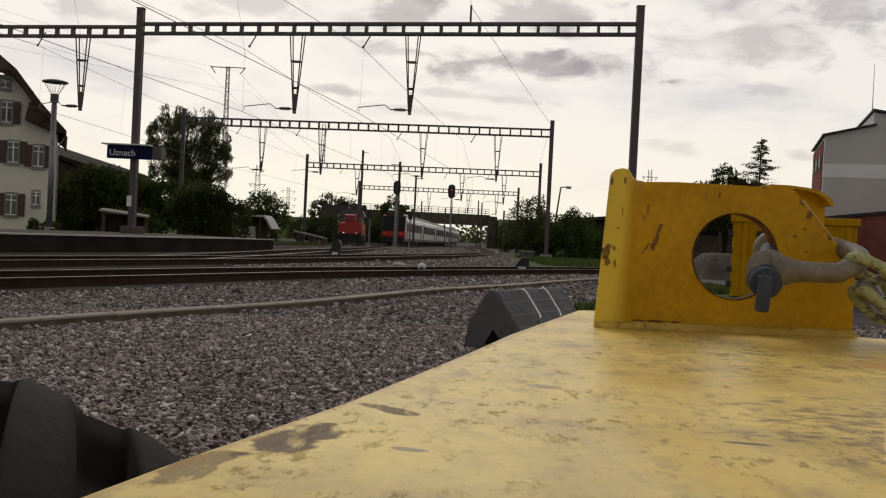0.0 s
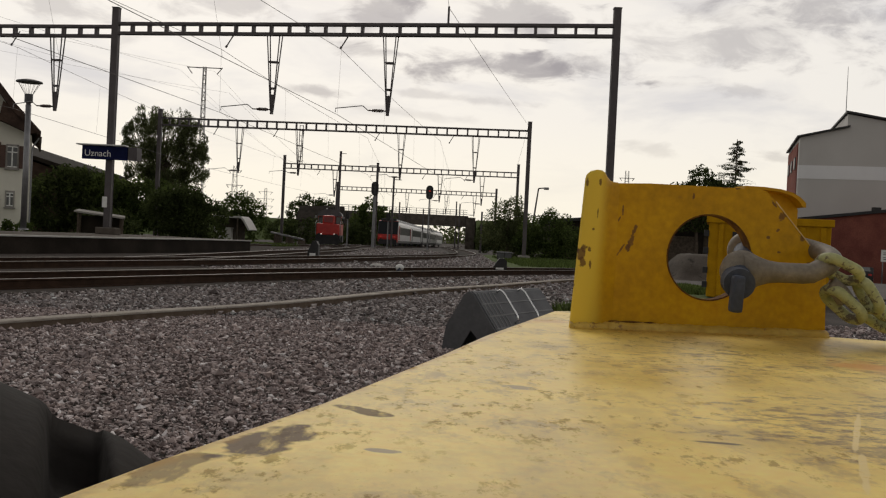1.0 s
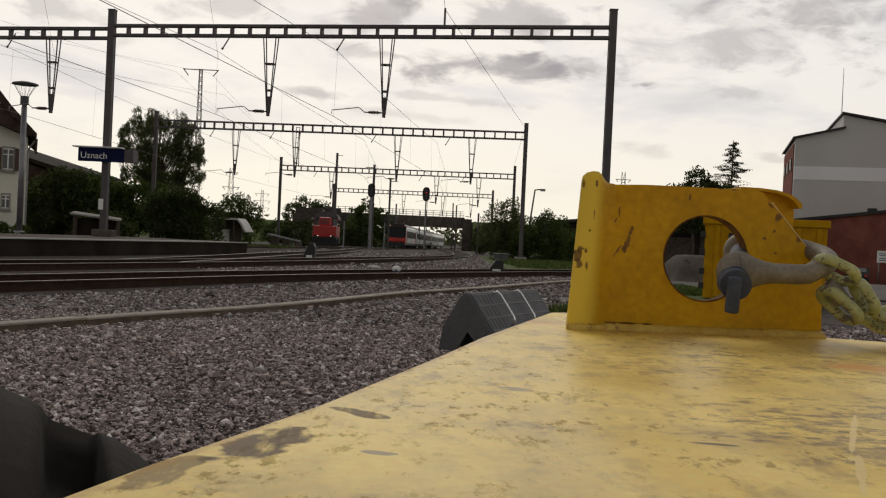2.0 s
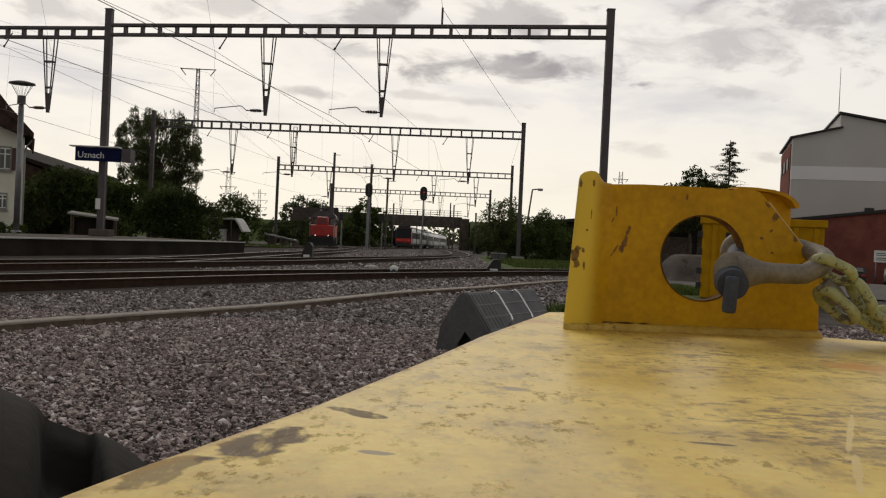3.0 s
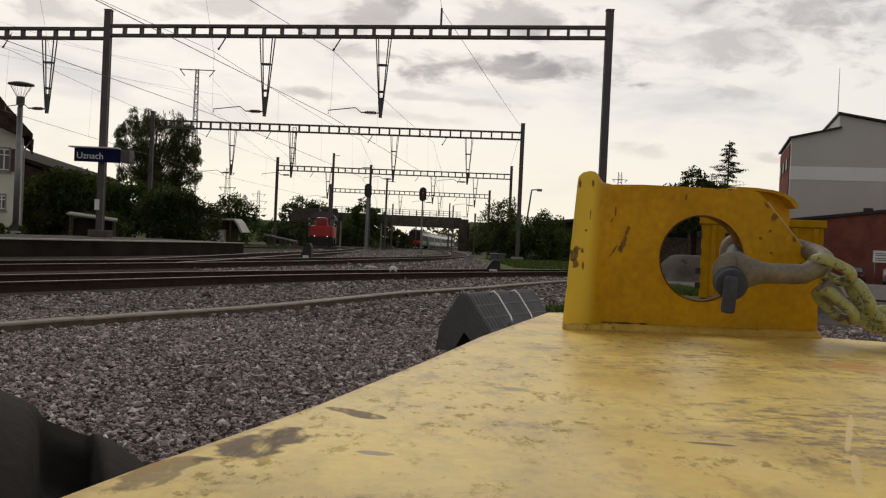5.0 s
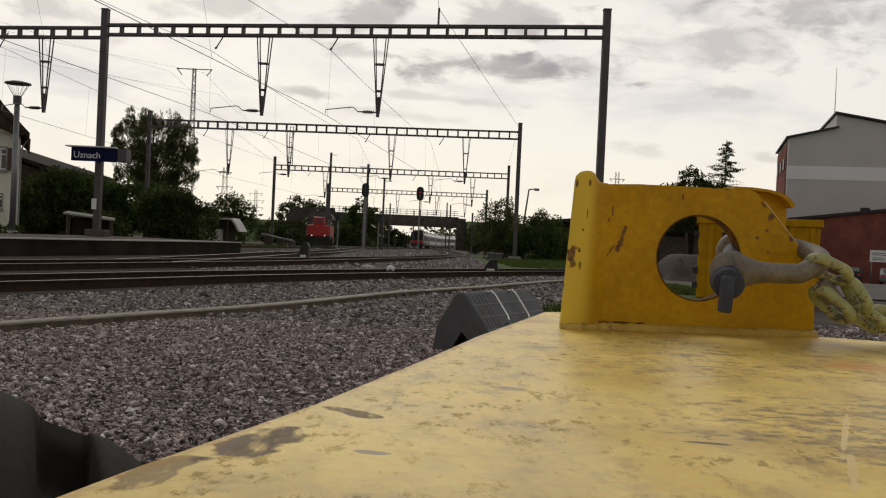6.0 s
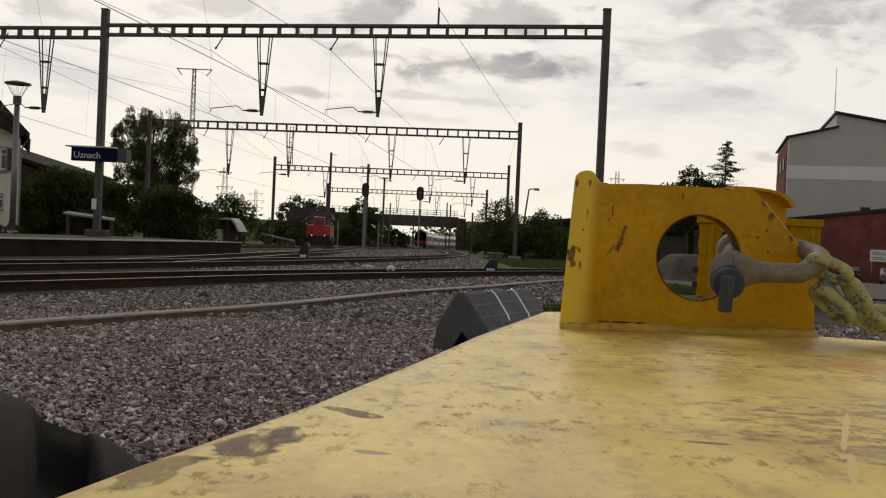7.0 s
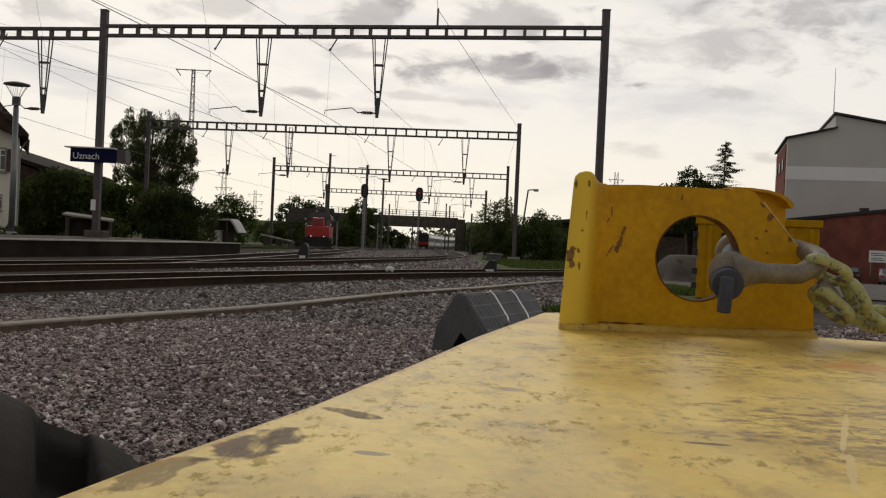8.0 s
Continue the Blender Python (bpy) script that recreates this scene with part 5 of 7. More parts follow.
# ---------------------------------------------------------------- vegetation
def leaf_mesh(name, blobs, n, size, material, parent, seed, droop=0.0, gap=0.35, narrow=0.45):
    """Many small leaf tufts scattered through and over uneven blobs (x, y, z, rx, ry, rz)."""
    rng = np.random.default_rng(seed)
    vol = np.array([b[3] * b[4] * b[5] for b in blobs]) ** 0.67
    pick = rng.choice(len(blobs), n, p=vol / vol.sum())
    B = np.array(blobs)[pick]
    d = rng.normal(size=(n, 3))
    d /= np.linalg.norm(d, axis=1)[:, None]
    rad = rng.uniform(0.35, 1.0, n) ** 0.45
    ph = rng.uniform(0, 6.28, 6)
    lump = 1 + 0.16 * np.sin(d[:, 0] * 5 + ph[0] + pick) + 0.14 * np.sin(d[:, 2] * 7 + ph[1] + 2 * pick) + 0.10 * np.sin(d[:, 1] * 9 + d[:, 2] * 6 + ph[2])
    c = B[:, :3] + d * B[:, 3:6] * (rad * lump)[:, None]
    cell = np.sin(c[:, 0] * 2.1 + ph[3]) + np.sin(c[:, 2] * 2.7 + ph[4]) + np.sin(c[:, 1] * 2.3 + ph[5]) + rng.normal(0, 0.7, n)
    c = c[cell > np.quantile(cell, gap)]
    n = len(c)
    a = rng.normal(size=(n, 3)); a[:, 2] -= droop
    a /= np.linalg.norm(a, axis=1)[:, None]
    b = np.cross(a, rng.normal(size=(n, 3)))
    b /= np.linalg.norm(b, axis=1)[:, None]
    nn = np.cross(a, b)
    s = size * rng.uniform(0.55, 1.4, n)[:, None]
    v = np.stack([c - a * s, c + b * s * narrow + nn * s * 0.2, c + a * s, c - b * s * narrow + nn * s * 0.2], 1).reshape(-1, 3)
    f = np.arange(n * 4).reshape(-1, 4)
    me = bpy.data.meshes.new(name)
    me.from_pydata(v.tolist(), [], f.tolist())
    me.materials.append(material)
    ob = new(name, me)
    ob.parent = parent
    return ob


def make_tree(name, x, y, blobs, n, size, material, label, seed, trunk=0.2, droop=0.0, gap=0.35, cat="tree", narrow=0.45):
    """Trunk and limbs that reach into the crown's blobs, given relative to the foot."""
    g = gz(y, x)
    t = thing(name, Matrix.Translation((x, y, g)), label, cat, "trees and bushes")
    rng = random.Random(seed)
    top = max(b[2] for b in blobs)
    part("trunk", sweep(bmesh.new(), [(0, 0, -0.2), (0.05, 0, top * 0.3), (-0.08, 0.05, top * 0.65), (0.1, 0, top)], [trunk, trunk * 0.8, trunk * 0.5, trunk * 0.15], 8), M["bark"], t)
    for b in blobs:
        z0 = max(0.2, min(b[2] * 0.5, top * 0.6))
        mid = ((b[0]) * 0.5 + rng.uniform(-0.1, 0.1), b[1] * 0.5, (z0 + b[2]) / 2 + 0.2)
        part("limb", sweep(bmesh.new(), [(0, 0, z0), mid, b[:3]], [trunk * 0.4, trunk * 0.25, trunk * 0.08], 6), M["bark"], t)
    leaf_mesh("crown", blobs, n, size, material, t, seed, droop, gap, narrow)
    return t


birch_rng = random.Random(5)
BIRCH = [(0, 0, 9.4, 2.3, 2.0, 1.8), (-2.2, 0, 8.8, 1.5, 1.6, 1.6), (2.1, 0.3, 8.4, 1.6, 1.6, 2.0), (0.6, 0, 6.6, 2.5, 2.2, 2.4), (-1.4, 0, 7.2, 1.7, 1.7, 1.6), (2.9, 0, 5.6, 1.2, 1.2, 2.0), (0.6, 0, 4.4, 2.0, 1.8, 1.8)]
# loose hanging sprays round the crown
for k in range(46):
    turn = radians(-35 + k * 250 / 45)
    out = birch_rng.uniform(0.80, 1.06)
    BIRCH.append((3.85 * math.cos(turn) * out + 0.1, birch_rng.uniform(-1.2, 1.2), 7.9 + 3.6 * math.sin(turn) * out, birch_rng.uniform(0.28, 0.62), 0.5, birch_rng.uniform(0.45, 1.0)))
make_tree("birch_tree", -26.8, 88, BIRCH, 66000, 0.14, M["leaf_dark"], "tall birch tree with a loose drooping crown", 11, 0.24, 1.8, 0.40, "tree", 0.20)
make_tree("hedge_bush", -29.6, 72, [(0, 0, 2.4, 3.2, 2, 2.6), (3.0, 0, 2.2, 2.4, 2, 2.4), (1.2, 0, 3.9, 1.6, 1.4, 1.4)], 12000, 0.17, M["leaf_shaded"], "dense dark green bushes behind the platform", 12, 0.12, 0, 0.1, "bush")
make_tree("hedge_bush", -25.2, 72, [(0, 0, 2.2, 2.6, 2, 2.6), (2.4, 0, 2.6, 1.8, 1.8, 2.4), (-2, 0, 3.4, 1.8, 1.6, 1.6)], 9000, 0.17, M["leaf"], "mixed green bushes beside the siding", 13, 0.12, 0, 0.15, "bush")
make_tree("hedge_bush", -18.9, 66.5, [(0, 0, 1.8, 2.0, 1.6, 2.0), (1.7, 0, 1.5, 1.6, 1.5, 1.7), (-0.9, 0, 2.4, 1.4, 1.5, 1.5), (0.6, 0, 2.8, 1.4, 1.3, 1.2)], 11000, 0.14, M["leaf_shaded"], "broad leafy green bush behind the platform end", 14, 0.10, 0, 0.12, "bush")
make_tree("hedge_bush", -22.4, 62, [(0, 0, 0.9, 1.6, 1.2, 1.1), (1.3, 0, 0.7, 1.0, 1.0, 0.8)], 4500, 0.12, M["leaf_shaded"], "low dark shrub behind the platform", 15, 0.07, 0, 0.1, "bush")
make_tree("hedge_bush", -25.7, 55, [(0.2, 0, 0.5, 0.32, 0.4, 0.5), (1.1, 0, 0.55, 0.5, 0.5, 0.55)], 1300, 0.10, M["leaf"], "small shrub against the house corner", 16, 0.06, 0, 0.25, "bush")
make_tree("round_tree", -24.4, 110, [(0, 0, 3.6, 2.3, 2, 2.2), (1.6, 0, 2.6, 1.6, 1.6, 1.8), (-1.5, 0, 2.6, 1.6, 1.6, 1.8), (0.3, 0, 1.2, 2.4, 1.8, 1.4)], 7000, 0.18, M["leaf"], "rounded green tree behind the sheds", 18, 0.2, 0, 0.2)
make_tree("round_tree", -31.5, 212, [(0, 0, 7.4, 3.8, 3, 3.2), (-3.0, 0, 6.2, 2.6, 2.4, 2.6), (3.2, 0, 6.4, 2.6, 2.4, 2.6), (0, 0, 3.0, 4.5, 3, 3.0)], 6500, 0.32, M["leaf_shaded"], "dark rounded tree by the embankment", 19, 0.3, 0, 0.3)
make_tree("round_tree", -16.4, 190, [(0, 0, 6.4, 2.9, 2.6, 2.8), (-2.4, 0, 4.6, 2.0, 2, 2.4), (2.4, 0, 4.6, 2.2, 2, 2.6), (0, 0, 2.4, 4.4, 2.6, 2.6)], 7000, 0.30, M["leaf"], "green rounded tree before the bridge", 20, 0.3, 0, 0.2)
make_tree("hedge_bush", -21.5, 185, [(0, 0, 1.9, 3.0, 2, 2.2), (3.5, 0, 1.9, 2.6, 2, 2.2)], 3500, 0.28, M["leaf_shaded"], "dark bushes before the bridge", 21, 0.1, 0, 0.15, "bush")
make_tree("hedge_bush", -12.6, 205, [(0, 0, 2.4, 2.6, 2, 2.8), (2.4, 0, 1.8, 1.9, 1.8, 2.2), (4.2, 0, 1.4, 1.2, 1.4, 1.8)], 3500, 0.28, M["leaf_shaded"], "dark bushes under the bridge", 22, 0.1, 0, 0.15, "bush")
make_tree("round_tree", 4.3, 76, [(0, 0, 3.2, 1.5, 1.4, 1.5), (-0.9, 0, 1.8, 1.2, 1.2, 1.5), (1.0, 0, 1.8, 1.4, 1.3, 1.7), (0.2, 0, 0.9, 2.0, 1.3, 1.1)], 12000, 0.10, M["leaf_dark"], "dark leafy tree beside the line", 23, 0.14, 0, 0.25)
make_tree("hedge_bush", 7.0, 73, [(0, 0, 2.0, 1.6, 1.3, 1.9), (1.5, 0, 1.6, 1.2, 1.2, 1.5), (-1.3, 0, 1.4, 1.2, 1.2, 1.5), (0, 0, 0.7, 2.4, 1.2, 0.9)], 13000, 0.10, M["leaf"], "dark green hedge beside the grass", 24, 0.1, 0, 0.15, "bush")
make_tree("hedge_bush", 10.3, 76, [(0, 0, 1.3, 1.8, 1.3, 1.5), (3, 0, 1.3, 2.2, 1.3, 1.5)], 6000, 0.14, M["leaf_shaded"], "dark green hedge beside the shed", 25, 0.1, 0, 0.1, "bush")
make_tree("hedge_bush", 9.0, 206, [(0, 0, 3.0, 3.4, 2, 3.4), (4, 0, 3.2, 3, 2, 3.4), (-2.6, 0, 2.2, 1.8, 2, 2.6), (8, 0, 3, 3, 2, 3.2)], 6000, 0.30, M["leaf_shaded"], "dark bushes on the bank beside the bridge", 27, 0.1, 0, 0.1, "bush")
make_tree("hedge_bush", 3.9, 120, [(0, 0, 1.6, 1.0, 1.5, 1.9), (1.6, 0, 2.0, 1.4, 1.5, 2.3), (3.6, 0, 2.0, 1.8, 1.5, 2.2)], 6000, 0.17, M["leaf_shaded"], "dark hedge along the line", 28, 0.1, 0, 0.1, "bush")
make_tree("hedge_bush", -17.8, 118, [(0, 0, 1.4, 2.2, 1.5, 1.7), (3.2, 0, 1.2, 1.8, 1.5, 1.5), (-3.4, 0, 1.4, 2.0, 1.5, 1.7)], 6000, 0.17, M["leaf_shaded"], "dark hedge beyond the siding", 29, 0.1, 0, 0.1, "bush")
make_tree("round_tree", 20.6, 82, [(0.2, 0, 7.2, 1.7, 1.4, 1.5), (-1.6, 0, 6.4, 1.3, 1.2, 1.0), (1.9, 0, 6.7, 1.4, 1.2, 1.3), (0.2, 0, 5.2, 3.0, 1.6, 1.8)], 9000, 0.15, M["leaf_shaded"], "dark green treetop beyond the shed", 26, 0.2, 0, 0.04)


def make_conifer(x, y, base, top):
    t = thing("conifer", Matrix.Translation((x, y, gz(y, x))), "sparse conifer with layered drooping branches", "tree", "trees and bushes")
    H = top - gz(y, x)
    rng = random.Random(7)
    part("trunk", rod(bmesh.new(), (0, 0, -0.2), (0, 0, H), 0.22, 0.03, 8), M["bark"], t)
    blobs = []
    z = base
    while z < H - 0.25:
        r = 3.3 * (1 - (z - base) / (H - base)) ** 0.72 + 0.12
        a = rng.uniform(0, 6.28)
        rr = r * rng.uniform(0.45, 1.1)
        zz = z + rng.uniform(-0.1, 0.1)
        lift = rng.uniform(-0.28, 0.12)
        tip = (math.cos(a) * rr, math.sin(a) * rr, zz + lift * rr)
        part("branch", sweep(bmesh.new(), [(0, 0, zz), (tip[0] * 0.5, tip[1] * 0.5, zz + 0.06), tip], [0.03, 0.02, 0.006], 5), M["bark"], t)
        for u in (0.35, 0.6, 0.85, 1.0):
            blobs.append((tip[0] * u, tip[1] * u, zz + lift * rr * u - 0.05, 0.16 + 0.10 * rr, 0.16 + 0.10 * rr, 0.10))
        z += 0.075
    leaf_mesh("needles", blobs, 9000, 0.09, M["leaf_fir"], t, 31, 0.5, 0.2)


make_conifer(27.4, 95, 4.6, 12.1)

# far woods along the horizon
far = leaf_mesh("far_woods", [(x, 520 + 40 * math.sin(x * 0.13), -2.5, 26, 10, 13 + 4 * math.sin(x * 0.31) + 3 * math.sin(x * 0.077)) for x in range(-420, 460, 22)], 42000, 1.5, M["leaf_dark"], None, 33, 0, 0.1)
tagged(far, "dark distant woods along the horizon", "woods", kind="stuff")


# ---------------------------------------------------------------- grass and yard
def sheet(name, poly, lift, material, label, cat, step=3.0):
    """A ground patch that follows the lie of the land, inside a plan polygon."""
    bm = bmesh.new()
    f = bm.faces.new([bm.verts.new((x, y, 0)) for x, y in poly])
    x0, x1 = min(p[0] for p in poly), max(p[0] for p in poly)
    y0, y1 = min(p[1] for p in poly), max(p[1] for p in poly)
    for k in range(1, int((y1 - y0) / step)):
        bmesh.ops.bisect_plane(bm, geom=list(bm.verts) + list(bm.edges) + list(bm.faces), plane_co=(0, y0 + k * step, 0), plane_no=(0, 1, 0))
    for k in range(1, int((x1 - x0) / step)):
        bmesh.ops.bisect_plane(bm, geom=list(bm.verts) + list(bm.edges) + list(bm.faces), plane_co=(x0 + k * step, 0, 0), plane_no=(1, 0, 0))
    for v in bm.verts:
        v.co.z = gz(v.co.y, v.co.x) + lift
    bmesh.ops.recalc_face_normals(bm, faces=bm.faces)
    if bm.faces[:][0].normal.z < 0:
        bmesh.ops.reverse_faces(bm, faces=bm.faces)
    ob = part(name, bm, material)
    return tagged(ob, label, cat, kind="structure")


GRASS = [(2.3, 36.5), (4.3, 38.2), (8.5, 42.5), (13, 46), (16, 60), (16, 90), (3.2, 90), (1.9, 68), (2.0, 50)]
sheet("grass_ground", GRASS, 0.0, M["grass"], "short green grass beside the tracks", "grass")
sheet("grass_ground", [(-60, 50), (-22, 50), (-20, 62), (-16, 78), (-15, 120), (-60, 120)], 0.0, M["grass"], "rough grass behind the station", "grass")
sheet("yard", [(6.4, 29.0), (11, 24), (40, 16), (70, 30), (70, 130), (17, 130), (17, 60), (13.5, 47), (9, 40)], 0.006, M["asphalt"], "grey asphalt yard beside the sidings", "yard")
sheet("grass_ground", [(4.6, 18.5), (5.6, 19), (7.0, 24), (8.4, 28.5), (6.6, 28), (5.3, 24)], 0.004, M["grass"], "short grass beside the yellow skip", "grass")


sheet("stained_ground", [(-18.9, 5), (-15.8, 15), (-12.3, 27), (-10.9, 32.2), (-10.1, 36.2), (-9.2, 41.3), (-8.6, 44), (-7.0, 38), (-5.4, 30), (-2.0, 22.6), (-3.3, 19), (-5.2, 14.3), (-8.4, 8), (-10, 5)], 0.0, M["bed"], "dark oil-stained ballast along the platform", "ground")
sheet("stained_ground", [(-11.6, 43.5), (-8.6, 44), (-8.4, 62), (-9.4, 84), (-10.6, 100), (-20, 100), (-17.5, 70), (-15.5, 48)], 0.012, M["bed"], "dark oil-stained earth beyond the platform end", "ground")


def make_blades(name, poly_box, n, h, seed, label):
    rng = np.random.default_rng(seed)
    x0, x1, y0, y1 = poly_box
    x, y = rng.uniform(x0, x1, n), rng.uniform(y0, y1, n)
    z = np.array([gz(b, a) for a, b in zip(x, y)])
    hh = h * rng.uniform(0.4, 1.3, n)
    a = rng.uniform(0, 6.28, n)
    w = 0.012 + 0.08 * h
    lean = rng.normal(0, 0.35, (n, 2)) * hh[:, None]
    p = np.stack([np.stack([x - np.cos(a) * w, y - np.sin(a) * w, z], 1), np.stack([x + np.cos(a) * w, y + np.sin(a) * w, z], 1), np.stack([x + lean[:, 0], y + lean[:, 1], z + hh], 1)], 1).reshape(-1, 3)
    me = bpy.data.meshes.new(name)
    me.from_pydata(p.tolist(), [], np.arange(n * 3).reshape(-1, 3).tolist())
    me.materials.append(M["leaf"])
    tagged(new(name, me), label, "grass", kind="stuff")


make_blades("grass_blades", (2.9, 9.5, 40, 70), 14000, 0.14, 41, "short green grass blades")
make_blades("grass_blades", (5.4, 6.6, 21.8, 27), 2500, 0.10, 42, "short green grass blades by the skip")
make_blades("weeds", (1.35, 1.75, 12.0, 12.9), 500, 0.22, 43, "weeds growing out of the gravel")
make_blades("weeds", (-17, -13, 72, 84), 2500, 0.25, 44, "weeds beside the siding")


# ---------------------------------------------------------------- buildings
def make_house():
    t = thing("house", Matrix.Translation((-25.62, 58, 0)) @ Matrix.Rotation(radians(23.5), 4, "Z") @ Matrix.Diagonal((0.9, 1, 1, 1)) @ Matrix.Translation((25.4, -58, 0)), "cream rendered house with brown shutters and tiled roof", "house")
    y = 58.0
    xl, xr, eave, clip, ridge = -36.8, -25.4, 6.0, 9.55, -31.1
    g = gz(y)
    out = [(xl, g), (xr, g), (xr, eave), (xr - 2.95, clip - 0.2), (xl + 2.95, clip - 0.2), (xl, eave)]
    part("wall", prism(bmesh.new(), out, y, y + 11), M["render_cream"], t)
    roof = bmesh.new()
    o = 0.55
    for s in (-1, 1):
        ex = ridge + s * (5.7 + o)
        kx = ridge + s * 4.65
        tx = ridge + s * 3.0
        pts = [(ex, eave + 0.22), (kx, eave + 1.75), (tx, clip + 0.12), (tx - s * 0.1, clip - 0.30), (kx - s * 0.2, eave + 1.35), (ex - s * 0.04, eave - 0.02)]
        prism(roof, pts, y - 1.1, y + 11.7)
    part("roof", roof, M["roof_tile"], t, "dark brown tiled roof")
    bm = bmesh.new()
    A = [bm.verts.new(p) for p in ((ridge - 3.1, y - 1.15, clip - 0.02), (ridge + 3.1, y - 1.15, clip - 0.02), (ridge, y + 2.6, clip + 2.6))]
    B = [bm.verts.new((v.co.x, v.co.y + 0.02, v.co.z - 0.22)) for v in A]
    bm.faces.new(A); bm.faces.new(B[::-1])
    for i in range(3):
        bm.faces.new((A[i], B[i], B[(i + 1) % 3], A[(i + 1) % 3]))
    for s in (-1, 1):
        q = [bm.verts.new(p) for p in ((ridge + s * 3.0, y - 1.1, clip + 0.1), (ridge + s * 3.0, y + 11.7, clip + 0.1), (ridge, y + 11.7, clip + 2.7), (ridge, y + 2.6, clip + 2.7))]
        bm.faces.new(q)
    bmesh.ops.recalc_face_normals(bm, faces=bm.faces)
    part("eave_return", prism(bmesh.new(), [(xr + 0.5, eave + 0.15), (xr - 0.1, eave + 0.05), (xr - 2.05, eave + 0.75), (xr - 1.8, eave + 1.85), (xr - 0.6, eave + 1.1)], y - 1.0, y - 0.02), M["roof_tile"], t, "dark boarded eave return")
    part("hip_roof", bm, M["roof_tile"], t, "clipped gable end of the roof")

    def window(x, z, w, h, sh=True):
        wd = part("window", bx(x - w / 2 - 0.08, x + w / 2 + 0.08, y - 0.07, y + 0.05, z - h / 2 - 0.08, z + h / 2 + 0.12), M["concrete"], t, "window with grey stone surround")
        for s in (-1, 1):
            part("pane", bx(x + s * w / 4 - w * 0.21, x + s * w / 4 + w * 0.21, y - 0.085, y - 0.072, z - h / 2 + 0.06, z + h / 2 - 0.05), M["glass"], wd)
        part("frame", bx(x - 0.04, x + 0.04, y - 0.095, y - 0.073, z - h / 2, z + h / 2), M["white"], wd)
        for zz in (z - h / 2 + 0.03, z + h / 2 - 0.03, z + h * 0.22):
            part("frame", bx(x - w / 2, x + w / 2, y - 0.10, y - 0.072, zz - 0.03, zz + 0.03), M["white"], wd)
        part("sill", bx(x - w / 2 - 0.15, x + w / 2 + 0.15, y - 0.16, y - 0.05, z - h / 2 - 0.16, z - h / 2 - 0.085), M["concrete"], wd)
        if sh:
            for s in (-1, 1):
                u = x + s * (w / 2 + 0.32)
                sb = part("shutter", bx(u - 0.22, u + 0.22, y - 0.09, y - 0.03, z - h / 2 - 0.05, z + h / 2 + 0.05), M["shutter"], t, "brown wooden shutter")
                for k in range(9):
                    zz = z - h / 2 + 0.1 + k * (h - 0.15) / 8.5
                    part("slat", bx(u - 0.17, u + 0.17, y - 0.105, y - 0.092, zz, zz + 0.06), M["shutter"], sb)
    for x, z in ((-28.1, 4.8), (-26.55, 4.65), (-28.1, 1.65), (-28.6, 7.15)):
        window(x, z, 0.62, 1.25)
    for x, z in ((-31.1, 7.15), (-31.1, 4.8), (-33.5, 4.8), (-31.1, 1.65), (-33.5, 1.65)):
        window(x, z, 0.62, 1.25)
    window(-26.6, 2.1, 0.42, 0.8, False)
    window(-28.75, 8.8, 0.5, 0.5, False)
    pts = [(xr + 0.45, y - 0.3, eave - 0.15), (xr + 0.15, y - 0.12, eave - 0.55), (xr + 0.05, y - 0.08, eave - 0.8), (xr + 0.05, y - 0.08, g)]
    part("downpipe", sweep(bmesh.new(), pts, 0.055, 8), M["galv"], t, "grey metal downpipe")
    part("gutter", beam(bmesh.new(), (xr + 0.55, y - 0.7, eave - 0.12), (xr + 0.55, y + 11.7, eave - 0.12), 0.13, 0.1), M["shutter"], t, "brown gutter")


make_house()


def make_barn():
    t = thing("barn", Matrix(), "dark brown timber barn with a wide tiled roof", "barn")
    y0, y1 = 78, 92
    g = gz(80)
    part("wall", prism(bmesh.new(), [(-46, g - 0.1), (-31.9, g - 0.1), (-31.9, 4.9), (-41, 7.6), (-46, 5.1)], y0 + 0.6, y1), M["roof_tile"], t, "dark brown boarded gable")
    prof = [(-41, 8.0), (-31.6, 5.4), (-30.2, 3.2), (-30.4, 3.0), (-31.8, 5.1), (-41, 7.7), (-50, 3.2), (-50.2, 3.4)]
    part("roof", prism(bmesh.new(), prof, y0, y1 + 0.5), M["blackish"], t, "dark weathered roof")
    for k in range(6):
        part("post", bx(-45 + k * 2.6, -44.8 + k * 2.6, y0 + 0.4, y0 + 0.6, g - 0.1, 4.2), M["bark"], t)


make_barn()


def make_carport(x, y, label):
    t = thing("carport", Matrix.Translation((x, y, gz(y))), label, "carport")
    part("roof", prism(bmesh.new(), [(-1.5, 2.28), (1.2, 2.28), (1.5, 1.95), (1.95, 1.2), (1.8, 1.15), (1.4, 1.85), (1.15, 2.14), (-1.5, 2.14)], -1.5, 1.5), M["greywall"], t, "pale grey sheet roof")
    for dx in (-1.5, 0.9):
        for dy in (-1.4, 1.4):
            part("post", bx(dx - 0.05, dx + 0.05, dy - 0.05, dy + 0.05, 0, 2.16), M["bark"], t)
    part("back_panel", bx(-1.5, 0.9, 1.3, 1.36, 0, 2.15), M["conc_dark"], t)
    b = thing("storage_box", Matrix.Translation((x - 0.4, y - 0.6, gz(y))), "pale grey storage box under the carport", "box")
    part("body", bx(-0.7, 0.7, -0.4, 0.4, 0, 1.25, bevel=0.04), M["greywall"], b)
    part("lid", bx(-0.75, 0.75, -0.45, 0.45, 1.254, 1.33, bevel=0.02), M["greywall"], b)


make_carport(-18.5, 80, "small carport with pale grey sheet roof")


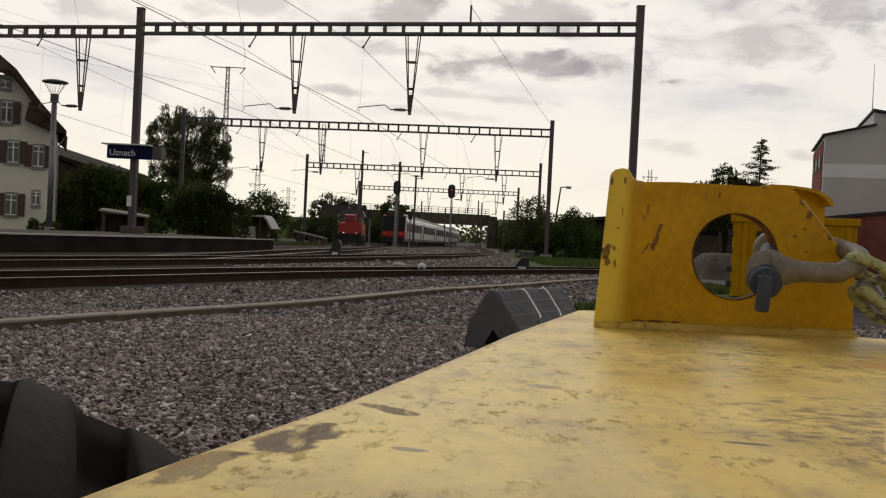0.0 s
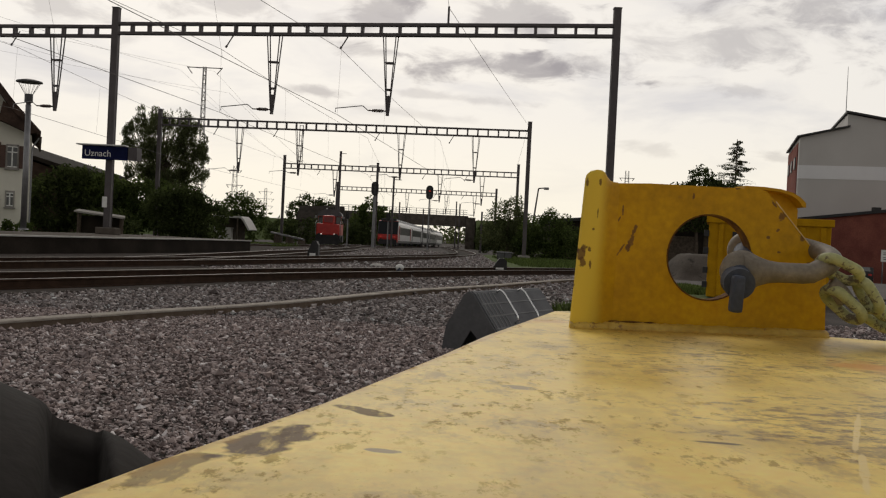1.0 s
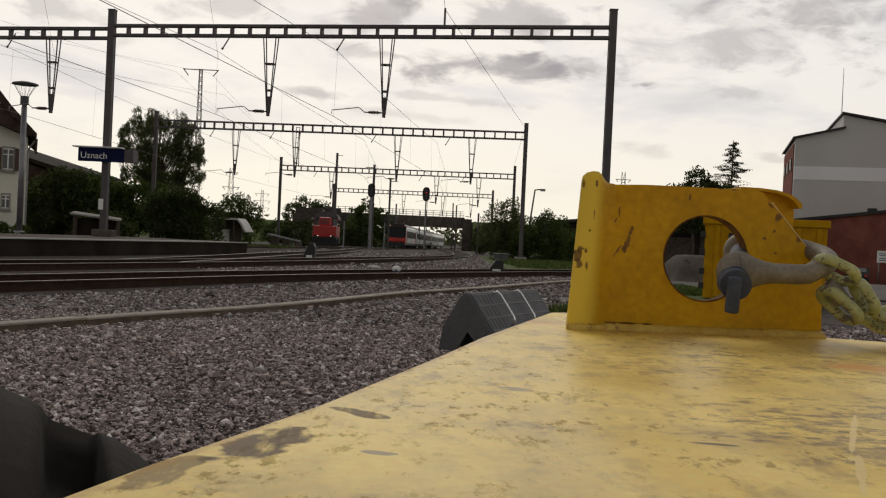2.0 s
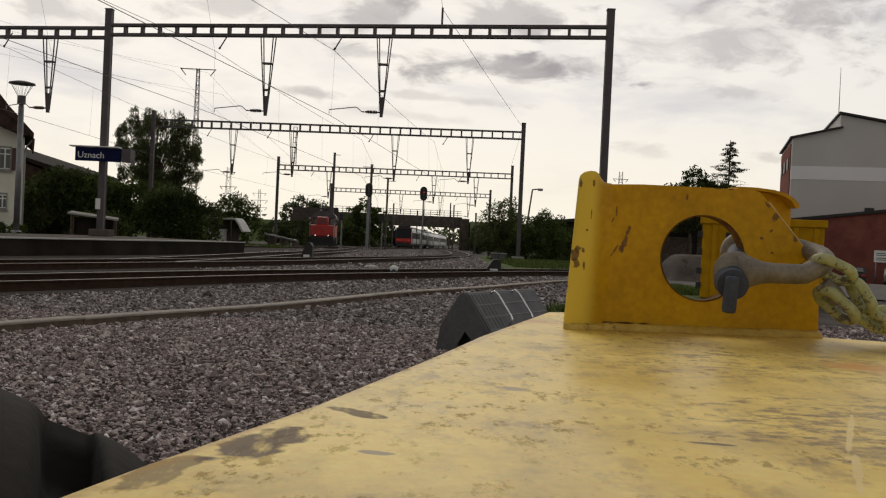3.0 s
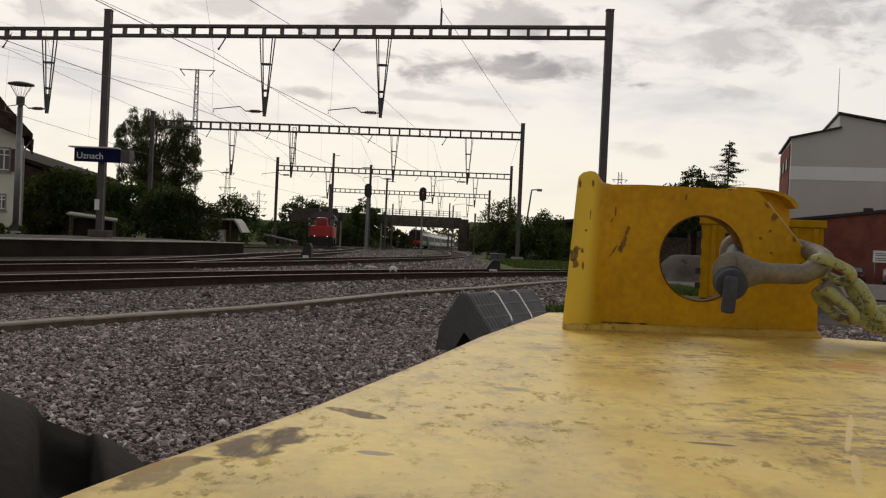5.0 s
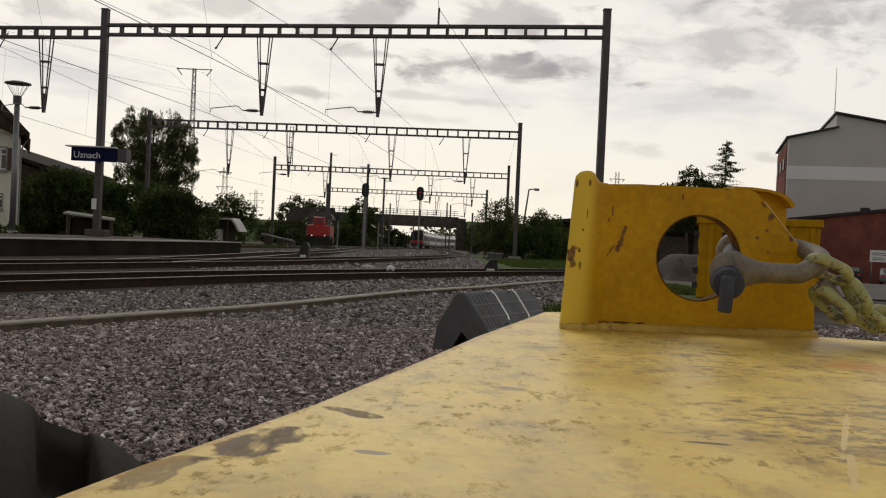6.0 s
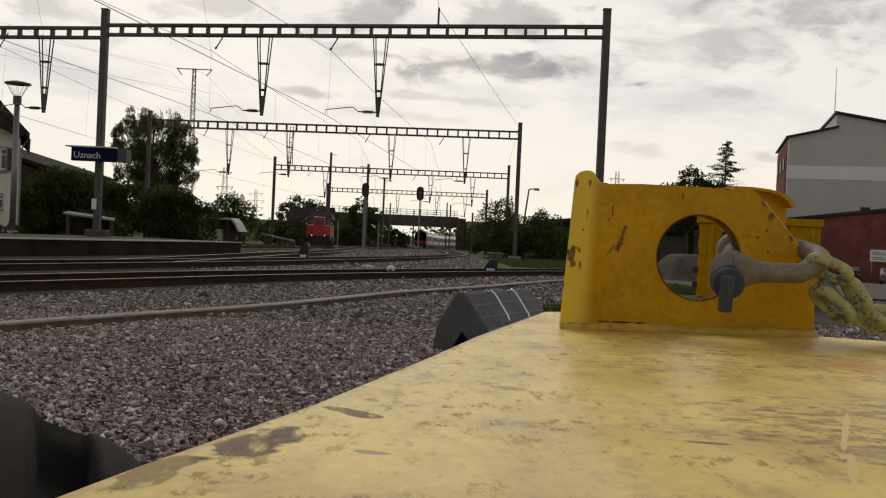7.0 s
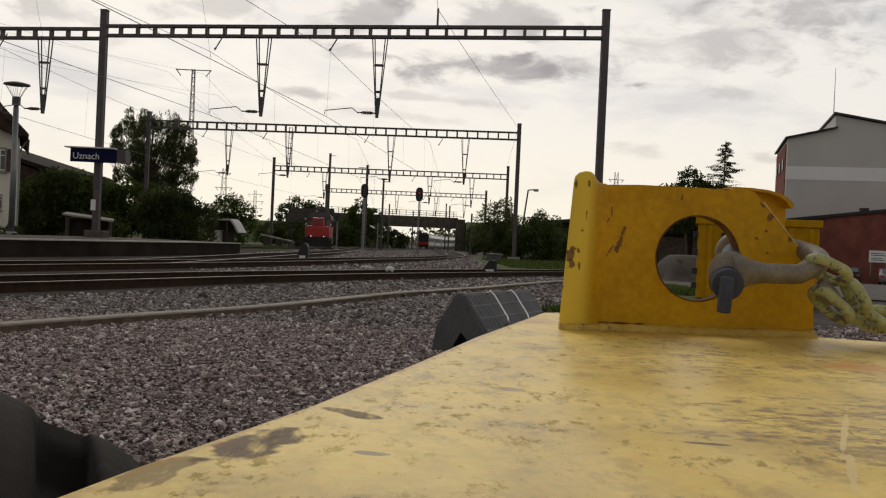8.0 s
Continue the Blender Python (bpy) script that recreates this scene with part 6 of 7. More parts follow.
def make_canopy():
    t = thing("lean_to", Matrix(), "low lean-to with pale sheet roof behind the platform", "shelter")
    bm = bmesh.new()
    v = [bm.verts.new(p) for p in ((-21.55, 54.6, 1.60), (-18.70, 54.8, 1.32), (-19.6, 57.5, 1.44), (-22.4, 57.5, 1.74))]
    f = bm.faces.new(v)
    r = bmesh.ops.extrude_face_region(bm, geom=[f])
    for q in [g for g in r["geom"] if isinstance(g, bmesh.types.BMVert)]:
        q.co.z -= 0.09
    bmesh.ops.recalc_face_normals(bm, faces=bm.faces)
    part("roof", bm, M["concrete"], t, "pale sheet roof")
    part("back_wall", bx(-22.2, -19.8, 57.40, 57.46, gz(57) - 0.05, 1.36), M["blackish"], t, "dark back boards")
    for x, y, z in ((-21.4, 54.9, 1.50), (-18.9, 55.0, 1.22), (-19.8, 57.3, 1.30), (-22.2, 57.3, 1.6)):
        part("post", bx(x - 0.05, x + 0.05, y - 0.05, y + 0.05, gz(56) - 0.05, z), M["bark"], t)


make_canopy()


def make_stack():
    t = thing("rail_stack", Matrix.Translation((-14.5, 85, gz(85))) @ Matrix.Rotation(radians(-8), 4, "Z"), "stack of pale steel beams on trestles beside the siding", "stack")
    for k in range(4):
        part("beam", beam(bmesh.new(), (-1.6 - 0.1 * k, k * 0.4, 1.15 - 0.02 * k), (1.5 - 0.1 * k, k * 0.4 - 0.3, 0.62 - 0.02 * k), 0.16, 0.12), M["galv"], t)
    for x, z in ((-1.1, 1.0), (0.0, 0.8), (1.1, 0.62)):
        part("trestle", bx(x - 0.07, x + 0.07, -0.4, 1.4, 0, z), M["bark"], t)


make_stack()


FARTHER = Matrix.Translation((0, 0, 1)) @ Matrix.Diagonal((1.15, 1.15, 1.15, 1)) @ Matrix.Translation((0, 0, -1))


def make_grey_building():
    t = thing("apartment_building", FARTHER @ Matrix.Translation((28.2, 80, 0)) @ Matrix.Rotation(radians(-15.4), 4, "Z") @ Matrix.Diagonal((0.927, 1, 1, 1)) @ Matrix.Translation((-28.2, -80, 0)), "tall grey clad building with pale band and raised roof", "building")
    g = gz(85, 33) - 0.2
    y0, y1 = 80, 93
    front = [(28.2, g), (28.2, 10.72), (32.1, 11.55), (32.1, 12.7), (44, 10.6), (44, g)]
    part("wall", prism(bmesh.new(), front, y0, y1), M["greywall"], t)
    part("band", bx(28.17, 44.03, y0 - 0.03, y0 + 0.5, 7.35, 8.45), M["palewall"], t, "pale grey cladding band")
    roof = bmesh.new()
    prism(roof, [(27.95, 10.70), (32.3, 11.62), (32.3, 11.75), (27.95, 10.84)], y0 - 0.4, y1 + 0.4)
    prism(roof, [(31.95, 12.78), (44.3, 10.62), (44.3, 10.77), (31.95, 12.93)], y0 - 0.4, y1 + 0.4)
    part("roof", roof, M["black"], t, "thin dark roof edge")
    part("side_cladding", bx(28.12, 28.19, y0 + 1, y1 - 0.5, g, 10.4), M["brick"], t, "red-brown side wall")
    for k in range(3):
        for z in (2.0, 5.0, 8.3):
            yy = y0 + 2 + k * 3.7
            w = part("window", bx(28.04, 28.118, yy, yy + 1.6, z, z + 1.0), M["dkgrey"], t, "side window with dark frame")
            part("pane", bx(28.02, 28.039, yy + 0.12, yy + 1.48, z + 0.1, z + 0.9), M["band"], w)
    part("aerial", rod(bmesh.new(), (32.15, y0 + 2, 12.6), (32.15, y0 + 2, 16.9), 0.045, 0.02, 6), M["galv"], t, "thin grey aerial")


make_grey_building()


def make_brick_building():
    t = thing("brick_building", FARTHER, "low dark red brick building with flat dark roof edge", "building")
    # long wall running towards the camera on its far side
    bm = bmesh.new()
    g = -1.6
    pts = [(28.0, 78.6), (34.0, 72.5), (44, 72.0), (44, 75.0), (28.6, 79.2)]
    zt = [3.9, 4.8, 6.0, 6.0, 3.9]
    A = [bm.verts.new((x, y, g)) for x, y in pts]
    B = [bm.verts.new((x, y, z)) for (x, y), z in zip(pts, zt)]
    bm.faces.new(B)
    for i in range(5):
        bm.faces.new((A[i], A[(i + 1) % 5], B[(i + 1) % 5], B[i]))
    bmesh.ops.recalc_face_normals(bm, faces=bm.faces)
    part("wall", bm, M["brick"], t)
    bm = bmesh.new()
    for i in range(3):
        beam(bm, B_pts(pts, zt, i), B_pts(pts, zt, i + 1), 0.5, 0.22)
    part("roof_edge", bm, M["black"], t, "dark roof edge")
    part("chimney", bx(32.45, 33.0, 75.0, 75.5, 4.3, 5.0), M["black"], t, "short dark chimney")


def B_pts(pts, zt, i):
    return (pts[i][0], pts[i][1], zt[i] + 0.05)


make_brick_building()


def make_far_house():
    t = thing("far_house", Matrix(), "long dark-roofed house beyond the siding", "house")
    x0, x1, y0, y1, g = -32.6, -23.2, 199.0, 209.0, gz(204) - 0.1
    part("wall", bx(x0 + 0.4, x1 - 0.4, y0 + 0.6, y1 - 0.6, g, 3.9), M["conc_dark"], t)
    bm = bmesh.new()
    a = [bm.verts.new((x0, y, z)) for y, z in ((y0, 3.5), (204, 6.5), (y1, 3.5), (y1, 3.25), (y0, 3.25))]
    b = [bm.verts.new((x1, y, z)) for y, z in ((y0, 3.6), (204, 6.8), (y1, 3.6), (y1, 3.35), (y0, 3.35))]
    bm.faces.new(a); bm.faces.new(b[::-1])
    for i in range(5):
        bm.faces.new((a[i], b[i], b[(i + 1) % 5], a[(i + 1) % 5]))
    bmesh.ops.recalc_face_normals(bm, faces=bm.faces)
    rf = part("roof", bm, M["blackish"], t, "dark weathered roof")
    part("chimney", bx(-26.0, -25.2, 203.6, 204.4, 6.3, 7.0), M["conc_dark"], rf)
    for k in range(4):
        x = x0 + 1.6 + k * 2.1
        part("window", bx(x, x + 0.9, y0 + 0.55, y0 + 0.597, 1.4, 2.6), M["glass"], t)


make_far_house()


def make_dark_shed():
    t = thing("long_shed", Matrix(), "long low dark shed with a flat roof", "shed")
    g = gz(85, 10) - 0.3
    part("wall", prism(bmesh.new(), [(8.7, g - 0.6), (26, g - 0.6), (26, 4.68), (8.7, 2.88)], 85, 95), M["blackish"], t)
    part("roof", prism(bmesh.new(), [(8.3, 2.86), (26.4, 4.75), (26.4, 5.0), (8.3, 3.12)], 84.4, 95.6), M["black"], t)
    for k in range(5):
        part("door", bx(10 + k * 3, 12.2 + k * 3, 84.93, 84.998, g, 2.2), M["bark"], t, "dark wooden shed door")


make_dark_shed()


def make_board():
    t = thing("notice_board", Matrix(), "white notice board in front of the brick wall", "notice board")
    part("board", bx(36.1, 37.8, 81.6, 81.68, 0.80, 1.80, bevel=0.01), M["white"], t)
    for x in (36.3, 37.6):
        part("leg", bx(x - 0.04, x + 0.04, 81.69, 81.77, gz(81.7, x) - 0.1, 1.80), M["galv"], t)
    for k, (z, w) in enumerate(((1.55, 1.1), (1.4, 1.2), (1.15, 0.9), (1.0, 1.1))):
        part("text_bar", bx(36.25, 36.25 + w, 81.592, 81.598, z - 0.03, z + 0.03), M["dkgrey"], t)


make_board()


# ---------------------------------------------------------------- yellow skip
def make_skip():
    t = thing("yellow_skip", Matrix.Translation((5.36, 20, 0)) @ Matrix.Rotation(radians(-15), 4, "Z") @ Matrix.Translation((-5.33, -20, 0)), "yellow steel skip container with ribbed side and lid", "skip")
    x0, x1, y0, y1, z1 = 5.25, 7.62, 20.0, 21.6, 1.72
    part("body", bx(x0, x1, y0, y1, 0.06, z1, bevel=0.02), M["yellow"], t)
    part("rim", bx(x0 - 0.05, x1 + 0.05, y0 - 0.06, y1 + 0.05, z1 - 0.13, z1 + 0.02, bevel=0.015), M["yellow"], t)
    for k in range(6):
        x = x0 + 0.25 + k * (x1 - x0 - 0.4) / 5
        part("rib", bx(x - 0.05, x + 0.05, y0 - 0.05, y0 + 0.01, 0.1, z1 - 0.15, bevel=0.01), M["yellow"], t)
    for z in (0.25, 0.55, 0.95, 1.3):
        part("hinge", bx(x0 - 0.09, x0 + 0.01, y0 - 0.04, y0 + 0.12, z, z + 0.13, bevel=0.01), M["black"], t, "dark hinge")
    for dx in (0.3, 2.1):
        part("runner", bx(x0 + dx, x0 + dx + 0.15, y0 + 0.1, y1 - 0.1, 0.0, 0.064), M["black"], t)
    part("logo_bar", bx(5.72, 6.24, y0 - 0.062, y0 - 0.054, 1.30, 1.42), M["black"], t, "dark bar of lettering")


make_skip()


def make_heap():
    """A long low heap of grey gravel with a flattened top."""
    rng = random.Random(61)
    bm = bmesh.new()
    bmesh.ops.create_grid(bm, x_segments=40, y_segments=30, size=1.0)
    for v in bm.verts:
        r = max(abs(v.co.x), abs(v.co.y)) * 0.45 + v.co.xy.length * 0.55
        h = 1 - ease(r, 0.45, 1.0)
        v.co = Vector((9.0 + v.co.x * 2.15, 33.5 + v.co.y * 2.2, -0.06 + 0.93 * h + rng.uniform(-0.018, 0.018) * h))
    t = thing("gravel_mound", Matrix(), "low mound of grey gravel behind the yellow skip", "mound")
    part("mound", bm, M["conc_dark"], t, "", True)


make_heap()


# ---------------------------------------------------------------- vehicles
def make_car(m, paint, label, name="parked_car"):
    t = thing(name, m, label, "car", "parked cars")
    bm = prism(bmesh.new(), [(-2.1, 0.32), (2.1, 0.32), (2.15, 0.62), (2.05, 0.82), (1.1, 0.95), (0.45, 1.38), (-1.1, 1.42), (-1.85, 1.02), (-2.12, 0.95), (-2.15, 0.5)], -0.85, 0.85)
    bmesh.ops.bevel(bm, geom=list(bm.edges), offset=0.06, segments=3, affect="EDGES")
    part("body", bm, paint, t, "", True)
    for s in (-1, 1):
        part("side_window", prism(bmesh.new(), [(-1.55, 1.02), (0.85, 1.0), (0.38, 1.30), (-1.05, 1.34)], s * 0.853, s * 0.862), M["glass"], t)
    w = bmesh.new()
    q = [w.verts.new(p) for p in ((-1.86, -0.65, 1.06), (-1.86, 0.65, 1.06), (-1.22, 0.58, 1.385), (-1.22, -0.58, 1.385))]
    w.faces.new(q)
    rear = part("rear_window", w, M["glass"], t)
    rear.matrix_basis = Matrix.Translation((-0.03, 0, 0.02))
    for s in (-1, 1):
        part("tail_lamp", bx(-2.19, -2.1, s * 0.62 - 0.14, s * 0.62 + 0.14, 0.72, 0.88, bevel=0.02), M["red"], t, "red tail lamp")
        for x in (-1.3, 1.3):
            wh = part("wheel", rod(bmesh.new(), (x, s * 0.66, 0.31), (x, s * 0.86, 0.31), 0.31, seg=20), M["rubber"], t, "black tyre")
            part("rim", rod(bmesh.new(), (x, s * 0.861, 0.31), (x, s * 0.87, 0.31), 0.2, seg=16), M["galv"], wh)
    part("number_plate", bx(-2.2, -2.15, -0.26, 0.26, 0.52, 0.63), M["white"], t)


make_car(pose(34.3, 81.0, gz(81, 34), 0, 0, 67), M["black"], "black parked hatchback in the yard")
make_car(pose(37.2, 80.0, gz(80, 37), 0, 0, 66), M["galv"], "silver parked car in the yard")


# ---------------------------------------------------------------- red locomotive
def make_loco():
    y = 98.0
    t = thing("red_locomotive", Matrix.Translation((-12.72, y, gz(y) + 0.15)) @ Matrix.Rotation(radians(4), 4, "Z"), "red shunting locomotive with rounded dark grey roof, lamps lit", "locomotive")
    part("frame", bx(-1.22, 1.22, 0.2, 9.0, 0.72, 1.02, bevel=0.03), M["black"], t, "black underframe")
    part("front_hood", bx(-1.18, 1.18, 0.15, 2.6, 1.02, 2.18, bevel=0.10), M["red"], t)
    part("centre_hood", bx(-0.58, 0.58, 0.30, 2.8, 2.16, 3.02, bevel=0.12), M["red"], t)
    part("cab", bx(-1.20, 1.20, 2.6, 6.2, 1.02, 3.05, bevel=0.05), M["red"], t)
    roof = [(-1.27, 2.98)] + [(1.27 * math.sin(a), 3.0 + 0.70 * math.cos(a)) for a in [radians(d) for d in range(-85, 86, 10)]] + [(1.27, 2.98)]
    rf = part("roof", prism(bmesh.new(), roof, 2.2, 6.4), M["dkgrey"], t, "rounded dark grey roof")
    part("exhaust", rod(bmesh.new(), (0.25, 3.4, 3.65), (0.25, 3.4, 3.92), 0.10, seg=10), M["black"], rf)
    part("horn", rod(bmesh.new(), (-0.35, 2.35, 3.72), (-0.35, 2.75, 3.72), 0.05, 0.09, 8), M["galv"], rf)
    part("hood_grille", bx(-0.42, 0.42, 0.285, 0.297, 2.32, 2.86), M["dkgrey"], t, "dark ventilation grille")
    for k in range(5):
        part("grille_bar", bx(-0.40, 0.40, 0.272, 0.284, 2.38 + k * 0.10, 2.42 + k * 0.10), M["red"], t)
    for s in (-1, 1):
        wd = part("cab_window", bx(s * 0.90 - 0.27, s * 0.90 + 0.27, 2.56, 2.598, 2.26, 2.94, bevel=0.02), M["glass"], t)
        part("frame", bx(s * 0.90 - 0.30, s * 0.90 + 0.30, 2.575, 2.597, 2.20, 2.26), M["dkgrey"], wd)
        for yy in (3.0, 4.6):
            part("side_window", bx(s * 1.205 - 0.012, s * 1.205 + 0.012, yy, yy + 1.2, 2.15, 2.88), M["glass"], t)
        bf = part("buffer", rod(bmesh.new(), (s * 0.87, -0.35, 0.95), (s * 0.87, 0.2, 0.95), 0.09, seg=10), M["black"], t, "black buffer")
        part("buffer_head", rod(bmesh.new(), (s * 0.87, -0.42, 0.95), (s * 0.87, -0.35, 0.95), 0.23, seg=16), M["black"], bf)
        part("headlamp", rod(bmesh.new(), (s * 0.66, 0.08, 1.12), (s * 0.66, 0.16, 1.12), 0.055, seg=12), M["lamp_white"], t, "lit white headlamp")
        part("handrail", sweep(bmesh.new(), [(s * 1.24, 0.2, 1.0), (s * 1.26, 0.15, 2.2), (s * 1.24, 1.2, 2.45), (s * 1.24, 2.5, 2.45)], 0.025, 6), M["galv"], t)
        part("mirror", bx(s * 1.42 - 0.12, s * 1.42 + 0.12, 2.50, 2.56, 2.75, 2.98, bevel=0.02), M["galv"], t, "grey mirror on a stalk")
        for yy in (1.6, 3.8, 6.4):
            part("wheel", rod(bmesh.new(), (s * 0.68, yy, 0.52), (s * 0.82, yy, 0.52), 0.52, seg=24), M["black"], t)
        part("step", bx(s * 1.18 - 0.1, s * 1.18 + 0.1, 0.3, 0.9, 0.22, 0.72), M["black"], t)
        part("side_tank", bx(s * 1.20 - 0.15, s * 1.20 + 0.15, 2.8, 6.0, 0.30, 0.95, bevel=0.04), M["black"], t, "black tank along the frame")
    part("rear_hood", bx(-1.16, 1.16, 6.2, 8.9, 1.02, 2.3, bevel=0.08), M["red"], t)
    part("plough", prism(bmesh.new(), [(-1.1, 0.12), (1.1, 0.12), (1.2, 0.72), (-1.2, 0.72)], 0.1, 0.25), M["black"], t, "black rail guard")


make_loco()


# ---------------------------------------------------------------- passenger train
def make_car_body(end, label):
    """A railway carriage 24.6 m long about its middle, its length along y; end: with a red cab face at -y."""
    t = thing("train_carriage", Matrix(), label, "train carriage", "carriages of the train")
    L = 12.3
    sec = [(-1.38, 0.85), (-1.42, 1.2), (-1.42, 2.9), (-1.34, 3.3), (-1.05, 3.62), (-0.5, 3.78), (0.5, 3.78), (1.05, 3.62), (1.34, 3.3), (1.42, 2.9), (1.42, 1.2), (1.38, 0.85)]
    y0 = -L + (1.1 if end else 0)
    part("body", prism(bmesh.new(), sec, y0, L), M["trainwhite"], t)
    part("roof", prism(bmesh.new(), [(1.08 * a, b) for a, b in ((-1.02, 3.60), (-0.5, 3.82), (0.5, 3.82), (1.02, 3.60))], y0 + 0.2, L - 0.1), M["galv"], t, "grey roof")
    part("underframe", bx(-1.25, 1.25, y0 + 0.4, L - 0.4, 0.45, 0.86), M["black"], t, "dark underframe")
    for s in (-1, 1):
        part("skirt", bx(s * 1.36 - 0.03, s * 1.36 + 0.03, y0 + 0.5, L - 0.5, 0.55, 0.86), M["dkgrey"], t)
        part("window_band", bx(s * 1.425 - 0.012, s * 1.425 + 0.012, y0 + 2.6, L - 2.4, 1.75, 2.85), M["band"], t, "dark window band")
        for k in range(10):
            y = y0 + 3.6 + k * 2.0
            part("window_post", bx(s * 1.43 - 0.012, s * 1.43 + 0.012, y - 0.06, y + 0.06, 1.75, 2.85), M["dkgrey"], t)
        for y in (y0 + 1.7, L - 1.6):
            d = part("door", bx(s * 1.42 - 0.02, s * 1.42 + 0.02, y - 0.6, y + 0.6, 0.95, 3.0), M["red"] if end else M["dkgrey"], t)
            part("pane", bx(s * 1.445 - 0.006, s * 1.445 + 0.006, y - 0.3, y + 0.3, 1.9, 2.7), M["glass"], d)
    for k in range(5):
        y = y0 + 2.5 + k * 4.2
        part("roof_unit", bx(-0.75, 0.75, y, y + 2.4, 3.80, 4.02, bevel=0.04), M["trainwhite"], t, "pale roof unit")
    for y in (-8.5, 8.5):
        bg = part("bogie", bx(-1.1, 1.1, y - 1.6, y + 1.6, 0.35, 0.7), M["black"], t, "black bogie")
        for dy in (-1.2, 1.2):
            for s in (-1, 1):
                part("wheel", rod(bmesh.new(), (s * 0.68, y + dy, 0.43), (s * 0.82, y + dy, 0.43), 0.43, seg=16), M["black"], bg)
    if end:
        side = [(y0 + 0.002, 0.6), (-L, 0.7), (-L - 0.08, 1.2), (-L - 0.06, 1.66), (-L + 0.9, 3.62), (y0 + 0.002, 3.72)]
        bm = bmesh.new()
        A = [bm.verts.new((-1.40, y, z)) for y, z in side]
        B = [bm.verts.new((1.40, y, z)) for y, z in side]
        bm.faces.new(A); bm.faces.new(B[::-1])
        for i in range(len(side)):
            j = (i + 1) % len(side)
            bm.faces.new((A[i], B[i], B[j], A[j]))
        bmesh.ops.recalc_face_normals(bm, faces=bm.faces)
        part("cab_front", bm, M["red"], t, "red cab front")
        w = bmesh.new()
        q = [(-1.395, -L - 0.045, 1.72), (1.395, -L - 0.045, 1.72), (1.39, -L + 0.865, 3.60), (-1.39, -L + 0.865, 3.60)]
        w.faces.new([w.verts.new((x, y - 0.02, z)) for x, y, z in q])
        r = bmesh.ops.extrude_face_region(w, geom=list(w.faces))
        for g in r["geom"]:
            if isinstance(g, bmesh.types.BMVert):
                g.co.y += 0.015
        bmesh.ops.recalc_face_normals(w, faces=w.faces)
        part("windscreen", w, M["band"], t, "large dark windscreen")
        part("destination_box", bx(-1.1, 1.1, -L + 0.9, -L + 1.7, 3.6, 4.02, bevel=0.04), M["black"], t, "dark box above the windscreen")
        for s in (-1, 1):
            part("tail_lamp", bx(s * 1.0 - 0.14, s * 1.0 + 0.14, -L - 0.10, -L - 0.02, 1.30, 1.46, bevel=0.02), M["lamp_red"], t, "lit red tail lamp")
            part("buffer", rod(bmesh.new(), (s * 0.87, -L - 0.55, 1.02), (s * 0.87, -L, 1.02), 0.12, seg=10), M["black"], t)
        part("coupling_skirt", bx(-1.3, 1.3, -L - 0.12, -L + 0.5, 0.30, 0.98, bevel=0.03), M["black"], t, "black front apron")
        for s in (-1, 1):
            part("corner_post", beam(bmesh.new(), (s * 1.408, -L - 0.02, 1.75), (s * 1.405, -L + 0.9, 3.62), 0.06, 0.12), M["dkgrey"], t)
    return t


TRAIN = [make_car_body(True, "rear driving carriage, white with red cab front and dark windscreen")]
mid = make_car_body(False, "white passenger carriage with a dark window band")
TRAIN += [mid] + [copy_thing(mid, Matrix()) for _ in range(3)]


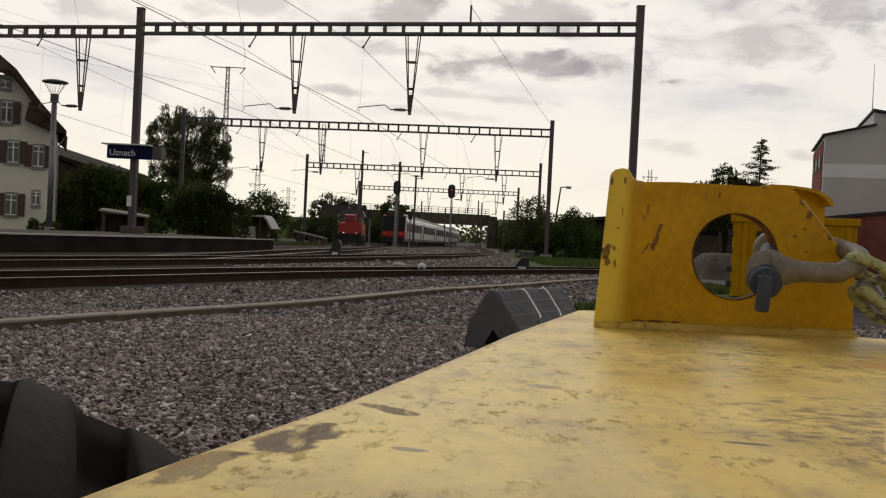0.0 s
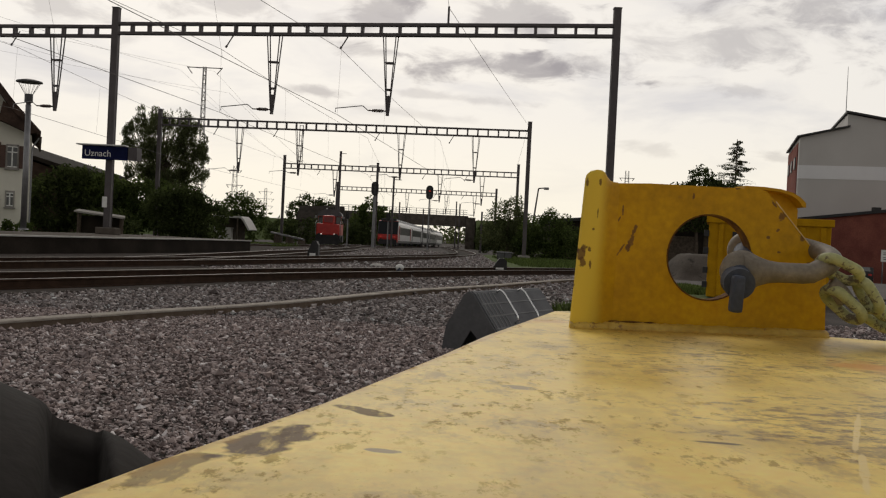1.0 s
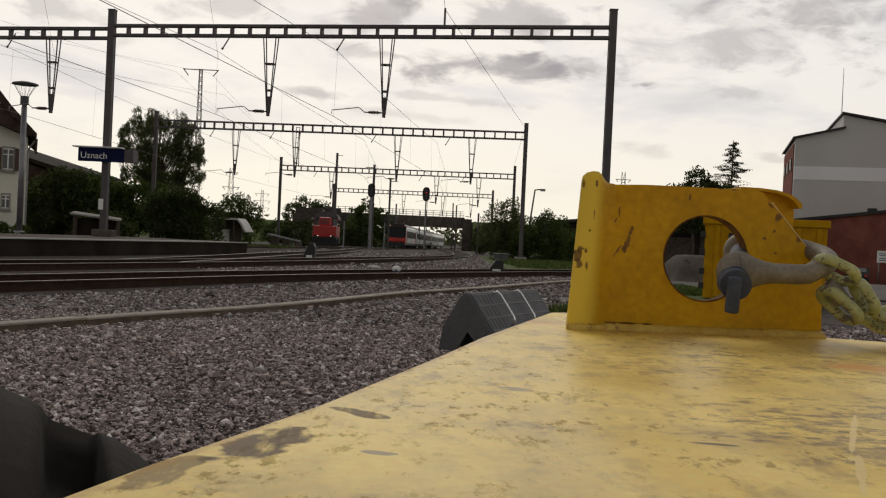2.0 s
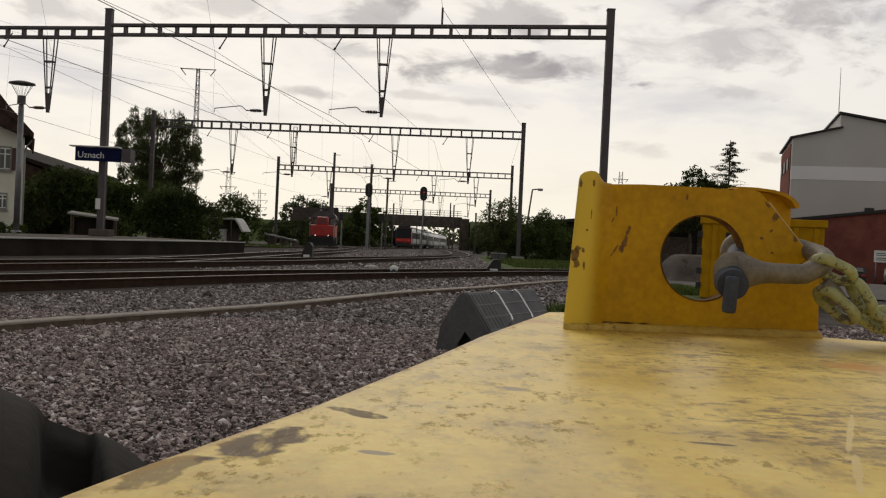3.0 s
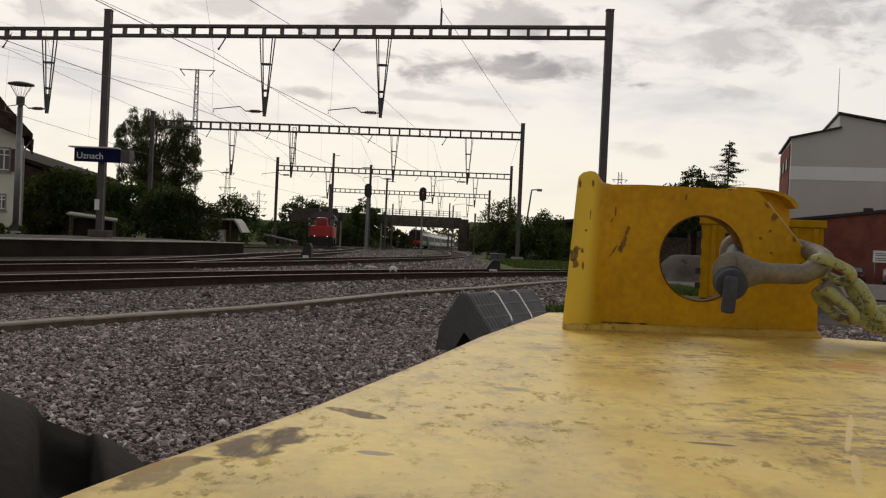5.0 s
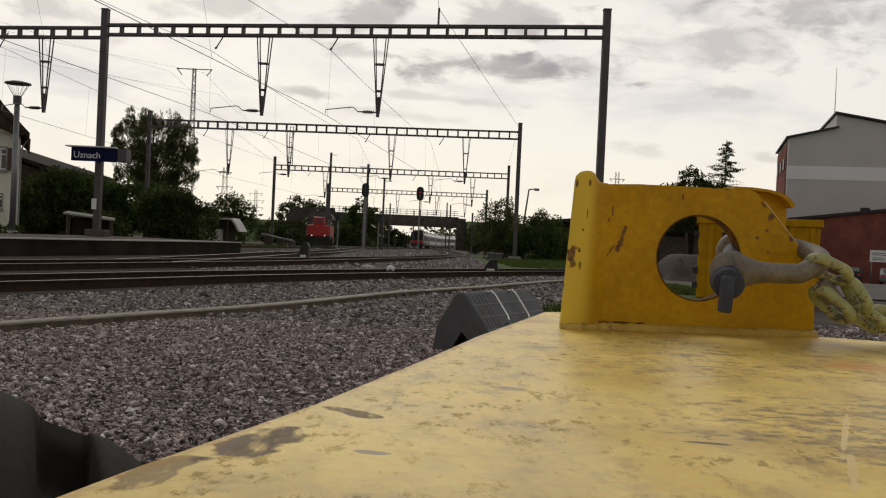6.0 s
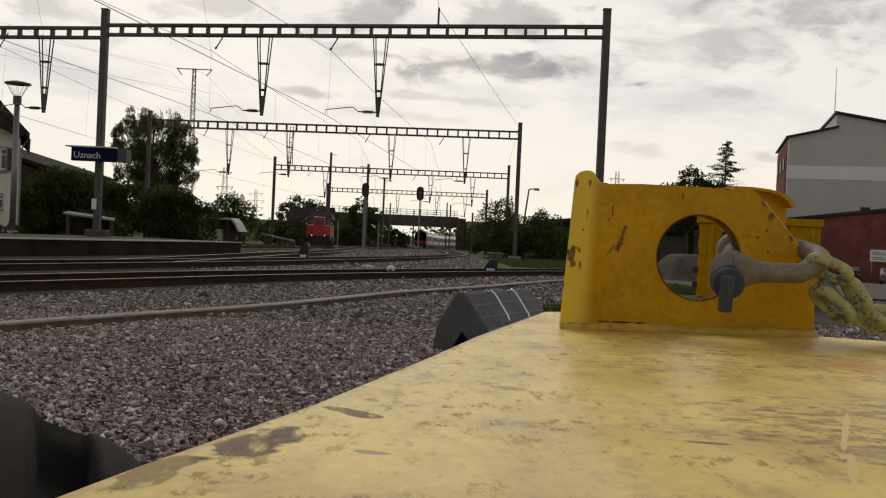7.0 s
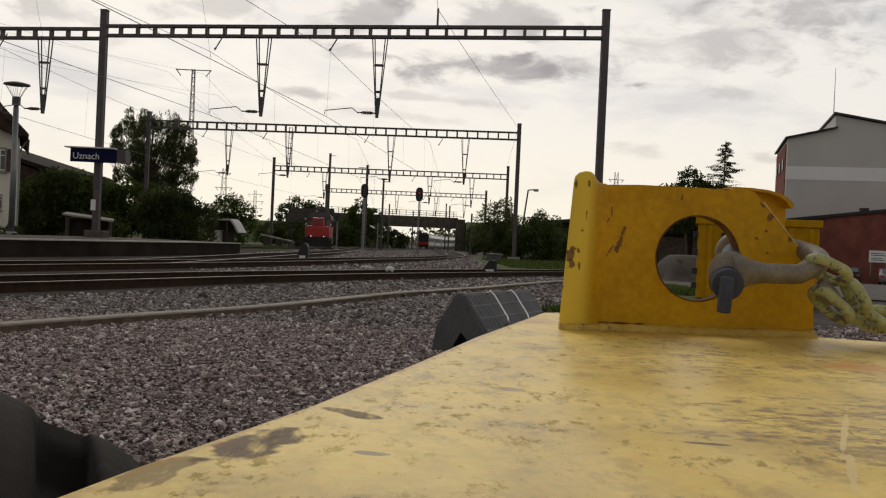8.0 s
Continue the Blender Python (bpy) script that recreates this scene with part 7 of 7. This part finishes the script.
# ---------------------------------------------------------------- ballast stones
def make_stones(name, x0, x1, y0, y1, n, size, seed, coarse, label):
    rng = np.random.default_rng(seed)
    if coarse:
        base = np.array([(1, 0, 0), (-1, 0, 0), (0, 1, 0), (0, -1, 0), (0, 0, 1), (0, 0, -1)], float)
        tri = np.array([(0, 2, 4), (2, 1, 4), (1, 3, 4), (3, 0, 4), (2, 0, 5), (1, 2, 5), (3, 1, 5), (0, 3, 5)])
    else:
        bm = bmesh.new()
        bmesh.ops.create_icosphere(bm, subdivisions=1, radius=1)
        bm.verts.ensure_lookup_table()
        base = np.array([v.co[:] for v in bm.verts])
        tri = np.array([[v.index for v in f.verts] for f in bm.faces])
        bm.free()
    x, y = rng.uniform(x0, x1, n), rng.uniform(y0, y1, n)
    kerb = np.array([(p.x, p.y) for p in catmull(KERB, 0.5)])
    near = np.full(n, 9.0)
    for a in kerb:
        near = np.minimum(near, np.hypot(x - a[0], y - a[1]))
    side = np.interp(y, kerb[:, 1], kerb[:, 0])
    mid_a = np.array([(p.x, p.y) for p in catmull(TRACK_A, 1.0)])
    mid_b = np.array([(p.x, p.y) for p in catmull(TRACK_B, 1.0)])
    open_ground = ((y > 23.5) | (x > np.interp(y, mid_a[:, 1], mid_a[:, 0]) + 1.45)) & ((y > 46) | (x > np.interp(y, mid_b[:, 1], mid_b[:, 0]) + 1.3))
    keep = open_ground & (near > 0.17) & (np.abs(x - side) > 0.13) & (np.hypot(x - 0.65, y - 9.6) > 0.5)
    for line in (TRACK_A, TRACK_B, TRACK_C):
        c = np.array([(p.x, p.y) for p in catmull(line, 1.0)])
        t = np.gradient(c, axis=0)
        t /= np.linalg.norm(t, axis=1)[:, None]
        d = np.full(len(x), 9.0)
        for (a, b), (u, w) in zip(c, t):
            near_along = np.abs((x - a) * u + (y - b) * w) < 0.6
            d = np.where(near_along, np.minimum(d, np.abs((x - a) * w - (y - b) * u)), d)
        keep &= d > 1.25
    x, y = x[keep], y[keep]
    n = len(x)
    s = rng.lognormal(0, 0.28, n) * size
    k = len(base)
    v = base[None] * rng.uniform(0.55, 1.4, (n, k, 1)) * rng.uniform(0.4, 1.3, (n, 1, 3)) * s[:, None, None]
    q = rng.normal(size=(n, 4))
    q /= np.linalg.norm(q, axis=1)[:, None]
    w, a, b, c = q.T
    R = np.stack([np.stack([1 - 2 * (b * b + c * c), 2 * (a * b - c * w), 2 * (a * c + b * w)], 1),
                  np.stack([2 * (a * b + c * w), 1 - 2 * (a * a + c * c), 2 * (b * c - a * w)], 1),
                  np.stack([2 * (a * c - b * w), 2 * (b * c + a * w), 1 - 2 * (a * a + b * b)], 1)], 1)
    v = np.einsum("nij,nkj->nki", R, v)
    v[:, :, 2] *= 0.72
    z = rng.uniform(-0.35, 0.75, n) * s - 0.015 + 0.005 * np.sin(x * 2.1) * np.sin(y * 1.3)
    v += np.stack([x, y, z], 1)[:, None]
    f = (tri[None] + (np.arange(n) * k)[:, None, None]).reshape(-1, 3)
    me = bpy.data.meshes.new(name)
    me.from_pydata(v.reshape(-1, 3).tolist(), [], f.tolist())
    me.materials.append(M["ballast_stone" if name == "ballast_stones" else "stone"])
    tagged(new(name, me), label, "gravel", kind="stuff")


make_stones("gravel_stones", -3.2, 1.6, 1.6, 6.0, 40000, 0.0145, 51, True, "fine grey-brown crushed gravel stones")
make_stones("gravel_stones", -5.8, 2.2, 6.0, 11.0, 50000, 0.0172, 52, True, "fine grey-brown crushed gravel stones")
make_stones("ballast_stones", -9.0, 3.6, 11.0, 17.0, 27000, 0.025, 53, True, "grey ballast stones beside the tracks")
make_stones("ballast_stones", -15.0, 4.2, 17.0, 30.0, 30000, 0.036, 54, True, "grey ballast stones between the tracks")
make_stones("ballast_stones", -9.0, 2.0, 30.0, 70.0, 26000, 0.038, 57, True, "grey ballast stones between the far tracks")
make_stones("yard_gravel", 1.6, 9.0, 1.6, 14.0, 22000, 0.028, 55, True, "grey gravel beside the machine")
make_stones("yard_gravel", -7.0, 7.0, -5.0, 1.6, 24000, 0.028, 56, True, "grey gravel around the machine")


# ---------------------------------------------------------------- motion
def motions():
    tail = [(0, 118), (0.85, 135.5), (1.7, 152), (2.35, 164.2), (3.0, 176), (3.85, 190.4), (4.7, 204), (5.25, 212.3), (5.8, 220), (6.5, 229.4), (7.2, 238.4), (8.0, 248)]
    ys = [p.y for p in PATH_C]
    xs = [p.x for p in PATH_C]
    lens = [0.0]
    for a, b in zip(PATH_C, PATH_C[1:]):
        lens.append(lens[-1] + (b - a).length)

    def spot(s):
        x, y = float(np.interp(s, lens, xs)), float(np.interp(s, lens, ys))
        return Vector((x, y, gz(y) + 0.15))

    for k, car in enumerate(TRAIN):
        rows = []
        for t, y in tail:
            s = float(np.interp(y, ys, lens)) + 12.3 + k * 25.0
            a, b = spot(s - 8.5), spot(s + 8.5)
            d = b - a
            m = Matrix.Translation((a + b) / 2) @ Matrix.Rotation(math.atan2(d.y, d.x) - math.pi / 2, 4, "Z") @ Matrix.Rotation(math.atan2(d.z, d.length), 4, "X")
            rows.append((t, m))
        walk(car, rows)


motions()
